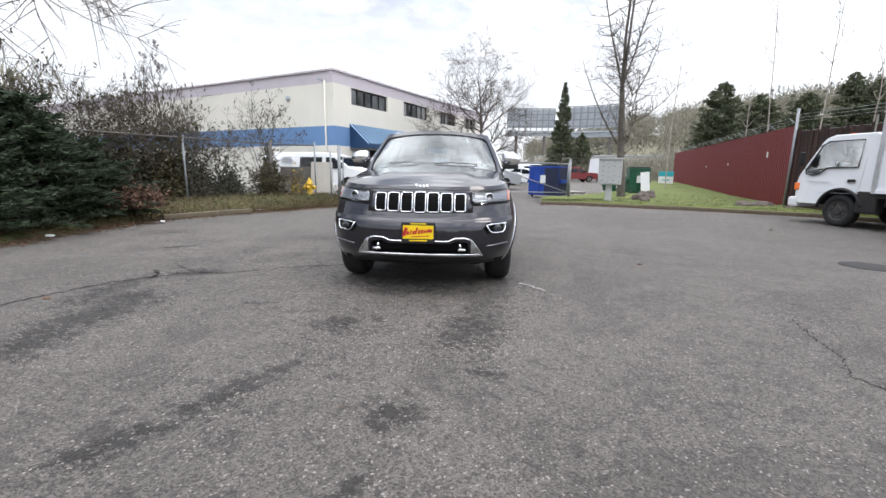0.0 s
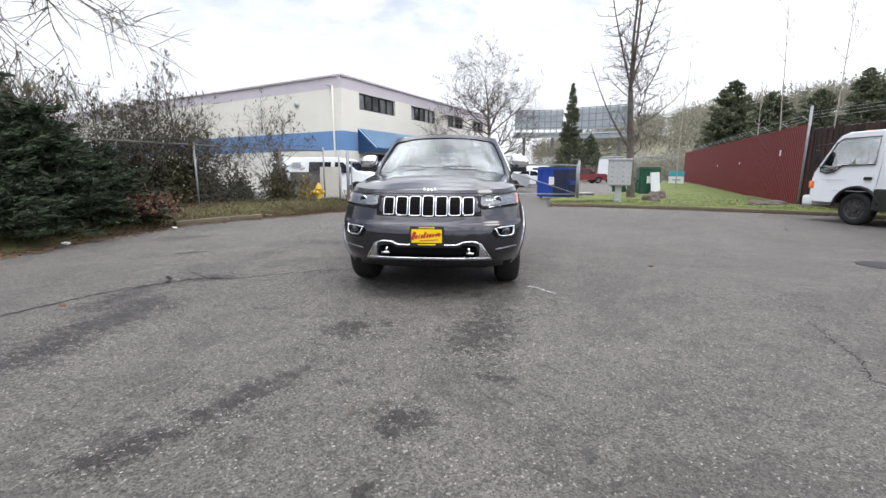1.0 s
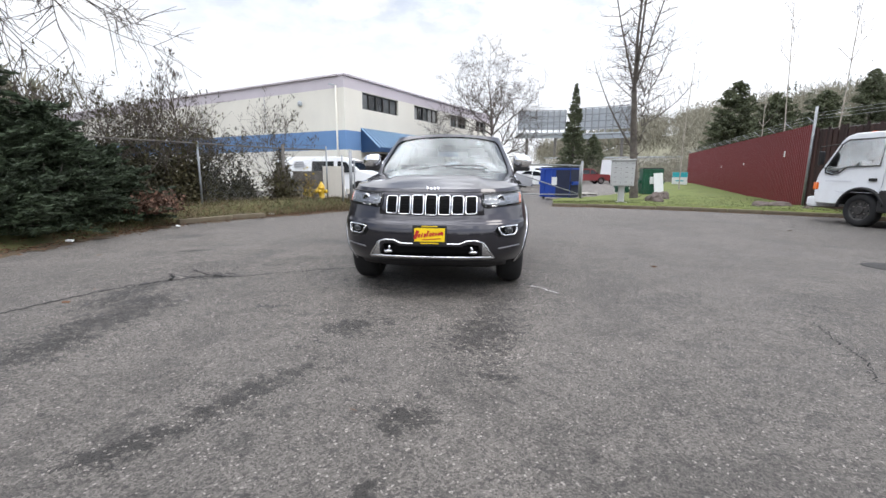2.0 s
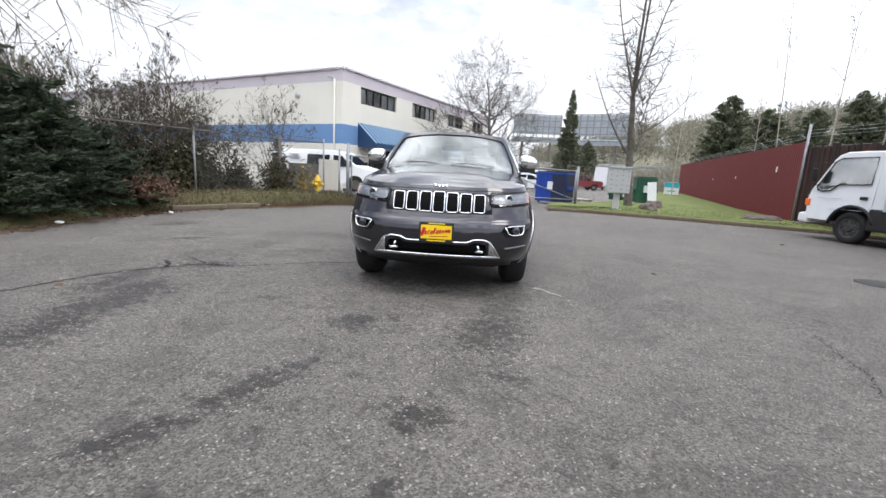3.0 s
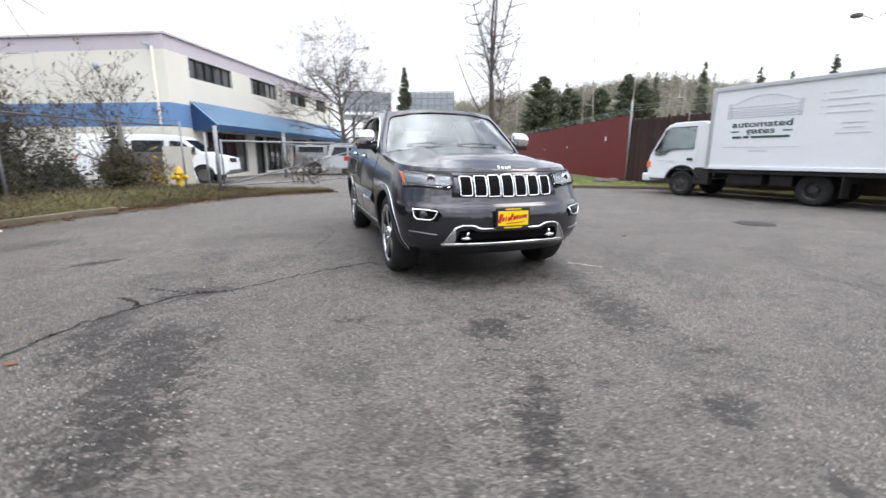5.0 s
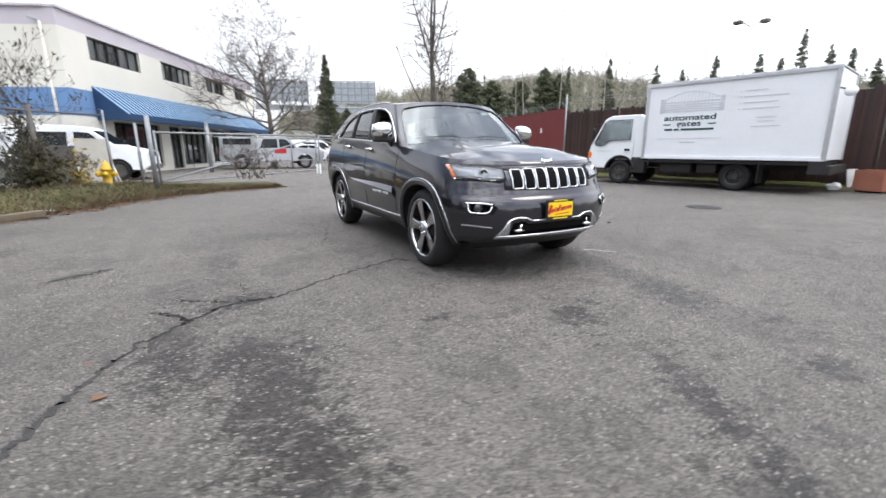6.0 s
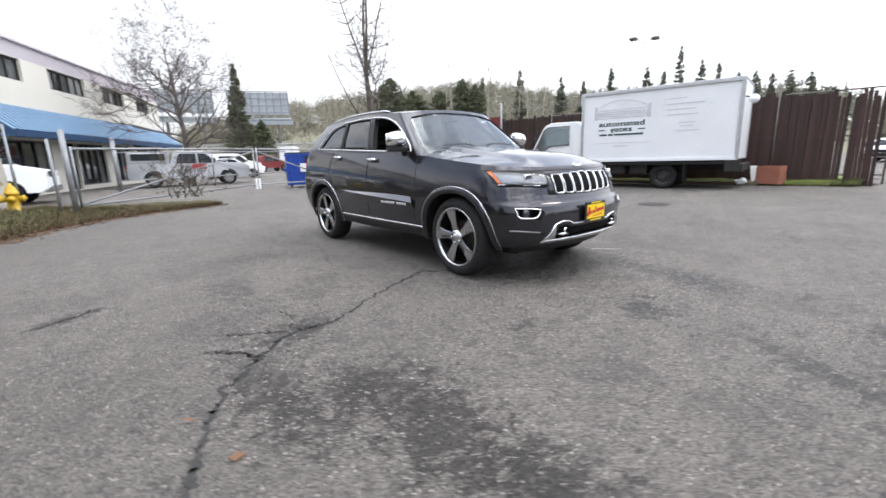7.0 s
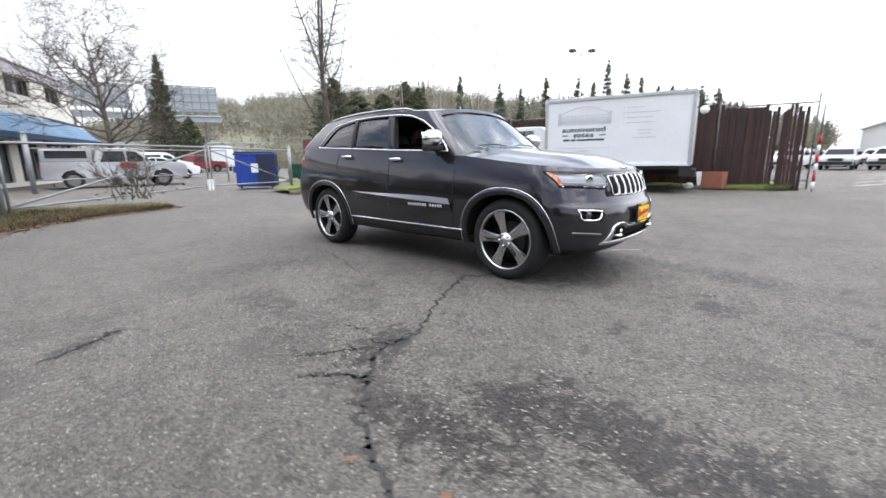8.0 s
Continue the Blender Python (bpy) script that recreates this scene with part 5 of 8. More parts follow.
    part("intake_trim", front_patch(-0.60, 0.60, lambda x: 0.382, lambda x: 0.408, 30, 2, 0.014, 0.02), MAT_CHROME, car, "chrome lower intake bar")
    part("intake_grille", front_patch(-0.46, 0.46, lambda x: 0.415, lambda x: 0.52, 16, 3, -0.035, 0.01), MAT_GRILLE, car)
    part("chin", front_patch(-0.74, 0.74, lambda x: 0.285, lambda x: 0.372, 24, 3, -0.015, 0.02), MAT_BLACK, car, "dark lower bumper lip")
    # plate
    plate = part("plate", box_bm((0, front_y(0, 0.64) - 0.03, 0.628), (0.318, 0.016, 0.180), 0.006), MAT_BLACK, car, "yellow dealer plate in a black frame")
    yy = front_y(0, 0.64) - 0.0395
    part("plate_face", box_bm((0, yy, 0.629), (0.284, 0.004, 0.126), 0.0015), MAT_YELLOW, plate)
    part("plate_tab", box_bm((0, yy, 0.707), (0.15, 0.004, 0.010), 0.001), MAT_YELLOW, plate)
    part("plate_tab", box_bm((0, yy, 0.550), (0.17, 0.004, 0.011), 0.001), MAT_YELLOW, plate)
    for i, (wd, ht, drop) in enumerate(((0.030, 0.082, 0.0), (0.020, 0.036, -0.012), (0.012, 0.044, -0.008), (0.018, 0.036, -0.010), (0.018, 0.060, 0.004), (0.020, 0.036, -0.006), (0.020, 0.036, -0.004), (0.018, 0.030, -0.004), (0.018, 0.030, -0.002), (0.030, 0.030, 0.0))):
        slant = Matrix.Translation((-0.122 + 0.0262 * i, yy - 0.003, 0.630 + drop + 0.0016 * i)) @ Matrix.Rotation(radians(20), 4, "Y")
        part("plate_bar", box_bm((0, 0, 0), (wd, 0.003, ht), 0.0, slant), MAT_RED, plate)
    part("plate_bar", box_bm((0, 0, 0), (0.17, 0.003, 0.007), 0.0, Matrix.Translation((0.02, yy - 0.003, 0.590)) @ Matrix.Rotation(radians(-4), 4, "Y")), MAT_RED, plate)
    # cabin shell: pillars and roof as one painted frame with openings cut for the glass
    lev = [0, 0.1, 0.2, 0.3, 0.4, 0.5, 0.6, 0.7, 0.8, 0.88, 0.94, 0.98, 1.0]

    def roof_z(co, s):
        x, edge = abs(s * co.x), abs(co.x)
        return co.z + 0.050 * ((edge / 0.687) ** 2.2 - (x / 0.687) ** 2.2)

    cab = part("cabin_shell", ring_loft(green_surface, lev, thetas_for(20, 50, 14), roof_z), [MAT_PAINT, MAT_BLACK], car, "painted pillars and roof")
    inner = ring_loft(lambda t, v: (lambda p: Vector((p.x * 0.93, 2.2 + (p.y - 2.2) * 0.962, p.z - 0.035)))(green_surface(t, v)), lev, thetas_for(20, 50, 14), lambda co, s: co.z + 0.05 * ((abs(co.x) / 0.69) ** 2.2 - (abs(s * co.x) / 0.69) ** 2.2))
    for f in inner.faces:
        f.material_index = 1
    cut = [part("cutter", inner, [MAT_PAINT, MAT_BLACK])]

    def prism(pts, axis, a, b):
        bm = bmesh.new()
        mk = (lambda p, q: (q, p[0], p[1])) if axis == "x" else (lambda p, q: (p[0], q, p[1]))
        va, vb = [bm.verts.new(mk(p, a)) for p in pts], [bm.verts.new(mk(p, b)) for p in pts]
        k = len(pts)
        for j in range(k):
            bm.faces.new((va[j], va[(j + 1) % k], vb[(j + 1) % k], vb[j]))
        bm.faces.new(va[::-1]), bm.faces.new(vb)
        bmesh.ops.recalc_face_normals(bm, faces=bm.faces)
        for f in bm.faces:
            f.material_index = 1
        return part("cutter", bm, [MAT_PAINT, MAT_BLACK])

    side_windows = [
        [(0.84, 1.232), (1.56, 1.262), (1.70, 1.638), (1.52, 1.630), (1.32, 1.590), (1.12, 1.508), (0.95, 1.385)],
        [(1.655, 1.266), (2.34, 1.297), (2.395, 1.635), (2.1, 1.645), (1.785, 1.642)],
        [(2.405, 1.300), (3.09, 1.326), (2.92, 1.51), (2.80, 1.580), (2.455, 1.631)],
    ]
    for pts in side_windows:
        cut.append(prism(pts, "x", -1.2, 1.2))
    cut.append(prism([(-0.80, 1.12), (0.80, 1.12), (0.775, 1.30), (0.675, 1.57), (0.63, 1.612), (0.42, 1.650), (0.20, 1.668), (-0.20, 1.668), (-0.42, 1.650), (-0.63, 1.612), (-0.675, 1.57), (-0.775, 1.30)], "y", 0.1, 1.12))
    cut.append(prism([(-0.64, 1.30), (0.64, 1.30), (0.56, 1.58), (-0.56, 1.58)], "y", 3.2, 4.2))
    carve(cab, cut)
    cab.data.shade_smooth()
    cab.data.set_sharp_from_angle(angle=radians(30))

    # glass, just inside the shell
    def scr(u, v):
        vv = 0.0 + 0.985 * v
        p = green_surface(0.0001, vv)
        half = [green_surface(t, vv) for t in np.linspace(0, 0.93, 12)]
        s = (u - 0.5) * 2
        i = min(10, int(abs(s) * 11))
        f = abs(s) * 11 - i
        q = half[i].lerp(half[i + 1], f)
        return Vector((math.copysign(q.x, s) if s else 0.0, q.y + 0.012, q.z - 0.006))

    part("windscreen", grid_bm(scr, 32, 12, 0.005), MAT_CARGLASS, car, "raked windscreen reflecting clouds", smooth=True)

    def pane(pts, s, name, mat, label):
        ys, zs = [p[0] for p in pts], [p[1] for p in pts]
        y0, y1 = min(ys) - 0.02, max(ys) + 0.02

        def lim(y, top):
            hits = []
            k = len(pts)
            for i in range(k):
                (ya, za), (yb, zb) = pts[i], pts[(i + 1) % k]
                if min(ya, yb) - 1e-9 <= y <= max(ya, yb) + 1e-9 and abs(yb - ya) > 1e-6:
                    hits.append(za + (zb - za) * (y - ya) / (yb - ya))
            if not hits:
                return None
            return max(hits) if top else min(hits)

        def lo(y):
            y = min(max(y, min(ys) + 1e-4), max(ys) - 1e-4)
            return lim(y, False) - 0.015

        def hi(y):
            y = min(max(y, min(ys) + 1e-4), max(ys) - 1e-4)
            return lim(y, True) + 0.015
        ob = part(name, side_patch(s, y0, y1, lo, hi, 24, 8, -0.016, 0.004, green_side), mat, car, label, smooth=True)
        return ob

    for s in (-1, 1):
        if s > 0:
            pane(side_windows[0], s, "door_window", MAT_TINTGLASS, "front door window")
        pane(side_windows[1], s, "door_window", MAT_TINTGLASS, "tinted rear door window")
        pane(side_windows[2], s, "quarter_window", MAT_TINTGLASS, "tinted quarter window")
        # dark pillar trims and the bright surround of the side glass
        ring = [(0.74, 1.222), (1.6, 1.250), (2.4, 1.286), (3.17, 1.314), (3.0, 1.515), (2.86, 1.594), (2.5, 1.648), (2.0, 1.660), (1.6, 1.650), (1.40, 1.624), (1.20, 1.560), (1.0, 1.450), (0.82, 1.315)]
        path = []
        for a, b in zip(ring, ring[1:] + ring[:1]):
            n = max(1, int(math.dist(a, b) / 0.05))
            for j in range(n):
                y, z = a[0] + (b[0] - a[0]) * j / n, a[1] + (b[1] - a[1]) * j / n
                path.append((s * (green_side(y, z) + 0.002), y, z))
        part("window_trim", tube_bm(path, 0.009, 6, True), MAT_CHROME, car, "chrome window surround")
        for ya, yb, wide in (((1.575, 1.258), (1.715, 1.640), 0.085), ((2.345, 1.292), (2.40, 1.640), 0.06)):
            (y0, z0), (y1, z1) = ya, yb
            def fn(u, v, y0=y0, z0=z0, y1=y1, z1=z1, wide=wide):
                z = z0 + (z1 - z0) * v
                y = y0 + (y1 - y0) * v + wide * u
                return Vector((s * (green_side(y, z) + 0.004), y, z))
            bm = grid_bm(fn, 2, 8)
            bmesh.ops.recalc_face_normals(bm, faces=bm.faces)
            bmesh.ops.solidify(bm, geom=list(bm.faces), thickness=0.008)
            part("pillar_trim", bm, MAT_BLACK, car)
        # roof rail
        rail = [(s * 0.615, y, z) for y, z in ((1.50, 1.706), (1.62, 1.726), (2.0, 1.740), (2.5, 1.735), (2.9, 1.709), (3.10, 1.684), (3.22, 1.652))]
        part("roof_rail", tube_bm(rail, [0.010, 0.013, 0.013, 0.013, 0.013, 0.013, 0.010], 8), MAT_SATIN, car, "satin silver roof rail")
        # mirrors
        sp = bmesh.new()
        bmesh.ops.create_uvsphere(sp, u_segments=20, v_segments=12, radius=1.0)
        for v in sp.verts:
            x, y, z = v.co
            v.co = (s * (0.985 + 0.118 * (abs(x) ** 0.75) * math.copysign(1, x)), 0.86 + (0.10 if y < 0 else 0.035) * abs(y) ** 0.8 * math.copysign(1, y), 1.350 + 0.088 * abs(z) ** 0.75 * math.copysign(1, z) - 0.02 * x * (z > 0))
        bmesh.ops.recalc_face_normals(sp, faces=sp.faces)
        mir = part("mirror", sp, MAT_CHROME, car, "chrome-capped door mirror", smooth=True)
        part("mirror_base", box_bm((s * 0.945, 0.86, 1.253), (0.27, 0.10, 0.055), 0.02), MAT_BLACK, mir)
        part("mirror_stalk", tube_bm([(s * 0.82, 0.87, 1.15), (s * 0.87, 0.87, 1.21), (s * 0.90, 0.865, 1.25)], 0.03, 8), MAT_BLACK, mir)
        part("mirror_glass", box_bm((s * 0.985, 0.897, 1.350), (0.19, 0.006, 0.13), 0.01), MAT_CHROME, mir)
        # tail lamp
        part("tail_light", side_patch(s, 3.50, 3.74, lambda y: 1.04, lambda y: 1.18, 10, 4, 0.006, 0.012), MAT_REDLENS, car, "red tail light")
        # wiper
        part("wiper", tube_bm([(s * 0.10 - 0.08, 0.50, 1.274), (s * 0.25 - 0.05, 0.54, 1.292), (s * 0.55, 0.585, 1.278)], 0.006, 6), MAT_BLACK, car)
    part("rear_glass", grid_bm(lambda u, v: (lambda p: Vector((p.x, p.y - 0.02, p.z)))(green_surface(2.42 + 0.58 * u, 0.15 + 0.72 * v)), 10, 6, 0.004), MAT_TINTGLASS, car)
    part("cowl", grid_bm(lambda u, v: Vector(((u - 0.5) * 1.36, 0.42 + 0.13 * v - 0.07 * math.cos(math.pi * (u - 0.5)) + 0.05, 1.200 + 0.03 * math.cos(math.pi * (u - 0.5)) + 0.02 * v)), 20, 3, 0.01), MAT_BLACK, car, "dark cowl panel")
    part("sticker", box_bm((0.43, 0.955, 1.575), (0.085, 0.004, 0.03), 0.0, Matrix.Identity(4)), MAT_SIGNWHITE, car, "small white windscreen sticker")
    # cabin inside
    part("dashboard", box_bm((0, 0.92, 1.12), (1.36, 0.50, 0.20), 0.06), MAT_INTERIOR, car)
    part("cabin_floor", box_bm((0, 2.3, 0.60), (1.4, 2.9, 0.05), 0.01), MAT_INTERIOR, car)
    for x in (-0.37, 0.37):
        st = part("seat", box_bm((x, 1.86, 0.80), (0.52, 0.52, 0.18), 0.06), MAT_SEAT, car)
        part("backrest", box_bm((x, 2.16, 1.12), (0.50, 0.16, 0.66), 0.06), MAT_SEAT, st)
        part("headrest", box_bm((x, 2.19, 1.50), (0.26, 0.10, 0.17), 0.04), MAT_SEAT, st)
    st = part("rear_bench", box_bm((0, 2.95, 0.82), (1.3, 0.5, 0.18), 0.05), MAT_SEAT, car)
    part("backrest", box_bm((0, 3.2, 1.1), (1.3, 0.16, 0.6), 0.05), MAT_SEAT, st)
    wheel_ring = [(0.37 + 0.185 * math.cos(a), 1.27 + 0.08 * math.sin(a), 1.06 + 0.165 * math.sin(a)) for a in np.linspace(0, 2 * math.pi, 24, endpoint=False)]
    part("steering_wheel", tube_bm(wheel_ring, 0.015, 6, True), MAT_BLACK, car)
    part("rear_mirror", box_bm((0, 1.05, 1.52), (0.24, 0.03, 0.07), 0.015), MAT_BLACK, car)
    part("underbody", box_bm((0, 1.46, 0.30), (1.2, 3.9, 0.14), 0.05), MAT_CHASSIS, car)
    for y in (0.0, WHEELBASE):
        for s in (-1, 1):
            road_wheel(car, 0.925, y, s)
        part("axle", tube_bm([(-0.7, y, 0.36), (0.7, y, 0.36)], 0.05, 8), MAT_CHASSIS, car)
    return car


build_car()

# ---------------------------------------------------------------- box truck
T_POSE = pose(9.326, 6.115, 0, 0, 0, 11.17)  # at the left front wheel's outer foot; local +y is ahead, local +x to the truck's right


def flat_text(words, size, mat, parent, m, depth=0.002):
    cu = bpy.data.curves.new("lettering", "FONT")
    cu.body, cu.size, cu.extrude, cu.align_x, cu.offset = words, size, depth, "CENTER", 0.004
    ob = new("lettering", cu)
    deps = bpy.context.evaluated_depsgraph_get()
    me = bpy.data.meshes.new_from_object(ob.evaluated_get(deps))
    bpy.data.objects.remove(ob)
    bpy.data.curves.remove(cu)
    o = part("lettering", me, mat, parent)
    o.matrix_basis = m
    return o


def truck_wheel(parent, y, right, dual=False):
    r, rim, w = 0.385, 0.235, 0.24
    prof = [(rim - 0.03, -w + 0.01), (r - 0.05, -w), (r, -w + 0.05), (r, -0.05), (r - 0.02, -0.015), (r - 0.06, 0.0), (rim + 0.01, -0.01), (rim - 0.005, -0.03)]
    k = part("wheel", lathe_bm(prof, "x", 36, None, False), MAT_TYRE, parent, "dusty black truck tyre on a steel wheel")
    x = 0.0 if not right else 1.86
    k.matrix_basis = Matrix.Translation((x, y, r)) @ (Matrix.Rotation(math.pi, 4, "Z") if not right else Matrix())
    deep = -0.13 if dual else -0.03
    part("rim", lathe_bm([(rim + 0.004, -0.015), (rim - 0.02, -0.03), (rim - 0.05, deep - 0.01), (0.10, deep), (0.085, deep + 0.03 if not dual else deep + 0.08), (0.0, deep + 0.035 if not dual else deep + 0.09)], "x", 30, None, False), MAT_WHEELGREY, k, smooth=30)
    for i in range(6):
        a = 2 * math.pi * i / 6
        part("wheel_nut", lathe_bm([(0.0, 0.012), (0.016, 0.01), (0.018, -0.01)], "x", 6), MAT_OLDPIPE, k).matrix_basis = Matrix.Translation((deep + 0.01, 0.145 * math.sin(a), 0.145 * math.cos(a)))
        if not dual:
            part("hand_hole", lathe_bm([(0.0, 0.004), (0.027, 0.003), (0.028, -0.004)], "x", 10), MAT_BLACK, k).matrix_basis = Matrix.Translation((deep - 0.002, 0.19 * math.sin(a + 0.52), 0.19 * math.cos(a + 0.52)))
    if dual:
        ob = part("inner_tyre", lathe_bm(prof, "x", 28), MAT_TYRE, k)
        ob.matrix_basis = pose(-0.28, 0, 0)
    return k


def build_truck():
    t = thing("box_truck", "white cab-over box truck with faded sign lettering on its side", "truck", T_POSE)
    XL, XR = -0.167, 2.00          # box sides
    YB, YF2 = -5.205, -0.79        # box rear and front
    ZB, ZT = 0.83, 2.985
    # cargo box
    body = part("cargo_box", box_bm(((XL + XR) / 2, (YB + YF2) / 2, (ZB + ZT) / 2), (XR - XL - 0.03, YF2 - YB - 0.03, ZT - ZB - 0.03), 0.02), MAT_BOXWHITE, t, "white panelled cargo box")
    for x in (XL, XR):
        for z in (ZB + 0.05, ZT - 0.04):
            part("edge_rail", box_bm((x, (YB + YF2) / 2, z), (0.035, YF2 - YB, 0.09), 0.01), MAT_ALU if z > 2 else MAT_BOXWHITE, body)
        for y in (YB + 0.03, YF2 - 0.05):
            part("corner_post", box_bm((x, y, (ZB + ZT) / 2), (0.037, 0.10, ZT - ZB - 0.02), 0.015), MAT_ALU, body)
    part("nose_cap", box_bm(((XL + XR) / 2, YF2 + 0.01, ZT - 0.16), (XR - XL, 0.06, 0.34), 0.02), MAT_ALU, body)
    part("roof_edge", box_bm(((XL + XR) / 2, (YB + YF2) / 2, ZT + 0.01), (XR - XL + 0.02, YF2 - YB + 0.02, 0.03), 0.01), MAT_ALU, body)
    # lettering on the left side, read from outside: it runs from the cab to the rear
    xs = XL + 0.010
    side = Matrix(((0, 0, -1, 0), (-1, 0, 0, 0), (0, 1, 0, 0), (0, 0, 0, 1)))

    def on_side(y, z):
        return Matrix.Translation((xs, y, z)) @ side

    y0 = YF2 - 1.28
    wide = Matrix.Diagonal((1.5, 1, 1, 1))
    flat_text("automated", 0.215, MAT_DARKINK, body, on_side(y0, 1.935) @ wide)
    flat_text("gates", 0.215, MAT_DARKINK, body, on_side(y0, 1.765) @ wide)
    for wds, z, h, mat, yc in (((0.22, 0.14, 0.86), 1.675, 0.055, MAT_DARKINK, y0), ((1.75,), 1.42, 0.012, MAT_GREYINK, y0), ((0.42,), 1.32, 0.03, MAT_GREYINK, y0)):
        total = sum(wds) + 0.05 * (len(wds) - 1)
        y = yc + total / 2
        for wd in wds:
            part("lettering_bar", box_bm((xs, y - wd / 2, z), (0.004, wd, h)), mat, body)
            y -= wd + 0.05
    for y in (y0 + 0.60, y0 - 0.60):
        part("lettering_bar", box_bm((xs, y, 1.82), (0.004, 0.2, 0.03)), MAT_DARKINK, body)
    # faded drawing of a gate
    def line(pts, w=0.008):
        part("drawing_line", tube_bm([(xs, y, z) for y, z in pts], w, 4), MAT_GREYINK, body)
    arc = [(y0 + 0.72 - 1.44 * i / 16, 2.52 + 0.20 * math.sin(math.pi * i / 16)) for i in range(17)]
    line(arc)
    for z in (2.18, 2.24, 2.30, 2.36, 2.44):
        line([(y0 + 0.8, z), (y0 - 0.8, z)], 0.006)
    for i in range(17):
        line([(arc[i][0], 2.20), arc[i]], 0.004)
    for y in (y0 + 0.8, y0 - 0.8):
        part("drawing_line", box_bm((xs, y, 2.35), (0.004, 0.1, 0.40)), MAT_GREYINK, body)
    # faded service list
    for i, wd in enumerate((0.5, 0.95, 0.75, 0.8)):
        z = 2.60 - 0.15 * i
        part("lettering_bar", box_bm((xs, YB + 1.85 - wd / 2, z), (0.004, wd, 0.026)), MAT_GREYINK, body)
        part("lettering_bar", box_bm((xs, YB + 1.93, z), (0.004, 0.03, 0.03)), MAT_GREYINK, body)
    for z, wd in ((1.92, 0.42), (1.82, 0.36), (1.70, 0.62)):
        part("lettering_bar", box_bm((xs, YB + 1.3, z), (0.004, wd, 0.024)), MAT_GREYINK, body)
    # rear lamp on a bracket
    lamp = part("work_lamp", lathe_bm([(0.0, -0.05), (0.08, -0.03), (0.12, 0.02), (0.12, 0.06), (0.0, 0.07)], "x", 20), MAT_LAMPWHITE, t, "round white work lamp")
    lamp.matrix_basis = pose(XL - 0.02, YB - 0.22, 2.42, 0, 20, 0)
    part("lamp_bracket", tube_bm([(XL + 0.05, YB, 2.5), (XL + 0.03, YB - 0.2, 2.44)], 0.018, 6), MAT_CHASSIS, t)
    # chassis
    for x in (0.55, 1.31):
        part("frame_rail", box_bm((x, -2.6, 0.66), (0.08, 5.2, 0.20), 0.01), MAT_CHASSIS, t)
    part("underframe", box_bm(((XL + XR) / 2, (YB + YF2) / 2, 0.765), (XR - XL - 0.1, YF2 - YB - 0.1, 0.08), 0.01), MAT_CHASSIS, t)
    part("fuel_tank", box_bm((0.25, -1.75, 0.58), (0.45, 0.9, 0.32), 0.06), MAT_CHASSIS, t)
    part("battery_box", box_bm((0.25, -2.6, 0.58), (0.4, 0.5, 0.28), 0.03), MAT_CHASSIS, t)
    part("rear_bumper", box_bm(((XL + XR) / 2, YB - 0.06, 0.62), (XR - XL, 0.14, 0.22), 0.02), MAT_CHASSIS, t)
    part("mud_flap", box_bm((0.02, -3.92, 0.50), (0.5, 0.02, 0.52), 0.005), MAT_BLACK, t)
    part("tail_lift", box_bm((XL + 0.05, YB + 0.12, 0.68), (0.12, 0.35, 0.34), 0.02), MAT_CHASSIS, t)
    # cab: a loft of side profiles, narrow towards the roof
    prof = [(1.04, 0.50), (1.13, 0.62), (1.14, 1.0), (1.08, 1.24), (0.70, 2.00), (0.60, 2.12), (0.40, 2.19), (-0.52, 2.19), (-0.66, 2.10), (-0.72, 1.95), (-0.72, 0.62), (-0.50, 0.50)]
    bm = bmesh.new()
    rings = []
    for x, inset in ((-0.02, 0.05), (0.0, 0.0), (0.04, -0.0), (0.93, -0.02), (1.82, -0.0), (1.86, 0.0), (1.88, 0.05)):
        ring = []
        for y, z in prof:
            tumble = 0.10 * max(0, (z - 1.25) / 0.94)
            xx = x + tumble if x < 0.5 else (x - tumble if x > 1.3 else x)
            cy, cz = 0.2, 1.3
            s = 1 - 0.02 * (inset > 0)
            ring.append(bm.verts.new((xx, cy + (y - cy) * s, cz + (z - cz) * s)))
        rings.append(ring)
    k = len(prof)
    for a, b in zip(rings, rings[1:]):
        for j in range(k):
            bm.faces.new((a[j], a[(j + 1) % k], b[(j + 1) % k], b[j]))
    bm.faces.new(rings[0][::-1]), bm.faces.new(rings[-1])
    bmesh.ops.recalc_face_normals(bm, faces=bm.faces)
    cab = part("cab", bm, [MAT_WHITE, MAT_BLACK], t, "white tilt cab", smooth=30)
    # wheel arch
    cb = bmesh.new()
    bmesh.ops.create_cone(cb, cap_ends=True, segments=32, radius1=0.50, radius2=0.50, depth=3.0, matrix=Matrix.Translation((0.93, -0.02, 0.38)) @ Matrix.Rotation(math.pi / 2, 4, "Y"))
    for f in cb.faces:
        f.material_index = 1
    cutter = part("cutter", cb, [MAT_WHITE, MAT_BLACK])
    cutter.matrix_basis = T_POSE
    # hollow cab with open side windows
    win = [(0.76, 1.22), (0.92, 1.26), (0.94, 1.34), (0.64, 1.96), (0.52, 2.04), (-0.30, 2.04), (-0.30, 1.42), (0.42, 1.40), (0.58, 1.26)]
    hollow = part("cutter", box_bm((0.93, 0.02, 1.48), (1.68, 1.20, 1.16)), [MAT_WHITE, MAT_BLACK])
    wb = bmesh.new()
    ring_a = [wb.verts.new((-0.6, 0.3 + (y - 0.3) * 0.96, 1.65 + (z - 1.65) * 0.95)) for y, z in win]
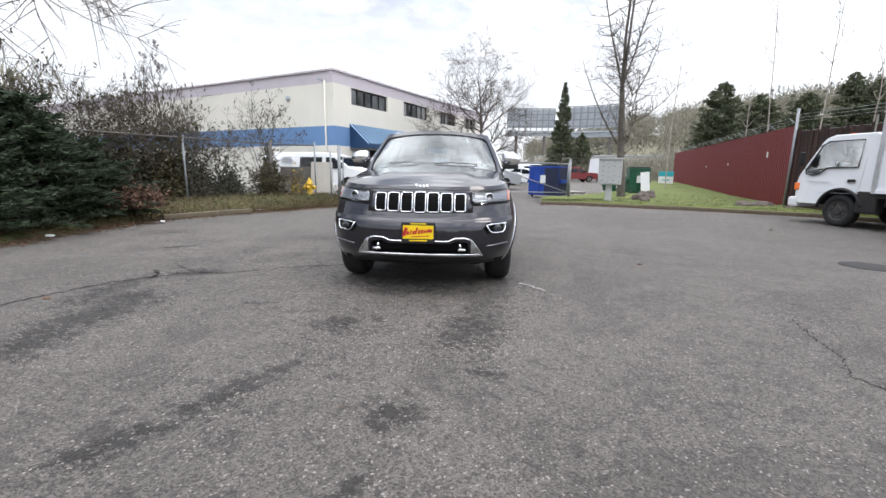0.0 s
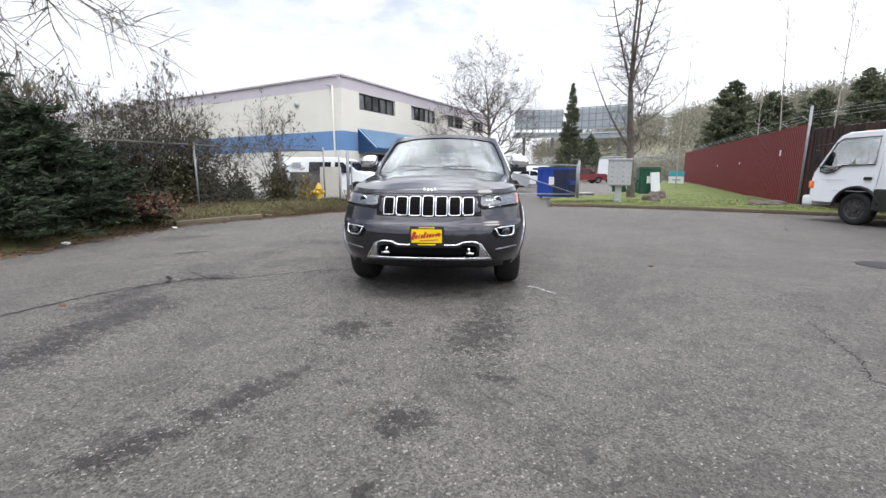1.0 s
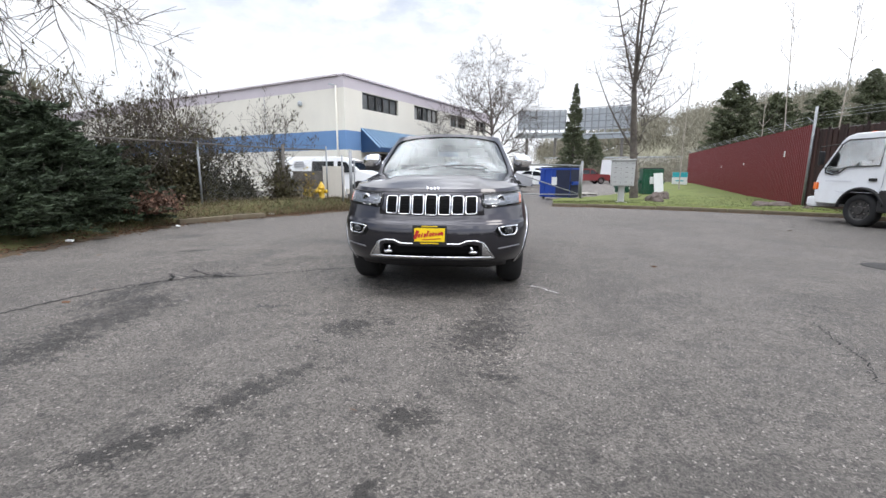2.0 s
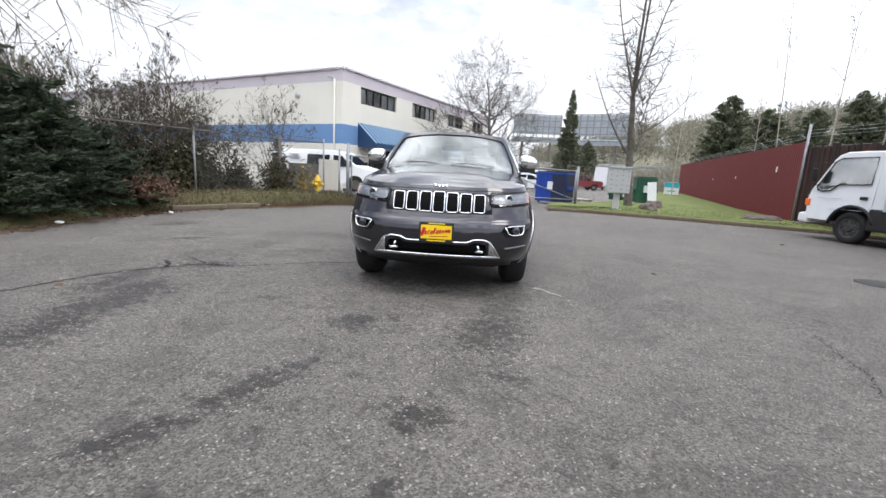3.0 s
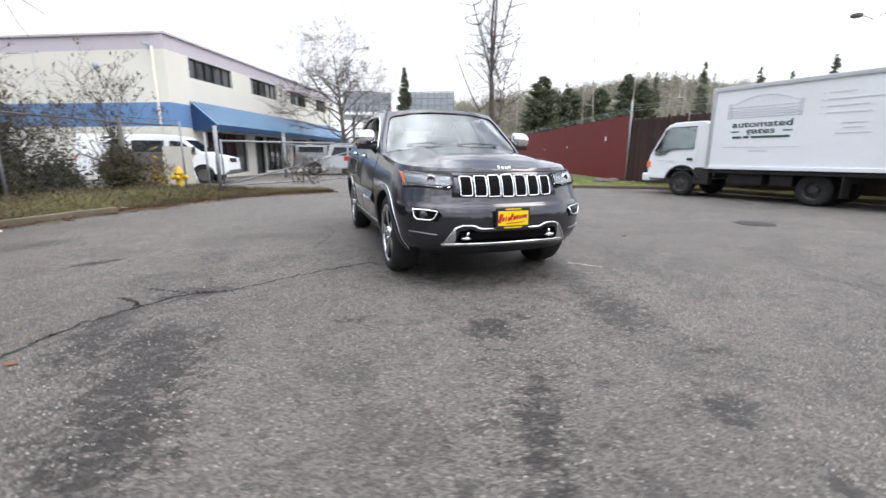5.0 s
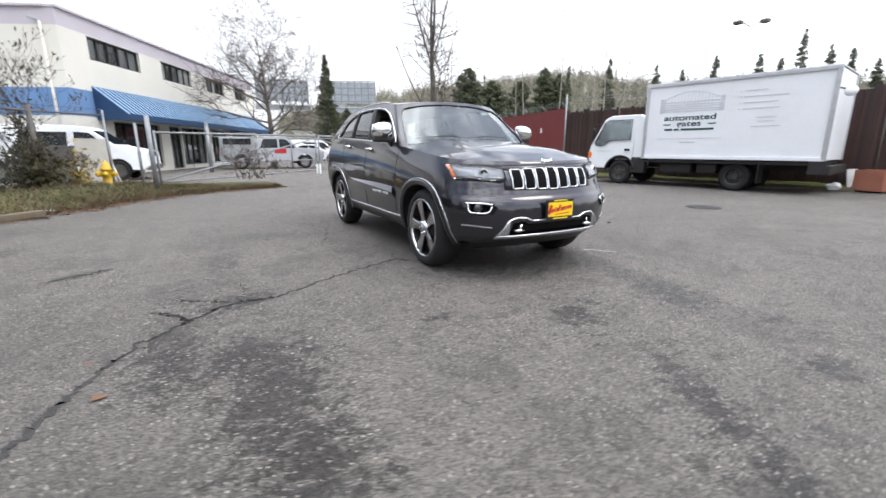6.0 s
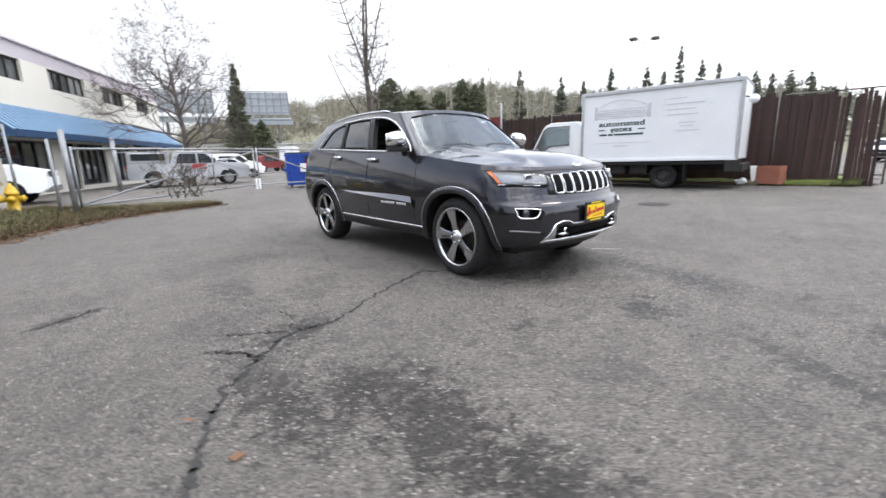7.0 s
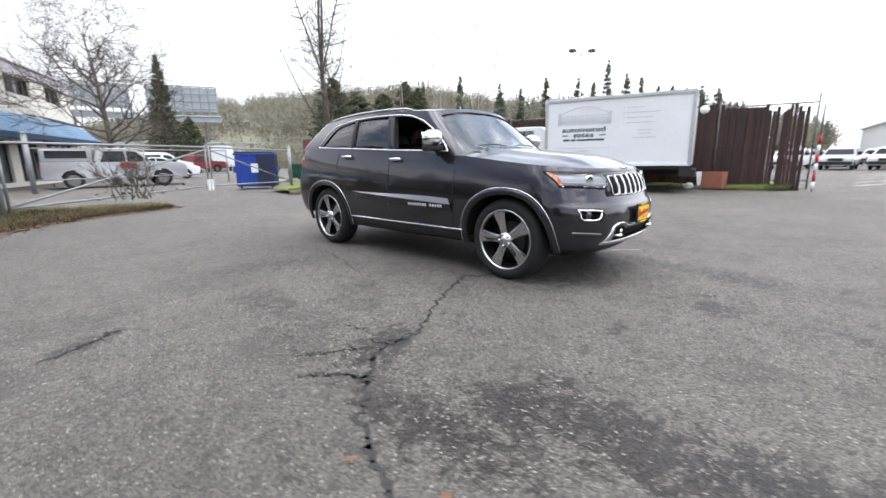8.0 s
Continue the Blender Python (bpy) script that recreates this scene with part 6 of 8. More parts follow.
    ring_b = [wb.verts.new((2.5, 0.3 + (y - 0.3) * 0.96, 1.65 + (z - 1.65) * 0.95)) for y, z in win]
    for j in range(len(win)):
        wb.faces.new((ring_a[j], ring_a[(j + 1) % len(win)], ring_b[(j + 1) % len(win)], ring_b[j]))
    wb.faces.new(ring_a[::-1]), wb.faces.new(ring_b)
    bmesh.ops.recalc_face_normals(wb, faces=wb.faces)
    opening = part("cutter", wb, [MAT_WHITE, MAT_BLACK])
    for o in (hollow, opening):
        for f in o.data.polygons:
            f.material_index = 1
        o.matrix_basis = T_POSE
    carve(cab, [cutter, hollow, opening])
    cab.data.shade_smooth()
    cab.data.set_sharp_from_angle(angle=radians(25))
    part("arch_trim", tube_bm([(-0.02, -0.02 - 0.52 * math.cos(a), 0.38 + 0.52 * math.sin(a)) for a in np.linspace(0.25, math.pi - 0.1, 18)], 0.035, 6), MAT_BLACK, cab)

    def cab_x(z):
        return 0.10 * max(0, (z - 1.25) / 0.94)

    # door window, with the raked front edge
    for sgn in (0, 1):
        bm = bmesh.new()
        vs = [bm.verts.new(((cab_x(z) - 0.012) if not sgn else 1.86 - cab_x(z) + 0.012, y, z)) for y, z in win]
        bm.faces.new(vs if sgn else vs[::-1])
        bmesh.ops.solidify(bm, geom=list(bm.faces), thickness=0.006)
        w = part("door_window", bm, MAT_CABGLASS, cab, "clear cab side window")
        part("window_seal", tube_bm([((cab_x(z) - 0.012) if not sgn else 1.86 - cab_x(z) + 0.012, y, z) for y, z in win], 0.018, 5, True), MAT_BLACK, w)
    bm = bmesh.new()
    vs = [bm.verts.new(p) for p in ((0.14, 1.085, 1.26), (1.72, 1.085, 1.26), (1.66, 0.735, 1.96), (0.20, 0.735, 1.96))]
    bm.faces.new(vs)
    bmesh.ops.solidify(bm, geom=list(bm.faces), thickness=0.02)
    part("windscreen", bm, MAT_DARKGLASS, cab)
    for pts in ([(-0.012, -0.42, 2.1), (-0.012, -0.42, 0.95)], [(-0.012, -0.42, 0.95), (-0.012, -0.35, 0.80), (-0.012, 0.55, 0.80), (-0.012, 0.95, 0.95)]):
        part("door_gap", tube_bm([(x + cab_x(z), y, z) for x, y, z in pts], 0.006, 4), MAT_GREYINK, cab)
    part("door_handle", box_bm((-0.015, -0.22, 1.10), (0.03, 0.17, 0.07), 0.015), MAT_BLACK, cab)
    part("side_stripe", box_bm((-0.016, 0.62, 1.06), (0.006, 0.72, 0.016)), MAT_GREYINK, cab)
    part("front_bumper", box_bm((0.93, 1.17, 0.53), (1.92, 0.28, 0.26), 0.06), MAT_WHITE, t, "white front bumper")
    part("bumper_gap", box_bm((0.93, 1.05, 0.69), (1.80, 0.16, 0.05), 0.02), MAT_BLACK, t)
    ind = part("indicator", box_bm((0.02, 1.10, 0.93), (0.12, 0.14, 0.19), 0.03), MAT_AMBER, cab, "orange front indicator")
    part("headlight", box_bm((0.30, 1.11, 0.90), (0.34, 0.05, 0.18), 0.03), MAT_LAMPWHITE, cab)
    part("headlight", box_bm((1.56, 1.11, 0.90), (0.34, 0.05, 0.18), 0.03), MAT_LAMPWHITE, cab)
    part("roof_marker", box_bm((0.45, 0.30, 2.215), (0.10, 0.06, 0.04), 0.012), MAT_AMBER, cab)
    for s, x in ((-1, -0.02), (1, 1.88)):
        mir = part("mirror", box_bm((x + s * 0.16, 0.92, 1.62), (0.15, 0.05, 0.34), 0.02), MAT_BLACK, cab, "black door mirror")
        part("mirror_arm", tube_bm([(x + s * -0.03, 0.86, 1.36), (x + s * 0.13, 1.0, 1.42), (x + s * 0.15, 0.98, 1.9), (x + s * -0.10, 0.62, 1.96)], 0.012, 6), MAT_BLACK, mir)
    part("steering_wheel", tube_bm([(0.5 + 0.2 * math.cos(a), 0.45 + 0.1 * math.sin(a), 1.38 + 0.17 * math.sin(a)) for a in np.linspace(0, 2 * math.pi, 18, endpoint=False)], 0.014, 5, True), MAT_BLACK, cab)
    for x in (0.42, 1.40):
        st = part("seat", box_bm((x, -0.18, 1.22), (0.44, 0.14, 0.72), 0.05), MAT_SEAT, cab)
        part("headrest", box_bm((x, -0.22, 1.70), (0.26, 0.09, 0.16), 0.04), MAT_SEAT, st)
    part("yellow_label", box_bm((0.02, -0.755, 1.62), (0.12, 0.02, 0.14), 0.005), MAT_YELLOW, t, "yellow warning label")
    part("air_intake", box_bm((0.30, -0.80, 1.35), (0.25, 0.12, 1.0), 0.03), MAT_WHITE, t)
    part("step", box_bm((0.08, -0.62, 0.62), (0.24, 0.45, 0.5), 0.04), MAT_CHASSIS, t)
    for y, dual in ((0.0, False), (-3.335, True)):
        truck_wheel(t, y, False, dual), truck_wheel(t, y, True, dual)
        part("axle", tube_bm([(0.1, y, 0.385), (1.76, y, 0.385)], 0.06, 8), MAT_CHASSIS, t)


build_truck()

# ---------------------------------------------------------------- trees and shrubs


def bare_tree(name, x, y, z, height, label, seed, spread=0.55, limbs=9, r=0.16, first=0.22, lift=0.2, bark=None, lean=(0, 0), depth=4, split=(3, 6), kink=0.13, limb_r=1.0, wander=0.045):
    """A leafless tree: a tapering leader with limbs, branchlets and twigs."""
    rng = np.random.default_rng(seed)
    t = thing(name, label, "tree", pose(x, y, z))
    trunk, twigs = Sticks(7), Sticks(3)
    p, d = np.zeros(3), np.array([lean[0], lean[1], 1.0])
    steps, marks = 14, []
    for i in range(steps):
        d = d + rng.normal(size=3) * wander
        d[2] = abs(d[2])
        d /= np.linalg.norm(d)
        q = p + d * height / steps
        ra, rb = r * (1 - i / steps) ** 0.85 + 0.006, r * (1 - (i + 1) / steps) ** 0.85 + 0.006
        if i == 0:
            ra *= 1.35
        trunk.add(p, q, ra, rb)
        marks.append((q, d.copy(), rb, (i + 1) / steps))
        p = q
    for k in range(limbs):
        f = first + (0.95 - first) * (k + 0.5) / limbs
        q, dd, rr, _ = marks[min(steps - 1, int(f * steps))]
        a = k * 2.4 + rng.uniform(-0.4, 0.4)
        out = np.array([math.cos(a), math.sin(a), 0.35 + 0.5 * f + lift])
        out /= np.linalg.norm(out)
        length = height * spread * (1.05 - 0.72 * f) * rng.uniform(0.75, 1.1)
        branch(trunk, twigs, q, out, length, min(rr * 0.6, limb_r), 1, rng, lift, kink, split, depth)
    part("trunk", trunk.mesh("trunk"), bark or MAT_BARK, t, smooth=True)
    part("crown", twigs.mesh("crown"), MAT_TWIG, t, "bare twigs")
    return t


def needle_sprays(rng, n_branch, core_h, radius, height, per, size, droop, fullness=0.75):
    """Centres and directions of needle clumps for a juniper or fir."""
    cs, ds = [], []
    for _ in range(n_branch):
        h = core_h + (height - core_h) * rng.random() ** 0.95
        f = (h - core_h) / (height - core_h + 1e-6)
        reach = radius * (1 - f) ** fullness * rng.uniform(0.6, 1.12) + 0.08
        a = rng.uniform(0, 2 * math.pi)
        out = np.array([math.cos(a), math.sin(a), 0.0])
        k = max(4, int(per * reach))
        s = rng.uniform(0.15, 1.0, k) ** 0.7
        base = np.outer(s * reach, out)
        base[:, 2] = h + droop * reach * (s - 1.3 * s ** 2)
        side = np.array([-out[1], out[0], 0])
        fan = rng.normal(size=k) * 0.16 * reach * (1.15 - s)
        base += np.outer(fan, side)
        base[:, 2] += rng.normal(size=k) * 0.05
        dirs = out * 0.8 + rng.normal(size=(k, 3)) * 0.45 + np.array([0, 0, droop * 0.3])
        cs.append(base)
        ds.append(dirs)
    lead = np.linspace(core_h + 0.3 * (height - core_h), height, 16)
    cs.append(np.stack([rng.normal(size=16) * 0.03, rng.normal(size=16) * 0.03, lead], 1))
    ds.append(np.tile([0.0, 0.0, 1.0], (16, 1)) + rng.normal(size=(16, 3)) * 0.1)
    return np.concatenate(cs), np.concatenate(ds)


def spray_mesh(c, d, size, rng, thin=0.22):
    """Narrow pointed leaves at c along d."""
    k = len(c)
    d = d / (np.linalg.norm(d, axis=1)[:, None] + 1e-9)
    b = np.cross(d, rng.normal(size=(k, 3)))
    b /= np.linalg.norm(b, axis=1)[:, None] + 1e-9
    s = (size * rng.uniform(0.6, 1.5, k))[:, None]
    v = np.stack([c - d * s, c + b * s * thin, c + d * s, c - b * s * thin], 1).reshape(-1, 3)
    return quick_mesh(v, np.arange(4 * k).reshape(-1, 4))


def juniper(x, y, h, r, seed, label):
    rng = np.random.default_rng(seed)
    t = thing("juniper", label, "shrub", pose(x, y, 0.15), "junipers on the bank")
    st = Sticks(6)
    for _ in range(12):
        a = rng.uniform(0, 2 * math.pi)
        d = np.array([math.cos(a) * 0.7, math.sin(a) * 0.7, 0.9])
        branch(st, st, (0, 0, 0), d / np.linalg.norm(d), h * 0.36, 0.022, 2, rng, 0.1, 0.15, (2, 3), 3)
    part("trunk", st.mesh("trunk"), MAT_BARK, t)
    cs, ds, tip = [], [], []
    for _ in range(int(195 * r)):
        a = rng.uniform(0, 2 * math.pi)
        f = rng.random()
        h0 = h * 0.78 * f ** 1.1
        reach = r * (1 - 0.72 * f) * rng.uniform(0.5, 1.28)
        out = np.array([math.cos(a), math.sin(a), 0.0])
        rise = rng.uniform(0.15, 0.85)
        k = int(165 * reach) + 20
        q = rng.uniform(0.25, 1.0, k)
        width = 0.17 * reach * (1.05 - q) + 0.025
        side = np.array([-out[1], out[0], 0.0])
        p = np.outer(q * reach, out) + np.outer(rng.normal(size=k) * width, side)
        p[:, 2] = h0 + rise * reach * q - 0.22 * reach * q ** 2 + rng.normal(size=k) * width * 0.35
        p[:, 2] = np.maximum(p[:, 2], 0.0)
        d = np.outer(np.ones(k), out + np.array([0, 0, 0.25])) + np.outer(rng.normal(size=k) * 0.7, side) + rng.normal(size=(k, 3)) * 0.35
        cs.append(p), ds.append(d), tip.append(q)
    c, d, q = np.concatenate(cs), np.concatenate(ds), np.concatenate(tip)
    pale = (rng.random(len(c)) < 0.22 * q ** 3)
    part("foliage", spray_mesh(c[~pale], d[~pale], 0.055, rng, 0.22), MAT_NEEDLE, t, "dark green needle sprays")
    part("tip_foliage", spray_mesh(c[pale], d[pale], 0.04, rng, 0.16), MAT_NEEDLEPALE, t, "pale green tips")
    return t


for i, (x, y, h, r) in enumerate(((-8.9, -2.6, 3.9, 2.0), (-8.0, 1.6, 3.7, 1.7))):
    juniper(x, y, h, r, 1 + i, "tall dense dark green juniper beside the lot")
for i, (x, y, h, r) in enumerate(((-7.25, 2.3, 2.7, 1.3), (-7.35, 3.5, 1.85, 1.1), (-8.6, 3.5, 2.5, 1.4), (-6.95, 1.3, 1.3, 0.85))):
    juniper(x, y, h, r, 5 + i, "spreading juniper with paler feathery tips at the lot's edge")


def bramble(x, y, h, w, seed, label, leaves=900, leafmat=None, stems=9, leaf_top=0.6, heads=True):
    """A many-stemmed half-bare shrub with old leaves low down."""
    rng = np.random.default_rng(seed)
    t = thing("shrub", label, "shrub", pose(x, y, 0.28), "shrubs along the fence")
    st, tw, tips = Sticks(5), Sticks(3), []
    for i in range(stems):
        a = rng.uniform(0, 2 * math.pi)
        d = np.array([math.cos(a) * 0.30 * w / h * 1.6, math.sin(a) * 0.30 * w / h * 1.6, 1.0])
        p = (rng.normal() * w * 0.22, rng.normal() * w * 0.18, 0)
        branch(st, tw, p, d / np.linalg.norm(d), h * rng.uniform(0.55, 0.8), 0.016, 1, rng, 0.28, 0.17, (3, 6), 4, tips, 0.0020)
    tagged(part("stem_frame", st.mesh("stem_frame"), MAT_BARK, t), kind="stuff")
    part("crown", tw.mesh("crown"), MAT_TWIG, t)
    k = int(leaves * 5.0)
    c = np.stack([rng.normal(size=k) * w * 0.36, rng.normal(size=k) * w * 0.30, np.abs(rng.normal(size=k)) * h * 0.23 * leaf_top / 0.6 + 0.05], 1)
    part("foliage", quick_mesh(*scatter_quads(c, 0.050, rng)), leafmat or MAT_DARKLEAF, t, "dark old leaves")
    tips = np.array(tips)
    sel = tips[rng.random(len(tips)) < 0.22] if len(tips) else tips
    if len(sel) and heads:
        c2 = np.repeat(sel, 4, 0) + rng.normal(size=(len(sel) * 4, 3)) * 0.05
        tagged(part("dead_foliage", spray_mesh(c2, rng.normal(size=c2.shape) * 0.5 + np.array([0, 0, 0.8]), 0.045, rng, 0.3), MAT_BROWNLEAF, t, "russet dead leaves and seed heads"), kind="stuff")
    return t


for i, (x, y, h, w, n) in enumerate(((-10.3, 3.6, 3.3, 1.5, 900), (-9.4, 4.6, 3.5, 1.5, 1300), (-8.7, 5.6, 3.3, 1.3, 1500), (-8.2, 6.5, 3.2, 1.3, 1500), (-7.7, 7.1, 2.7, 1.0, 1300),
                                     (-7.0, 8.0, 1.9, 0.6, 500), (-6.05, 8.75, 3.3, 0.4, 420), (-9.6, 7.0, 3.4, 1.4, 500))):
    bramble(x, y, h * 0.76, w, 20 + i, "overgrown half-bare shrub with russet seed heads by the fence", n, MAT_DARKLEAF if i % 3 else MAT_BROWNLEAF, 12 if w > 0.6 else 5, 0.72)
bramble(-5.85, 8.35, 0.75, 0.7, 40, "low dry shrub with brown and yellow leaves", 260, MAT_BROWNLEAF, 10, 1.2)
bramble(-5.35, 9.1, 0.7, 0.4, 41, "small shrub with yellow autumn leaves", 50, MAT_YELLOWLEAF, 7, 1.4, False)
bramble(-6.80, 3.85, 0.36, 0.7, 42, "low rust-brown dead shrub at the verge", 900, MAT_RUSTBUSH, 10, 1.2, False)
bramble(-1.6, 10.45, 0.85, 1.3, 44, "scrubby leafless bush in front of the gate", 20, MAT_BROWNLEAF, 11, 0.8, False)

bare_tree("bare_tree", 1.18, 26.24, 0, 7.7, "leafless spreading tree in the car park", 5, 0.56, 26, 0.19, 0.18, 0.06, split=(4, 7), depth=4, limb_r=0.06, wander=0.03)


def alder(x, y, z):
    """A leafless alder: a short trunk that forks into three upright leaders, with long limbs that sweep out and up."""
    rng = np.random.default_rng(8)
    t = thing("bare_tree", "tall leafless alder with upright leaders and sweeping limbs on the lawn", "tree", pose(x, y, z, 0, 0, -18))
    trunk, twigs = Sticks(8), Sticks(4)

    def sweep(p, d, length, r0, r1, turn_up, shoots, steps=16):
        p, d = np.array(p, float), np.array(d, float)
        d /= np.linalg.norm(d)
        for i in range(steps):
            d = d + np.array([0, 0, turn_up / steps]) + rng.normal(size=3) * 0.035
            d /= np.linalg.norm(d)
            q = p + d * length / steps
            ra, rb = r0 + (r1 - r0) * i / steps, r0 + (r1 - r0) * (i + 1) / steps
            trunk.add(p, q, ra, rb)
            for _ in range(rng.poisson(shoots / steps)):
                away = rng.normal(size=3)
                away -= away.dot(d) * d
                away /= np.linalg.norm(away)
                nd = d * 0.3 + away * 0.9 + np.array([0, 0, 0.15])
                branch(trunk, twigs, p, nd / np.linalg.norm(nd), rng.uniform(0.35, 0.95) * (1.2 - 0.5 * i / steps), min(ra * 0.45, 0.013), 3, rng, 0.25, 0.10, (2, 4), 4, thin=0.0020)
            p = q
        return p

    top = sweep((0, 0, 0), (0.02, 0, 1), 4.6, 0.18, 0.10, 0, 12, 10)
    for d, length, r in (((0.09, 0.03, 1), 8.6, 0.06), ((-0.03, -0.05, 1), 8.9, 0.065), ((-0.16, 0.08, 1), 7.6, 0.042), ((0.2, -0.1, 1), 6.6, 0.036)):
        sweep(top, d, length, r, 0.012, 0.1, 64)
    for h, d, length, r, up in ((1.9, (-1, 0.1, 0.75), 6.4, 0.085, 1.6), (3.9, (-1, 0.3, 0.55), 3.6, 0.04, 0.5), (4.5, (-0.8, -0.3, 0.9), 4.4, 0.045, 1.0), (3.1, (1, -0.2, 0.35), 3.4, 0.045, 0.5),
                                (4.3, (0.9, 0.3, 0.8), 4.2, 0.045, 1.0), (2.6, (0.3, 1, 0.5), 3.0, 0.04, 0.8), (3.5, (0.2, -1, 0.5), 3.0, 0.04, 0.8), (2.4, (-0.7, -0.6, 0.5), 2.6, 0.035, 0.7)):
        sweep((0.02 * h, 0, h), (d[0] * 0.8, d[1] * 0.8, d[2] + 0.1), length * 0.72, r * 0.62, 0.006, up * 0.8, 26)
    part("trunk", trunk.mesh("trunk"), MAT_BARK, t, smooth=True)
    part("crown", twigs.mesh("crown"), MAT_TWIG, t, "bare twigs")


alder(7.1, 14.7, 0.12)
bare_tree("bare_tree", -11.0, 10.6, 0.25, 4.9, "slender leafless tree behind shrubs", 11, 0.22, 14, 0.05, 0.4, 0.5)
bare_tree("bare_tree", -11.6, 4.3, 0.25, 9.5, "large leafless tree with long drooping limbs", 14, 0.62, 22, 0.2, 0.40, -0.08, split=(4, 7), limb_r=0.05)
for i, (x, y, h) in enumerate(((13.6, 17.2, 5.2), (16.0, 19.5, 10.5), (16.6, 16.8, 9.5), (16.9, 14.6, 6.5), (19.5, 16.0, 10.0), (22.5, 17.5, 9.0), (13.0, 24.0, 9.0))):
    bare_tree("birch_sapling", x, y, 0.1, h, "thin pale leafless sapling behind the fence", 50 + i, 0.16, 7, 0.034, 0.55, 0.5, MAT_BIRCH, depth=3, split=(2, 4), kink=0.08, limb_r=0.015, wander=0.015)


def conifer(x, y, h, r, seed, z=0.0, label="dark green fir tree", name="fir_tree", n=150, size=0.26, base=0.12, per=34, group="", fullness=0.75, mat=None):
    rng = np.random.default_rng(seed)
    t = thing(name, label, "tree", pose(x, y, z), group)
    st = Sticks(6)
    st.add((0, 0, 0), (0, 0, h * 0.97), 0.03 * h ** 0.8, 0.02)
    part("trunk", st.mesh("trunk"), MAT_BARK, t)
    c, d = needle_sprays(rng, n, h * base, r, h, per, size, -0.35, fullness)
    part("crown", spray_mesh(c, d, size, rng), mat or MAT_CONIFER, t)
    return t


conifer(13.88, 62.26, 14.3, 2.5, 3, 0, "slender dark spruce beyond the car park", "spruce", 420, 0.22, 0.05, 40, fullness=0.95)
for i, (x, y, h, r) in enumerate(((24.6, 40.5, 10.0, 3.2), (30.4, 43.7, 9.4, 3.4), (36.2, 45.6, 10.0, 3.2), (41.8, 47.0, 12.3, 3.0), (43.9, 46.4, 11.6, 2.8))):
    conifer(x, y, h, r, 4 + i, 0, n=420, per=30, size=0.2, base=0.05, fullness=0.5, group="firs behind the fence")
for i, (x, y, h) in enumerate(((58.4, 59.5, 16.0), (63.3, 54.2, 16.6), (68.1, 48.2, 15.0), (70.4, 44.9, 14.1), (72.9, 40.9, 15.9), (75.6, 35.6, 15.4), (77.1, 33.3, 14.6), (77.7, 31.0, 18.2),
                               (79.1, 28.0, 15.7), (79.9, 25.7, 14.8), (80.8, 23.0, 13.1), (81.4, 20.8, 13.0), (82.0, 18.7, 12.3), (82.6, 16.5, 12.6), (82.9, 14.1, 12.0), (84.0, 11.5, 9.5))):
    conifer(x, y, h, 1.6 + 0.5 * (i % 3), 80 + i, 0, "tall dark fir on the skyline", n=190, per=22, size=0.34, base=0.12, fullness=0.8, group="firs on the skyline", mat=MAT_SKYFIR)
conifer(17.0, 63.0, 7.0, 2.6, 9, 0, "small dark evergreen beyond the car park", n=220)

# ---------------------------------------------------------------- hillside and far woods
RIDGE = [(-10, 0.5), (4, 1.0), (12, 2.4), (20, 4.3), (27, 5.4), (31, 5.7), (38, 6.6), (44, 6.9), (50, 5.8), (58, 4.8), (66, 4.6), (73, 4.0), (79, 3.5), (83, 2.5), (89, 0.5), (110, 0.3)]


def hill_z(az, r):
    top = math.tan(radians(lerp_table(RIDGE, az))) * 210
    return top * smooth_step(75, 215, r) * (1 + 0.10 * noise.noise((az * 0.12, r * 0.02, 0))) - 0.4 * smooth_step(85, 70, r)


def hill_point(u, v):
    az, r = -10 + 120 * u, 70 + 210 * v
    return Vector((r * math.sin(radians(az)), r * math.cos(radians(az)), hill_z(az, r)))


tagged(part("hillside", grid_bm(hill_point, 90, 26), MAT_HAZEHILL, smooth=True), "wooded winter hillside in the distance", "hill", kind="structure")


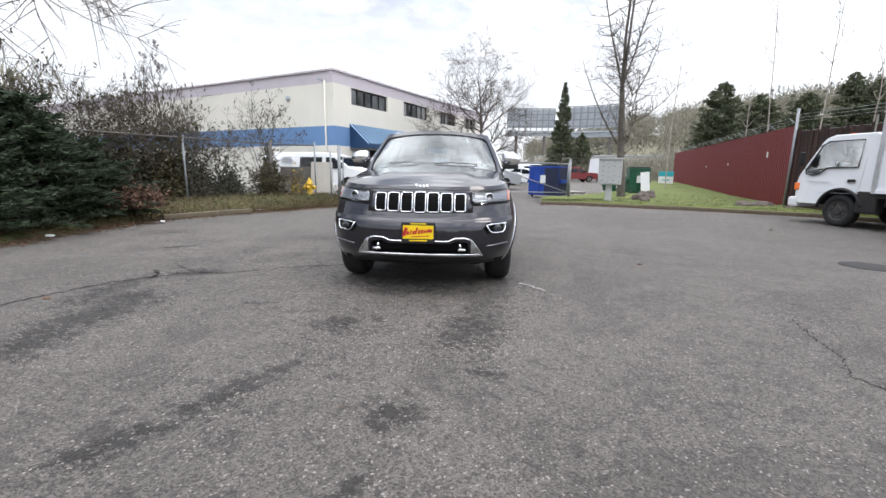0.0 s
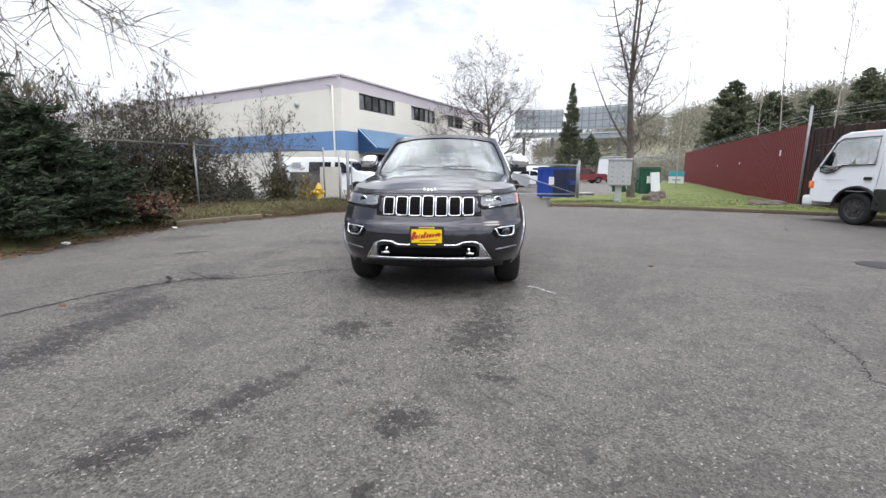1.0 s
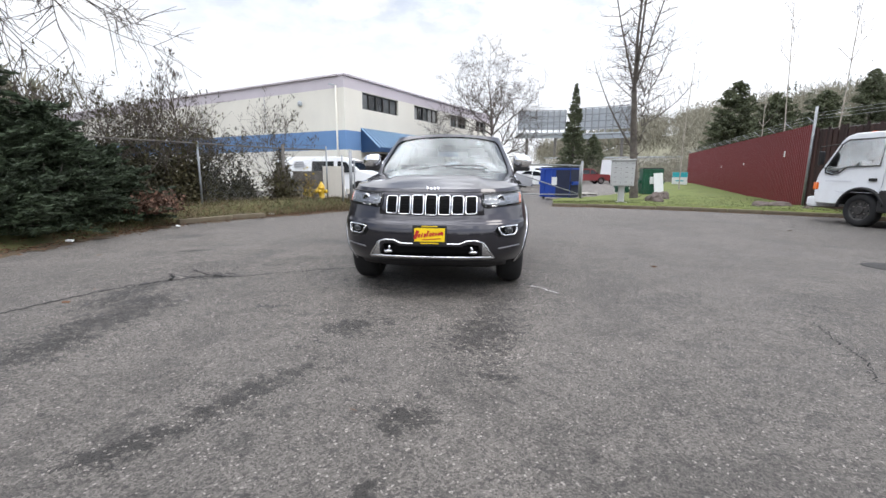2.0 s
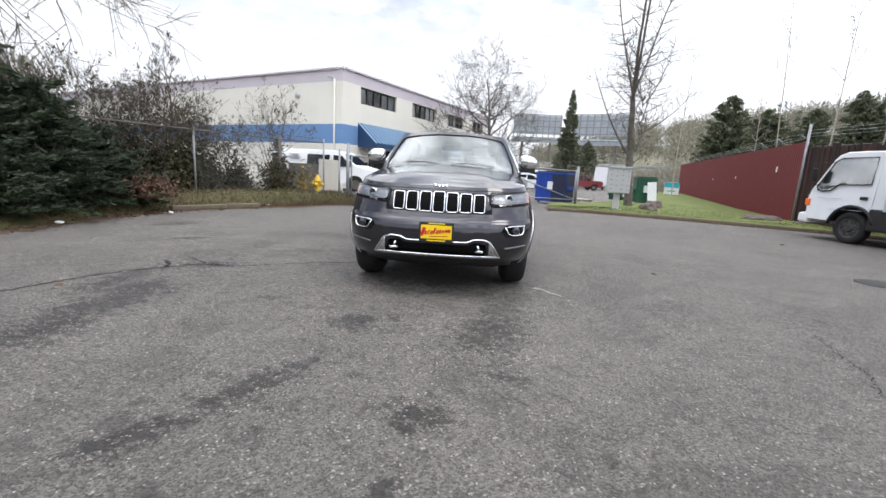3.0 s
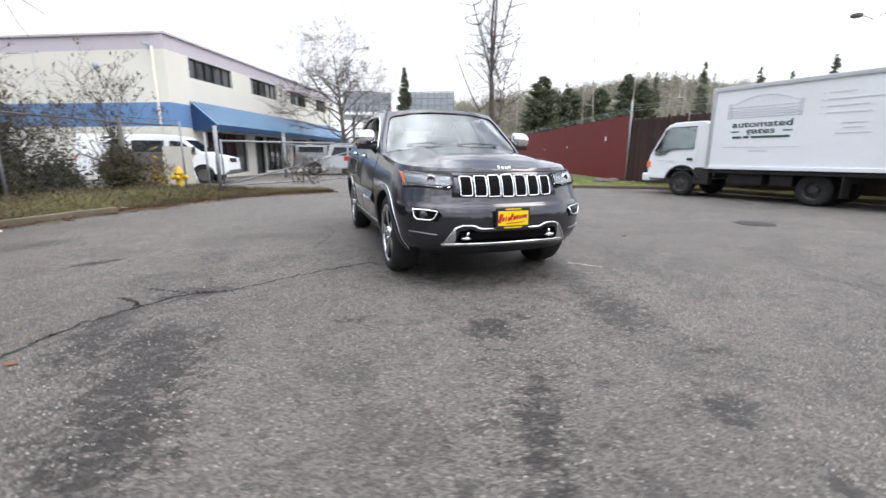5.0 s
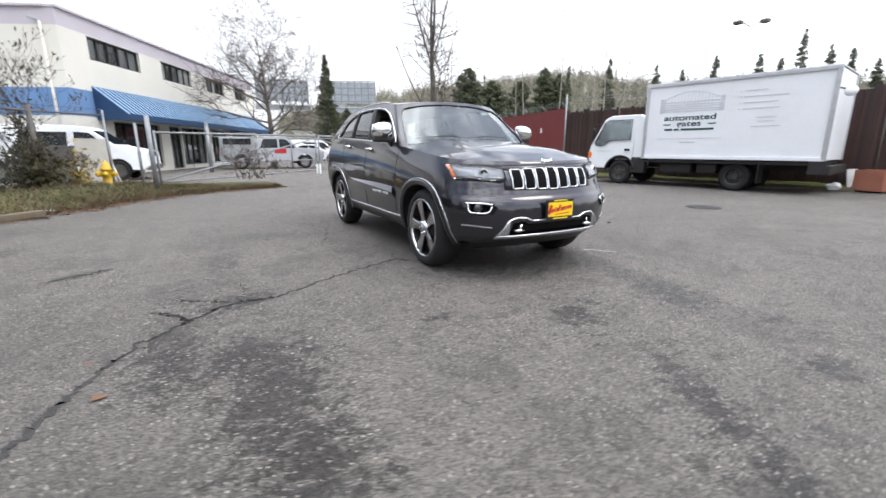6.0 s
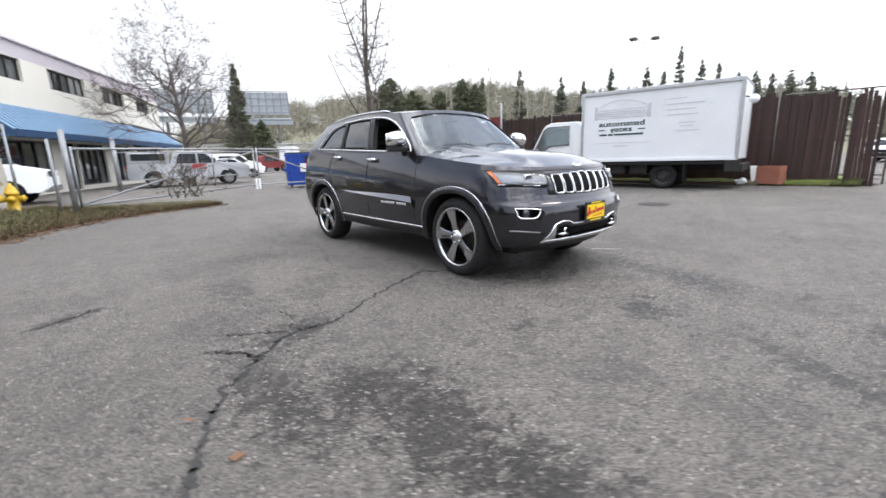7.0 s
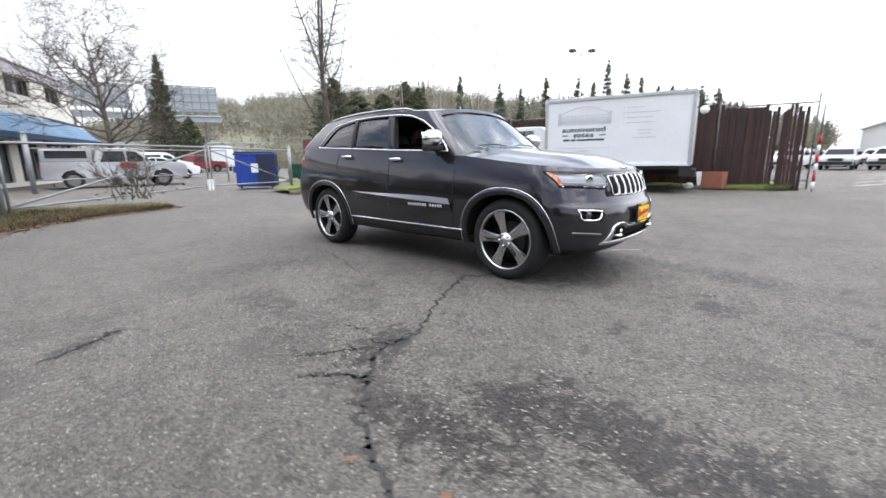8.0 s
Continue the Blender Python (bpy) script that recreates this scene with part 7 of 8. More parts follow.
def far_woods():
    rng = np.random.default_rng(33)
    cv, cd, bv = [], [], []
    for _ in range(900):
        az, r = rng.uniform(8, 90), rng.uniform(100, 235)
        evergreen = rng.random() < (0.10 if az < 33 else 0.24 if az < 58 else 0.5)
        p = np.array(hill_point((az + 10) / 120, (r - 70) / 210))
        if az < 24 and r < 120:
            continue
        # the wood keeps one even skyline, with a few trees above it
        room = r * math.tan(radians(lerp_table(RIDGE, az) + rng.uniform(2.2, 3.7))) - p[2]
        if room < 4.0:
            continue
        if evergreen:
            h = min(rng.uniform(9, 19), room)
            c, d = needle_sprays(rng, 52, h * 0.10, h * 0.15, h, 20, 0.5, -0.3)
            cv.append(c + p), cd.append(d)
        else:
            h = min(rng.uniform(7, 13), room)
            k = 420
            c = rng.normal(size=(k, 3)) * np.array([h * 0.17, h * 0.17, h * 0.2]) + np.array([0, 0, h * 0.62])
            bv.append(np.concatenate([c + p], 0))
    tagged(part("far_conifers", spray_mesh(np.concatenate(cv), np.concatenate(cd), 0.27, rng, 0.3), MAT_HAZEFIR), "distant evergreen wood on the hillside", "trees", kind="stuff")
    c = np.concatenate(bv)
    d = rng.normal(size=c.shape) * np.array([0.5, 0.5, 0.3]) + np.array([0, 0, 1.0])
    tagged(part("far_bare_trees", spray_mesh(c, d, 0.55, rng, 0.11), MAT_HAZETWIG), "distant leafless grey-brown wood on the hillside", "trees", kind="stuff")
    # scrub belt beyond the car park
    c = []
    for _ in range(150):
        az, r = rng.uniform(-6, 34), rng.uniform(62, 92)
        h = rng.uniform(2.0, 5.5)
        k = 330
        q = rng.normal(size=(k, 3)) * np.array([1.4, 1.4, h * 0.22]) + np.array([r * math.sin(radians(az)), r * math.cos(radians(az)), h * 0.5])
        q[:, 2] = np.abs(q[:, 2])
        c.append(q)
    c = np.concatenate(c)
    d = rng.normal(size=c.shape) * 0.7 + np.array([0, 0, 0.8])
    tagged(part("scrub", spray_mesh(c, d, 0.40, rng, 0.06), MAT_HAZETWIG), "brown leafless scrub beyond the car park", "shrub", kind="stuff")


far_woods()


def woods_behind():
    """An unseen wooded rise round the rest of the horizon, added for reflections."""
    rng = np.random.default_rng(77)

    def rise(u, v):
        az, r = radians(112 + 205 * u), 48 + 60 * v
        return Vector((r * math.sin(az), r * math.cos(az), -0.2 + 7.0 * smooth_step(0, 1, v) * smooth_step(0, 0.06, u) * smooth_step(1, 0.94, u)))
    tagged(part("hillside", grid_bm(rise, 60, 10), MAT_HAZEHILL, smooth=True), "wooded rise round the lot", "hill", kind="structure")
    fir, bare, dirs = [], [], []
    for _ in range(230):
        p = np.array(rise(rng.uniform(0.02, 0.98), rng.uniform(0.05, 0.6)))
        h = rng.uniform(7, 14)
        if rng.random() < 0.5:
            c, d = needle_sprays(rng, 30, h * 0.08, h * 0.2, h, 10, 0.7, -0.3)
            fir.append(c + p), dirs.append(d)
        else:
            bare.append(rng.normal(size=(260, 3)) * np.array([h * 0.18, h * 0.18, h * 0.2]) + np.array([0, 0, h * 0.6]) + p)
    tagged(part("far_conifers", spray_mesh(np.concatenate(fir), np.concatenate(dirs), 0.7, rng, 0.3), MAT_HAZEFIR), "evergreen wood round the lot", "trees", kind="stuff")
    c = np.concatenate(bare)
    tagged(part("far_bare_trees", spray_mesh(c, rng.normal(size=c.shape) * 0.5 + np.array([0, 0, 1.0]), 0.9, rng, 0.08), MAT_HAZETWIG), "leafless wood round the lot", "trees", kind="stuff")


woods_behind()


# ---------------------------------------------------------------- far structures
def billboard(az, width, dist, z0, z1, turn, seed):
    x, y = dist * math.sin(radians(az)), dist * math.cos(radians(az))
    b = thing("billboard", "back of a large grey billboard on a steel frame", "billboard", pose(x, y, 0, 0, 0, turn), "billboards by the highway")
    h = z1 - z0
    part("panel", box_bm((0, 0.4, (z0 + z1) / 2 + h * 0.08), (width, 0.25, h * 0.8), 0.02), MAT_STEELGREY, b)
    n = 8
    for i in range(n + 1):
        xx = -width / 2 + width * i / n
        part("upright", box_bm((xx, -0.05, (z0 + z1) / 2), (0.24, 0.35, h), 0.02), MAT_GALV, b)
    for k in range(5):
        part("stringer", box_bm((0, -0.2, z0 + h * k / 4), (width, 0.16, 0.2), 0.02), MAT_GALV, b)
    part("catwalk", box_bm((0, -0.7, z0 + 0.1), (width + 1, 1.2, 0.25), 0.02), MAT_STEELGREY, b)
    part("beam", box_bm((0, 0, z0 - 0.6), (width + 1, 0.6, 0.9), 0.02), MAT_STEELGREY, b)
    for xx in (-width * 0.3, width * 0.3):
        part("column", tube_bm([(xx, 0.2, 0), (xx, 0.2, z0)], 0.35, 12), MAT_OLDPIPE, b)


billboard(7.9, 11.5, 108, 11.0, 16.6, -4, 1)
billboard(15.9, 12.5, 104, 10.4, 16.4, -24, 2)


def street_lamp():
    t = thing("street_lamp", "tall twin-headed lamp post behind the trees", "lamp", pose(34.0, 15.7, 0))
    part("pole", tube_bm([(0, 0, 0), (0, 0, 10.0)], [0.09, 0.05], 10), MAT_ALU, t)
    for s in (-1, 1):
        part("arm", tube_bm([(0, 0, 9.9), (s * 0.35, -s * 0.35, 10.2)], 0.04, 6), MAT_GALV, t)
        part("lamp_head", box_bm((s * 0.62, -s * 0.62, 10.25), (0.55, 0.55, 0.25), 0.08), MAT_OLDPIPE, t)


street_lamp()
# white depot beyond the far lot
depot = thing("depot", "long white low building beyond the far lot", "building", pose(88, -17.5, 0, 0, 0, 5))
part("wall", box_bm((0, 0, 2.6), (40, 22, 5.2), 0.05), MAT_BOXWHITE, depot)
part("roof", box_bm((0, 0, 5.3), (40.6, 22.6, 0.3), 0.05), MAT_STEELGREY, depot)
for i in range(6):
    part("roller_door", box_bm((-20.05, -9 + 3.4 * i, 1.6), (0.12, 2.4, 3.2), 0.02), MAT_STEELGREY, depot)
depot2 = thing("low_depot", "pale low building with a flat roof beyond the scrub", "building", pose(28, 92, 0, 0, 0, -20))
part("wall", box_bm((0, 0, 2.2), (26, 10, 4.4), 0.05), MAT_CREAM, depot2)
part("roof", box_bm((0, 0, 4.55), (26.6, 10.6, 0.3), 0.05), MAT_STEELGREY, depot2)


# ---------------------------------------------------------------- parked vehicles
def vehicle(name, label, x, y, turn, paint, length, prof, glass, width=1.85, wheels=(0.9, -1.0), r=0.34, group="vehicles beyond the gate", extras=None):
    """A parked vehicle: lofted body from a side profile, window bands, wheels, lamps, bumpers. Local +x is ahead."""
    t = thing(name, label, "vehicle", pose(x, y, 0, 0, 0, turn), group)
    bm = bmesh.new()
    rings = []
    hw = width / 2
    zs = [p[1] for p in prof]
    top = max(zs)
    belt = top * 0.56
    for f, inset in ((-1, 0.06), (-0.97, 0.0), (-0.6, 0), (0, -0.01), (0.6, 0), (0.97, 0.0), (1, 0.06)):
        ring = []
        for px, pz in prof:
            tumble = 0.16 * max(0, (pz - belt) / (top - belt))
            s = 1 - inset * 0.35
            ring.append(bm.verts.new((px * s, f * (hw - tumble), (pz - 0.8) * s + 0.8)))
        rings.append(ring)
    k = len(prof)
    for a, b in zip(rings, rings[1:]):
        for j in range(k):
            bm.faces.new((a[j], a[(j + 1) % k], b[(j + 1) % k], b[j]))
    bm.faces.new(rings[0][::-1]), bm.faces.new(rings[-1])
    bmesh.ops.recalc_face_normals(bm, faces=bm.faces)
    body = part("body", bm, [paint, MAT_BLACK], t, smooth=28)
    cutters = []
    for wx in wheels:
        cb = bmesh.new()
        bmesh.ops.create_cone(cb, cap_ends=True, segments=24, radius1=r * 1.18, radius2=r * 1.18, depth=width + 1, matrix=Matrix.Translation((wx, 0, r)) @ Matrix.Rotation(math.pi / 2, 4, "X"))
        for f in cb.faces:
            f.material_index = 1
        c = part("cutter", cb, [paint, MAT_BLACK])
        c.matrix_basis = t.matrix_basis
        cutters.append(c)
    carve(body, cutters)
    body.data.shade_smooth()
    body.data.set_sharp_from_angle(angle=radians(28))

    def side_y(z):
        return hw - 0.16 * max(0, (z - belt) / (top - belt))

    for s in (-1, 1):
        for pts in glass:
            bm = bmesh.new()
            vs = [bm.verts.new((px, s * (side_y(pz) + 0.006), pz)) for px, pz in pts]
            bm.faces.new(vs if s < 0 else vs[::-1])
            bmesh.ops.solidify(bm, geom=list(bm.faces), thickness=0.02)
            part("side_window", bm, MAT_DARKGLASS, t)
        for wx in wheels:
            w = part("wheel", lathe_bm([(r * 0.6, -0.2), (r, -0.17), (r, -0.04), (r * 0.93, 0.0), (r * 0.66, 0.0), (r * 0.64, -0.06)], "y", 24, None, False), MAT_TYRE, t)
            w.matrix_basis = Matrix.Translation((wx, s * (hw - 0.02), r)) @ (Matrix.Rotation(math.pi, 4, "Z") if s < 0 else Matrix())
            part("rim", lathe_bm([(r * 0.65, -0.015), (r * 0.5, -0.05), (r * 0.2, -0.03), (0, -0.02)], "y", 18), MAT_RIM, w)
        front = max(p[0] for p in prof)
        zf = [p[1] for p in prof if abs(p[0] - front) < 0.12]
        zl = min(max(zf), 1.05)
        part("headlight", box_bm((front - 0.05, s * (hw - 0.26), zl - 0.08), (0.10, 0.34, 0.17), 0.03), MAT_LAMPWHITE, t)
        rear = min(p[0] for p in prof)
        part("tail_light", box_bm((rear + 0.04, s * (hw - 0.12), 0.98), (0.08, 0.14, 0.3), 0.02), MAT_REDLENS, t)
    part("grille", box_bm((front - 0.02, 0, zl - 0.08), (0.06, width * 0.42, 0.2), 0.02), MAT_BLACK, t)
    part("bumper", box_bm((front - 0.03, 0, 0.48), (0.2, width * 0.96, 0.2), 0.05), MAT_BLACK if extras != "chrome" else MAT_SATIN, t)
    # windscreen on the steepest stretch of the profile's front
    best = None
    for (xa, za), (xb, zb) in zip(prof, prof[1:]):
        if zb > za + 0.3 and xb < xa and za > 0.8 and best is None:
            best = (xa, za, xb, zb)
    if best:
        xa, za, xb, zb = best
        nx, nz = (zb - za), (xa - xb)
        ln = math.hypot(nx, nz)
        ox, oz = 0.012 * nx / ln, 0.012 * nz / ln
        fr = lambda q: (xa + (xb - xa) * q + ox, za + (zb - za) * q + oz)
        (x1, z1), (x2, z2) = fr(0.06), fr(0.92)
        bm = bmesh.new()
        bm.faces.new([bm.verts.new(p) for p in ((x1, -side_y(z1) + 0.08, z1), (x1, side_y(z1) - 0.08, z1), (x2, side_y(z2) - 0.1, z2), (x2, -side_y(z2) + 0.1, z2))])
        bmesh.ops.solidify(bm, geom=list(bm.faces), thickness=0.01)
        part("windscreen", bm, MAT_DARKGLASS, t)
    for s in (-1, 1):
        if best:
            part("mirror", box_bm((best[0] - 0.25, s * (hw + 0.12), best[1] + 0.12), (0.1, 0.2, 0.22), 0.04), MAT_BLACK, t)
    return t


VAN = [(2.55, 0.38), (2.72, 0.5), (2.72, 0.85), (2.62, 1.08), (1.75, 1.28), (1.02, 1.84), (0.82, 1.94), (0.4, 1.98), (-2.7, 1.98), (-2.85, 1.86), (-2.88, 0.6), (-2.8, 0.4)]
VAN_GLASS = [[(1.55, 1.22), (1.0, 1.72), (0.55, 1.75), (0.55, 1.18)], [(0.35, 1.18), (0.35, 1.75), (-0.85, 1.75), (-0.85, 1.18)]]
van = vehicle("cargo_van", "white cargo van parked behind the fence", -7.2, 17.3, -7, MAT_WHITE, 5.7, VAN, VAN_GLASS, 2.0, (1.75, -1.75), 0.37, extras="chrome")
for i, (wd, z) in enumerate(((0.5, 1.72), (0.65, 1.6), (0.55, 1.5))):
    part("lettering_bar", box_bm((-1.55, -0.93, z), (wd, 0.13 - 0.06 * (z < 1.55), 0.05)), MAT_GREYINK, van)
PICKUP = [(2.75, 0.42), (2.85, 0.6), (2.85, 1.02), (2.7, 1.15), (1.35, 1.22), (0.75, 1.78), (0.5, 1.84), (-0.55, 1.84), (-0.8, 1.74), (-0.95, 1.2), (-2.8, 1.2), (-2.85, 0.6), (-2.75, 0.42)]
PICKUP_GLASS = [[(1.2, 1.2), (0.72, 1.68), (0.35, 1.7), (0.35, 1.2)], [(0.25, 1.2), (0.25, 1.7), (-0.5, 1.7), (-0.7, 1.2)]]
pk = vehicle("pickup", "silver crew-cab pickup with a canopy and red door sign", 0.9, 24.3, -6, MAT_SILVERCAR, 5.7, PICKUP, PICKUP_GLASS, 1.95, (1.75, -1.75), 0.39, extras="chrome")
part("canopy", box_bm((-1.88, 0, 1.50), (1.84, 1.75, 0.62), 0.08), MAT_SILVERCAR, pk)
part("canopy_window", box_bm((-1.88, -0.88, 1.55), (1.45, 0.02, 0.34), 0.01), MAT_DARKGLASS, pk)
part("door_sign", box_bm((0.38, -0.985, 1.02), (0.66, 0.012, 0.27), 0.004), MAT_RED, pk, "red door sign")
SEDAN = [(2.2, 0.32), (2.3, 0.5), (2.25, 0.78), (2.05, 0.86), (1.0, 1.0), (0.25, 1.42), (-0.2, 1.5), (-0.9, 1.48), (-1.65, 1.12), (-2.2, 1.05), (-2.3, 0.7), (-2.2, 0.35)]
SEDAN_GLASS = [[(0.75, 1.02), (0.22, 1.36), (-0.25, 1.42), (-0.25, 1.02)], [(-0.33, 1.02), (-0.33, 1.42), (-0.9, 1.38), (-1.4, 1.08)]]
vehicle("cargo_van", "white cargo van parked in the distance", 6.8, 41, -8, MAT_WHITE, 5.7, VAN, VAN_GLASS, 2.0, (1.75, -1.75), 0.37)
vehicle("sedan", "white saloon car parked in the distance", 5.2, 33, -20, MAT_WHITE, 4.6, SEDAN, SEDAN_GLASS, 1.8, (1.4, -1.35), 0.32)
vehicle("pickup", "red pickup parked in the distance", 13.0, 50, 10, MAT_REDMETAL, 5.7, PICKUP, PICKUP_GLASS, 1.95, (1.75, -1.75), 0.39)
BOXT = [(2.7, 0.5), (2.8, 0.7), (2.75, 1.3), (2.3, 2.0), (1.6, 2.05), (1.5, 3.0), (-2.8, 3.0), (-2.8, 0.7), (-2.6, 0.5)]
vehicle("box_van", "white box van parked in the distance", 17.9, 55, 60, MAT_BOXWHITE, 5.6, BOXT, [[(2.45, 1.4), (2.15, 1.85), (1.8, 1.9), (1.8, 1.4)]], 2.0, (2.0, -1.7), 0.4)
for i in range(5):
    x = 16.6 + 2.7 * i
    ob = part("parking_line", ribbon([(x, -2.75 - 0.12 * i), (x + 1.9, -3.7 - 0.12 * i), (x + 3.8, -4.65 - 0.12 * i)], 0.12, 0.004, 6, 0.004, 60 + i, True), MAT_WORNWHITE)
    tagged(ob, "worn white parking line on the far lot", "marking", "parking lines", "structure")
rngc = random.Random(5)
for i in range(16):
    row, col = divmod(i, 4)
    paint = (MAT_SILVERCAR, MAT_WHITE, MAT_BLUEBIN, MAT_PAINT, MAT_WHITE, MAT_SILVERCAR)[rngc.randrange(6)]
    vehicle("parked_car", "car parked in rows in the far lot", 37 + 8.5 * row + 0.4 * col + rngc.uniform(-0.3, 0.3), 0.4 - 2.75 * col + rngc.uniform(-0.2, 0.2), 172 + rngc.uniform(-3, 3), paint, 4.6, SEDAN, SEDAN_GLASS, 1.8, (1.4, -1.35), 0.32, "cars in the far lot")

# ---------------------------------------------------------------- things round the gate
def hydrant():
    h = thing("fire_hydrant", "yellow fire hydrant on the grass verge", "hydrant", pose(-4.80, 8.93, 0.30))
    part("barrel", lathe_bm([(0.13, 0), (0.13, 0.03), (0.095, 0.04), (0.095, 0.36), (0.115, 0.37), (0.115, 0.41), (0.10, 0.42), (0.085, 0.49), (0.045, 0.54), (0.03, 0.545), (0.03, 0.59), (0, 0.595)], "z", 20), MAT_HYDRANT, h)
    for a in (-90, 0, 180):
        o = part("nozzle", lathe_bm([(0.055, 0.06), (0.055, 0.15), (0.068, 0.155), (0.068, 0.185), (0.025, 0.19), (0.025, 0.215), (0, 0.216)], "x", 14), MAT_HYDRANT, h)
        o.matrix_basis = pose(0, 0, 0.28, 0, 0, a)


hydrant()
ply = thing("plywood_board", "grey weathered plywood sheet leaning beside a parked van", "board", pose(-5.5, 12.2, 0.0, -6, 0, 30))
part("sheet", box_bm((0, 0, 0.73), (0.85, 0.02, 1.45), 0.004), MAT_PLY, ply)
part("prop", tube_bm([(0.55, 0.0, 0.0), (0.3, 0.03, 1.1)], 0.03, 6), MAT_SIGNWHITE, ply)
part("prop", tube_bm([(-0.3, 0.3, 0.0), (-0.3, 0.015, 1.2)], 0.02, 6), MAT_SIGNWHITE, ply)
cab2 = thing("utility_cabinet", "dark utility cabinet behind shrubs", "cabinet", pose(-6.6, 12.2, 0.0, 0, 0, 24))
part("case", box_bm((0, 0, 0.60), (1.15, 0.45, 1.2), 0.03), MAT_OLDPIPE, cab2)
part("case_lid", box_bm((0, 0, 1.22), (1.2, 0.49, 0.05), 0.015), MAT_OLDPIPE, cab2)
pole2 = thing("fence_post", "grey steel gate post beyond the driveway", "post", pose(-2.51, 21.1, 0))
part("pole", tube_bm([(0, 0, 0), (0, 0, 2.3)], 0.09, 12), MAT_GALV, pole2)
part("cap", lathe_bm([(0.11, 2.3), (0.11, 2.34), (0.0, 2.42)], "z", 12), MAT_GALV, pole2)
rail2 = thing("yard_fence", "pale pipe fence across the yard beyond the driveway", "fence", pose(-2.51, 21.1, 0))
yard = [(0, 0), (4.2, 1.5), (8.6, 3.0)]
for z in (0.5, 1.75):
    part("rail", tube_bm([(x, y, z) for x, y in yard], 0.028, 8), MAT_GALV, rail2)
for x, y in yard[1:]:
    part("fence_post", tube_bm([(x, y, 0), (x, y, 1.8)], 0.04, 8), MAT_GALV, rail2)


def dumpster(name, label, m, size, mat, mat2):
    w, d, h = size
    t = thing(name, label, "dumpster", m)
    part("tub", box_bm((0, 0, h / 2 + 0.06), (w, d, h), 0.03), mat, t)
    part("end_panel", box_bm((w / 2 + 0.012, 0, h / 2 + 0.06), (0.02, d - 0.02, h - 0.02), 0.005), mat2, t, "darker end panel")
    part("rim", box_bm((0, 0, h + 0.06), (w + 0.08, d + 0.08, 0.07), 0.02), mat, t)
    for i in range(2):
        part("rib", box_bm((-w * 0.36 + w * 0.24 * i, -d / 2 - 0.02, h / 2 + 0.06), (0.07, 0.05, h - 0.05), 0.01), mat, t)
    part("lid", box_bm((-w * 0.25, 0, h + 0.13), (w * 0.48, d, 0.05), 0.02), MAT_BLACK, t)
    part("lid", box_bm((w * 0.25, 0, h + 0.13), (w * 0.48, d, 0.05), 0.02), MAT_BLACK, t)
    for s in (-1, 1):
        part("lift_pocket", box_bm((s * (w / 2 + 0.06), 0, h * 0.55), (0.1, d * 0.8, 0.16), 0.01), mat, t)
        part("caster", lathe_bm([(0.0, -0.03), (0.07, -0.03), (0.07, 0.03), (0, 0.03)], "x", 12), MAT_BLACK, t).matrix_basis = pose(s * w * 0.4, -d * 0.35, 0.05)
    # thin sheet over the right part of the front, in the second colour
    part("front_panel", box_bm((w * 0.27, -d / 2 - 0.030, h / 2 + 0.06), (w * 0.44, 0.03, h - 0.1), 0.006), mat2, t, "dark front panel")
    part("label", box_bm((w * 0.0, -d / 2 - 0.05, h * 0.62), (0.26, 0.01, 0.36), 0.002), MAT_SIGNWHITE, t, "white notice sticker")
    return t


dumpster("dumpster", "blue steel dumpster with a white notice behind the gate", pose(4.05, 15.85, 0.06, 0, 0, -35), (1.5, 0.9, 1.3), MAT_BLUEBIN, MAT_DARKBIN)
dumpster("dumpster", "dark green steel dumpster beside a tree", pose(9.2, 18.6, 0.12, 0, 0, -10), (0.95, 1.0, 1.25), MAT_GREENBIN, MAT_GREENBIN)
dumpster("dumpster", "dark green steel dumpster beside a tree", pose(8.6, 20.4, 0.12, 0, 0, 10), (0.9, 0.9, 0.7), MAT_GREENBIN, MAT_GREENBIN)
brd = thing("white_board", "white board leaning on a green dumpster", "board", pose(9.35, 17.75, 0.16, -8, -6, -20))
part("sheet", box_bm((0, 0, 0.56), (0.42, 0.03, 1.12), 0.005), MAT_SIGNWHITE, brd)


def mailbox():
    t = thing("cluster_mailbox", "grey metal cluster mailbox on a pedestal at the kerb", "mailbox", pose(5.63, 11.74, 0.13, 0, 0, -14))
    part("pedestal", box_bm((0, 0, 0.32), (0.22, 0.20, 0.64), 0.02), MAT_GREYBOX, t)
    part("base_plate", box_bm((0, 0, 0.02), (0.4, 0.36, 0.05), 0.01), MAT_GREYBOX, t)
    part("cabinet", box_bm((0, 0, 1.10), (0.80, 0.45, 0.92), 0.02), MAT_GREYBOX, t)
    part("hood", box_bm((0, -0.02, 1.58), (0.85, 0.52, 0.06), 0.02), MAT_GREYBOX, t)
    for r in range(5):
        for c in range(2):
            z = 0.76 + 0.17 * r
            d = part("door", box_bm((-0.19 + 0.38 * c, -0.232, z), (0.355, 0.014, 0.15), 0.006), MAT_GREYBOX, t)
            part("lock", lathe_bm([(0, -0.012), (0.014, -0.01), (0.015, 0)], "y", 10), MAT_OLDPIPE, d).matrix_basis = pose(-0.07 + 0.38 * c, -0.241, z)
            part("label_bar", box_bm((-0.26 + 0.38 * c, -0.240, z + 0.03), (0.07, 0.004, 0.02)), MAT_OLDPIPE, d)


mailbox()


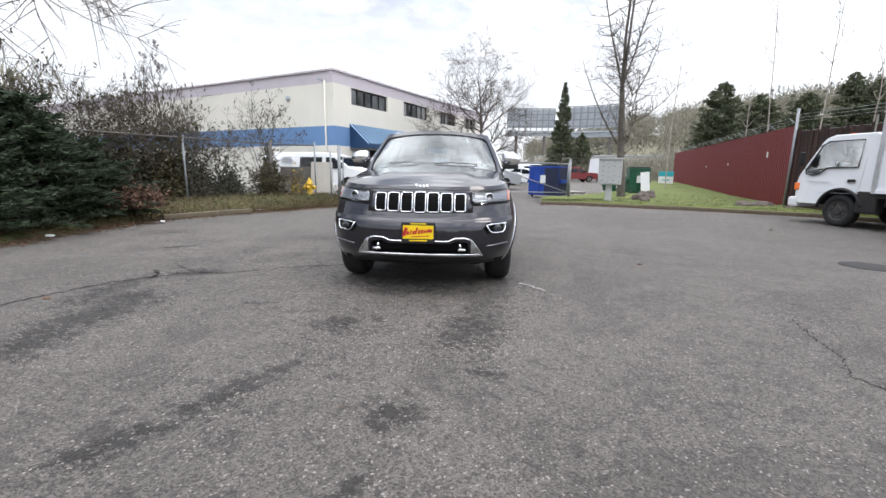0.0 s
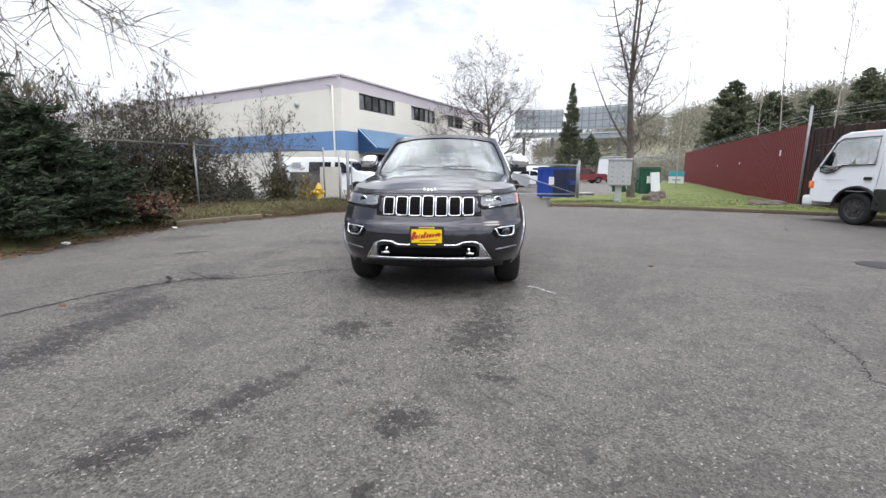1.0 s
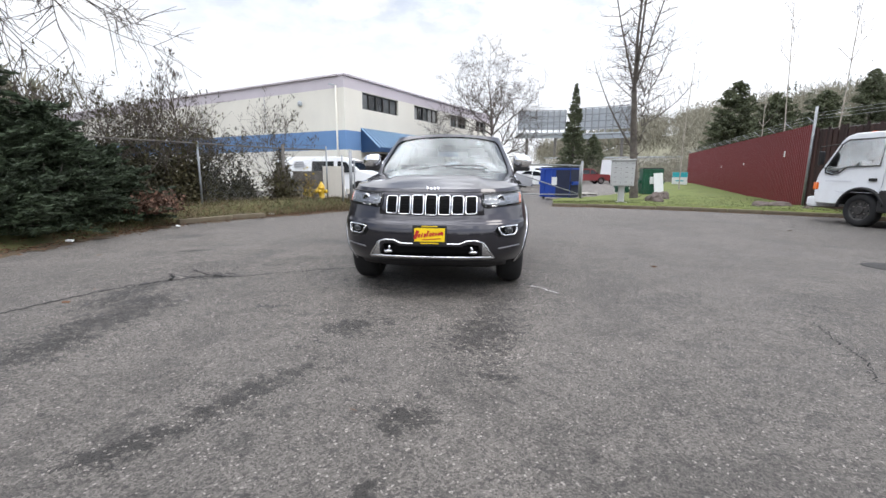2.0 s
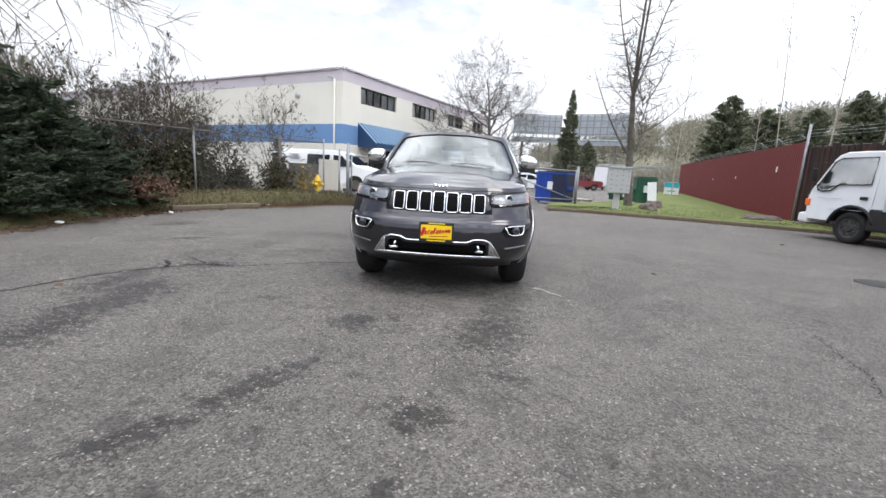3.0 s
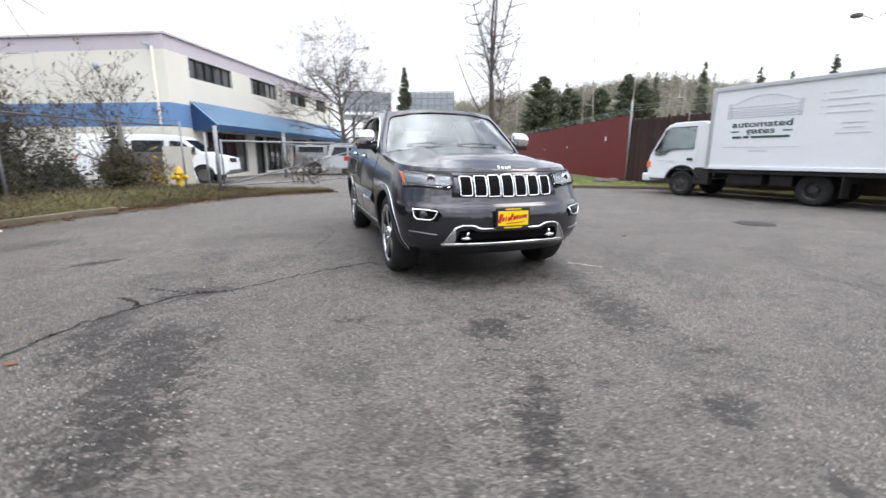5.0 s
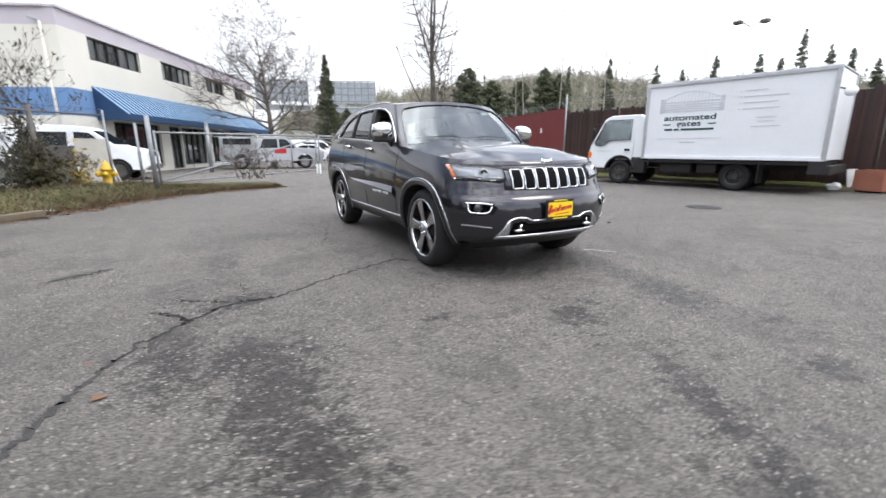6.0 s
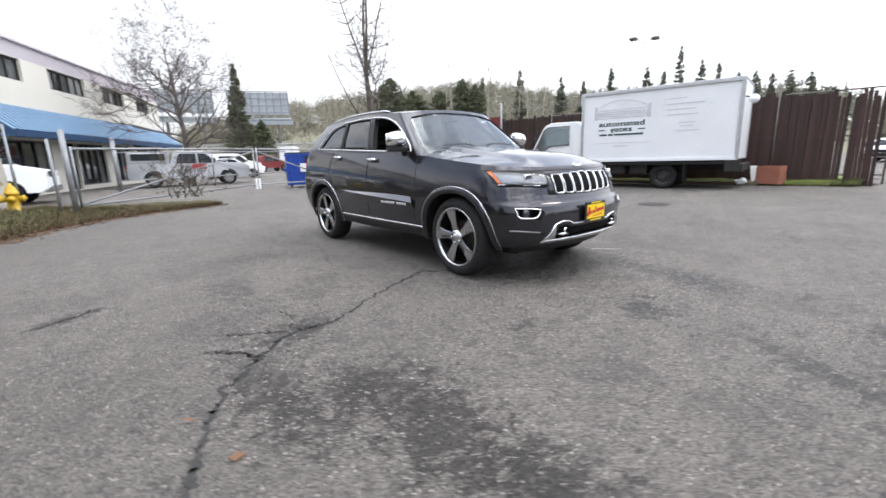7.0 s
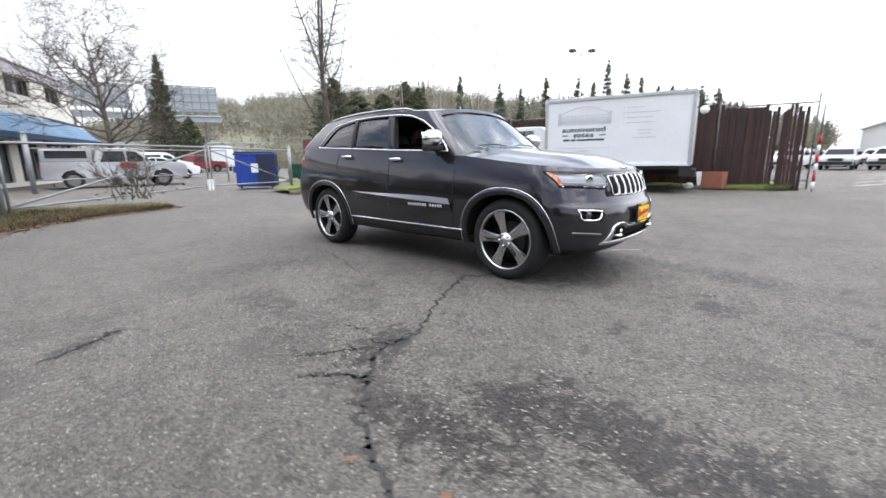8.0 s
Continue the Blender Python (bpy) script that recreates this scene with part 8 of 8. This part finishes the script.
def boulder(x, y, z, s, seed, label="rough brown boulder at the kerb"):
    bm = bmesh.new()
    bmesh.ops.create_icosphere(bm, subdivisions=3, radius=1.0)
    for v in bm.verts:
        n = noise.noise(v.co * 1.3 + Vector((seed, 0, 0))) * 0.35 + noise.noise(v.co * 3.4 + Vector((seed, 2, 0))) * 0.12
        v.co *= 1 + n
        v.co = Vector((v.co.x * s[0], v.co.y * s[1], max(-0.35, v.co.z) * s[2]))
    ob = part("boulder", bm, MAT_STONE)
    ob.matrix_basis = pose(x, y, z + 0.33 * s[2], 0, 0, seed * 40)
    tagged(ob, label, "boulder", "boulders on the verge")


for i, (x, y, z, s) in enumerate(((7.2, 12.6, 0.10, (0.36, 0.3, 0.30)), (8.3, 14.6, 0.14, (0.3, 0.25, 0.28)), (9.9, 10.6, 0.1, (0.34, 0.22, 0.17)), (10.5, 10.6, 0.12, (0.36, 0.25, 0.15)), (10.9, 9.9, 0.1, (0.2, 0.16, 0.1)), (-5.9, 5.9, 0.0, (0.16, 0.12, 0.08)))):
    boulder(x, y, z, s, i + 1)

sign = thing("lawn_sign", "teal and white sign standing on the lawn", "sign", pose(17.2, 33.7, 0.12, 0, 0, -24))
part("board", box_bm((0, 0, 0.75), (1.15, 0.04, 1.05), 0.01), MAT_SIGNWHITE, sign)
part("header", box_bm((0, -0.026, 1.06), (1.13, 0.012, 0.42), 0.002), MAT_TEAL, sign, "teal upper half")
part("lettering_bar", box_bm((0, -0.026, 0.55), (0.6, 0.012, 0.09), 0.002), MAT_TEAL, sign)
for x in (-0.4, 0.4):
    part("leg", box_bm((x, 0.03, 0.2), (0.06, 0.04, 0.6), 0.005), MAT_GREYBOX, sign)

pal = thing("wood_pallet", "weathered wooden pallet lying on the grass", "pallet", pose(5.4, 17.2, 0.12, 0, 0, 15))
for i in range(6):
    part("board", box_bm((0, -0.5 + 0.2 * i, 0.13), (1.2, 0.12, 0.02), 0.004), MAT_PLY, pal)
for x in (-0.55, 0, 0.55):
    part("bearer", box_bm((x, 0, 0.07), (0.08, 1.1, 0.1), 0.005), MAT_PLY, pal)

crate = thing("cardboard_box", "open terracotta cardboard box on the ground", "box", pose(12.55, 0.75, 0.05, 0, 0, 82))
part("side", box_bm((0, -0.22, 0.27), (0.62, 0.03, 0.54), 0.006), MAT_CARD, crate)
part("side", box_bm((0, 0.22, 0.27), (0.62, 0.03, 0.54), 0.006), MAT_CARD, crate)
part("side", box_bm((-0.30, 0, 0.27), (0.03, 0.42, 0.54), 0.006), MAT_CARD, crate)
part("flap", box_bm((0.40, 0, 0.30), (0.03, 0.44, 0.62), 0.006, Matrix.Rotation(0.16, 4, "Y")), MAT_SIGNWHITE, crate, "pale flap")
part("base", box_bm((0, 0, 0.02), (0.6, 0.42, 0.03), 0.006), MAT_CARD, crate)
bag = thing("white_bag", "crumpled white bag on the ground", "bag", pose(12.35, 1.45, 0.03))
bm = bmesh.new()
bmesh.ops.create_icosphere(bm, subdivisions=3, radius=0.17)
for v in bm.verts:
    v.co *= 1 + 0.4 * noise.noise(v.co * 9)
    v.co.z = max(0, v.co.z * 0.8 + 0.06)
part("sack", bm, MAT_SIGNWHITE, bag)
pole = thing("striped_post", "red and white striped post at the fence's end", "post", pose(BROWN_END.x + 0.05, BROWN_END.y - 0.15, 0))
for i in range(6):
    part("band", tube_bm([(0, 0, 0.28 * i), (0, 0, 0.28 * i + 0.279)], 0.04, 10), MAT_RED if i % 2 else MAT_SIGNWHITE, pole)
part("pipe", tube_bm([(0, 0, 1.68), (0, 0, 2.6)], 0.03, 10), MAT_GALV, pole)

# ---------------------------------------------------------------- grass, litter, marks
def tufts():
    rng = np.random.default_rng(70)

    def blades(pts, h, spread, name, mat, label):
        c = np.asarray(pts)
        k = len(c)
        lean = rng.normal(size=(k, 3)) * spread
        lean[:, 2] = 1
        hh = (h * rng.uniform(0.4, 1.3, k))[:, None]
        side = rng.normal(size=(k, 3)) * np.array([1, 1, 0])
        side /= np.linalg.norm(side, axis=1)[:, None] + 1e-9
        v = np.stack([c - side * 0.006, c + side * 0.006, c + lean * hh], 1).reshape(-1, 3)
        tagged(part(name, quick_mesh(v, np.arange(3 * k).reshape(-1, 3)), mat), label, "grass", kind="stuff")

    def on(at, n, v0, v1, u0=0.0, u1=1.0):
        return [tuple(at(rng.uniform(u0, u1), rng.uniform(v0, v1))) for _ in range(n)]

    blades(on(bank_left, 15000, 0.10, 0.5, 0.32, 1.0), 0.07, 0.5, "verge_grass", MAT_BLADE, "uneven green grass on the verge")
    blades(on(bank_left, 9000, 0.06, 0.55, 0.28, 1.0), 0.13, 0.9, "dry_grass", MAT_STRAW, "dry straw-coloured grass on the verge")
    blades(on(bank_right, 14000, 0.03, 0.45, 0.0, 1.0), 0.05, 0.5, "lawn_grass", MAT_BLADE, "short green lawn grass")
    pts = on(bank_left, 5200, 0.0, 0.30, 0.2, 1.0) + on(bank_right, 700, 0.0, 0.1)
    for _ in range(900):
        i = rng.integers(2, len(EDGE_LEFT) - 1)
        f = rng.random()
        a, b = EDGE_LEFT[i], EDGE_LEFT[i + 1]
        o = abs(rng.normal()) * 0.22
        pts.append((a[0] + (b[0] - a[0]) * f + o, a[1] + (b[1] - a[1]) * f - o * 0.6, 0.012))
    for _ in range(1500):
        i = rng.integers(0, 7)
        f = rng.random()
        a, b = EDGE_RIGHT[i], EDGE_RIGHT[i + 1]
        o = rng.normal() * 0.16
        pts.append((a[0] + (b[0] - a[0]) * f - 0.05 + o * 0.4, a[1] + (b[1] - a[1]) * f - 0.12 - abs(o), 0.012))
    for _ in range(30):
        pts.append((rng.uniform(-6, 8), rng.uniform(-3.5, 9.5), 0.010))
    c = np.array(pts) + np.array([0, 0, 0.012])
    a = rng.normal(size=c.shape) * np.array([1, 1, 0.25])
    tagged(part("fallen_leaves", spray_mesh(c, a, 0.035, rng), MAT_DEADLEAF), "fallen brown leaves along the lot's edge", "leaves", kind="stuff")
    tagged(part("soil_strip", ribbon([(x + 0.04, y - 0.03) for x, y in EDGE_LEFT[2:]], 0.55, 0.008, 14, 0.05, 9), MAT_SOIL), "damp soil and leaf mould along the lot's edge", "ground", kind="structure")


tufts()
for i, (x, y, a) in enumerate(((-5.35, 6.55, 20), (-5.15, 6.9, 70), (-6.2, 4.75, 40), (-6.35, 1.6, 10), (-6.0, 3.7, 50))):
    ob = part("litter", box_bm((0, 0, 0.02), (0.16 - 0.02 * i, 0.07, 0.03), 0.008), MAT_SIGNWHITE)
    ob.matrix_basis = pose(x, y, 0.03, 4, 6, a)
    tagged(ob, "crumpled white paper litter at the lot's edge", "litter", "litter along the edge")
tagged(part("paint_mark", ribbon([(1.02, -0.30), (1.10, -0.34), (1.20, -0.48), (1.27, -0.55)], 0.022, 0.004, 10, 0.010, 3), MAT_WORNWHITE), "worn white paint mark on the asphalt", "marking", kind="structure")
mh = part("drain_cover", lathe_bm([(0.0, 0.008), (0.27, 0.008), (0.30, 0.004), (0.32, 0.0)], "z", 24), MAT_CRACK)
mh.matrix_basis = pose(5.9, 1.2, 0.001)
tagged(mh, "round dark iron cover in the asphalt", "cover", kind="structure")
leaf = part("fallen_leaf", box_bm((0, 0, 0.008), (0.055, 0.035, 0.005), 0.002), MAT_DEADLEAF)
leaf.matrix_basis = pose(-3.30, -1.39, 0.004, 10, 8, 30)
tagged(leaf, "single curled orange-brown leaf on the asphalt", "leaf")
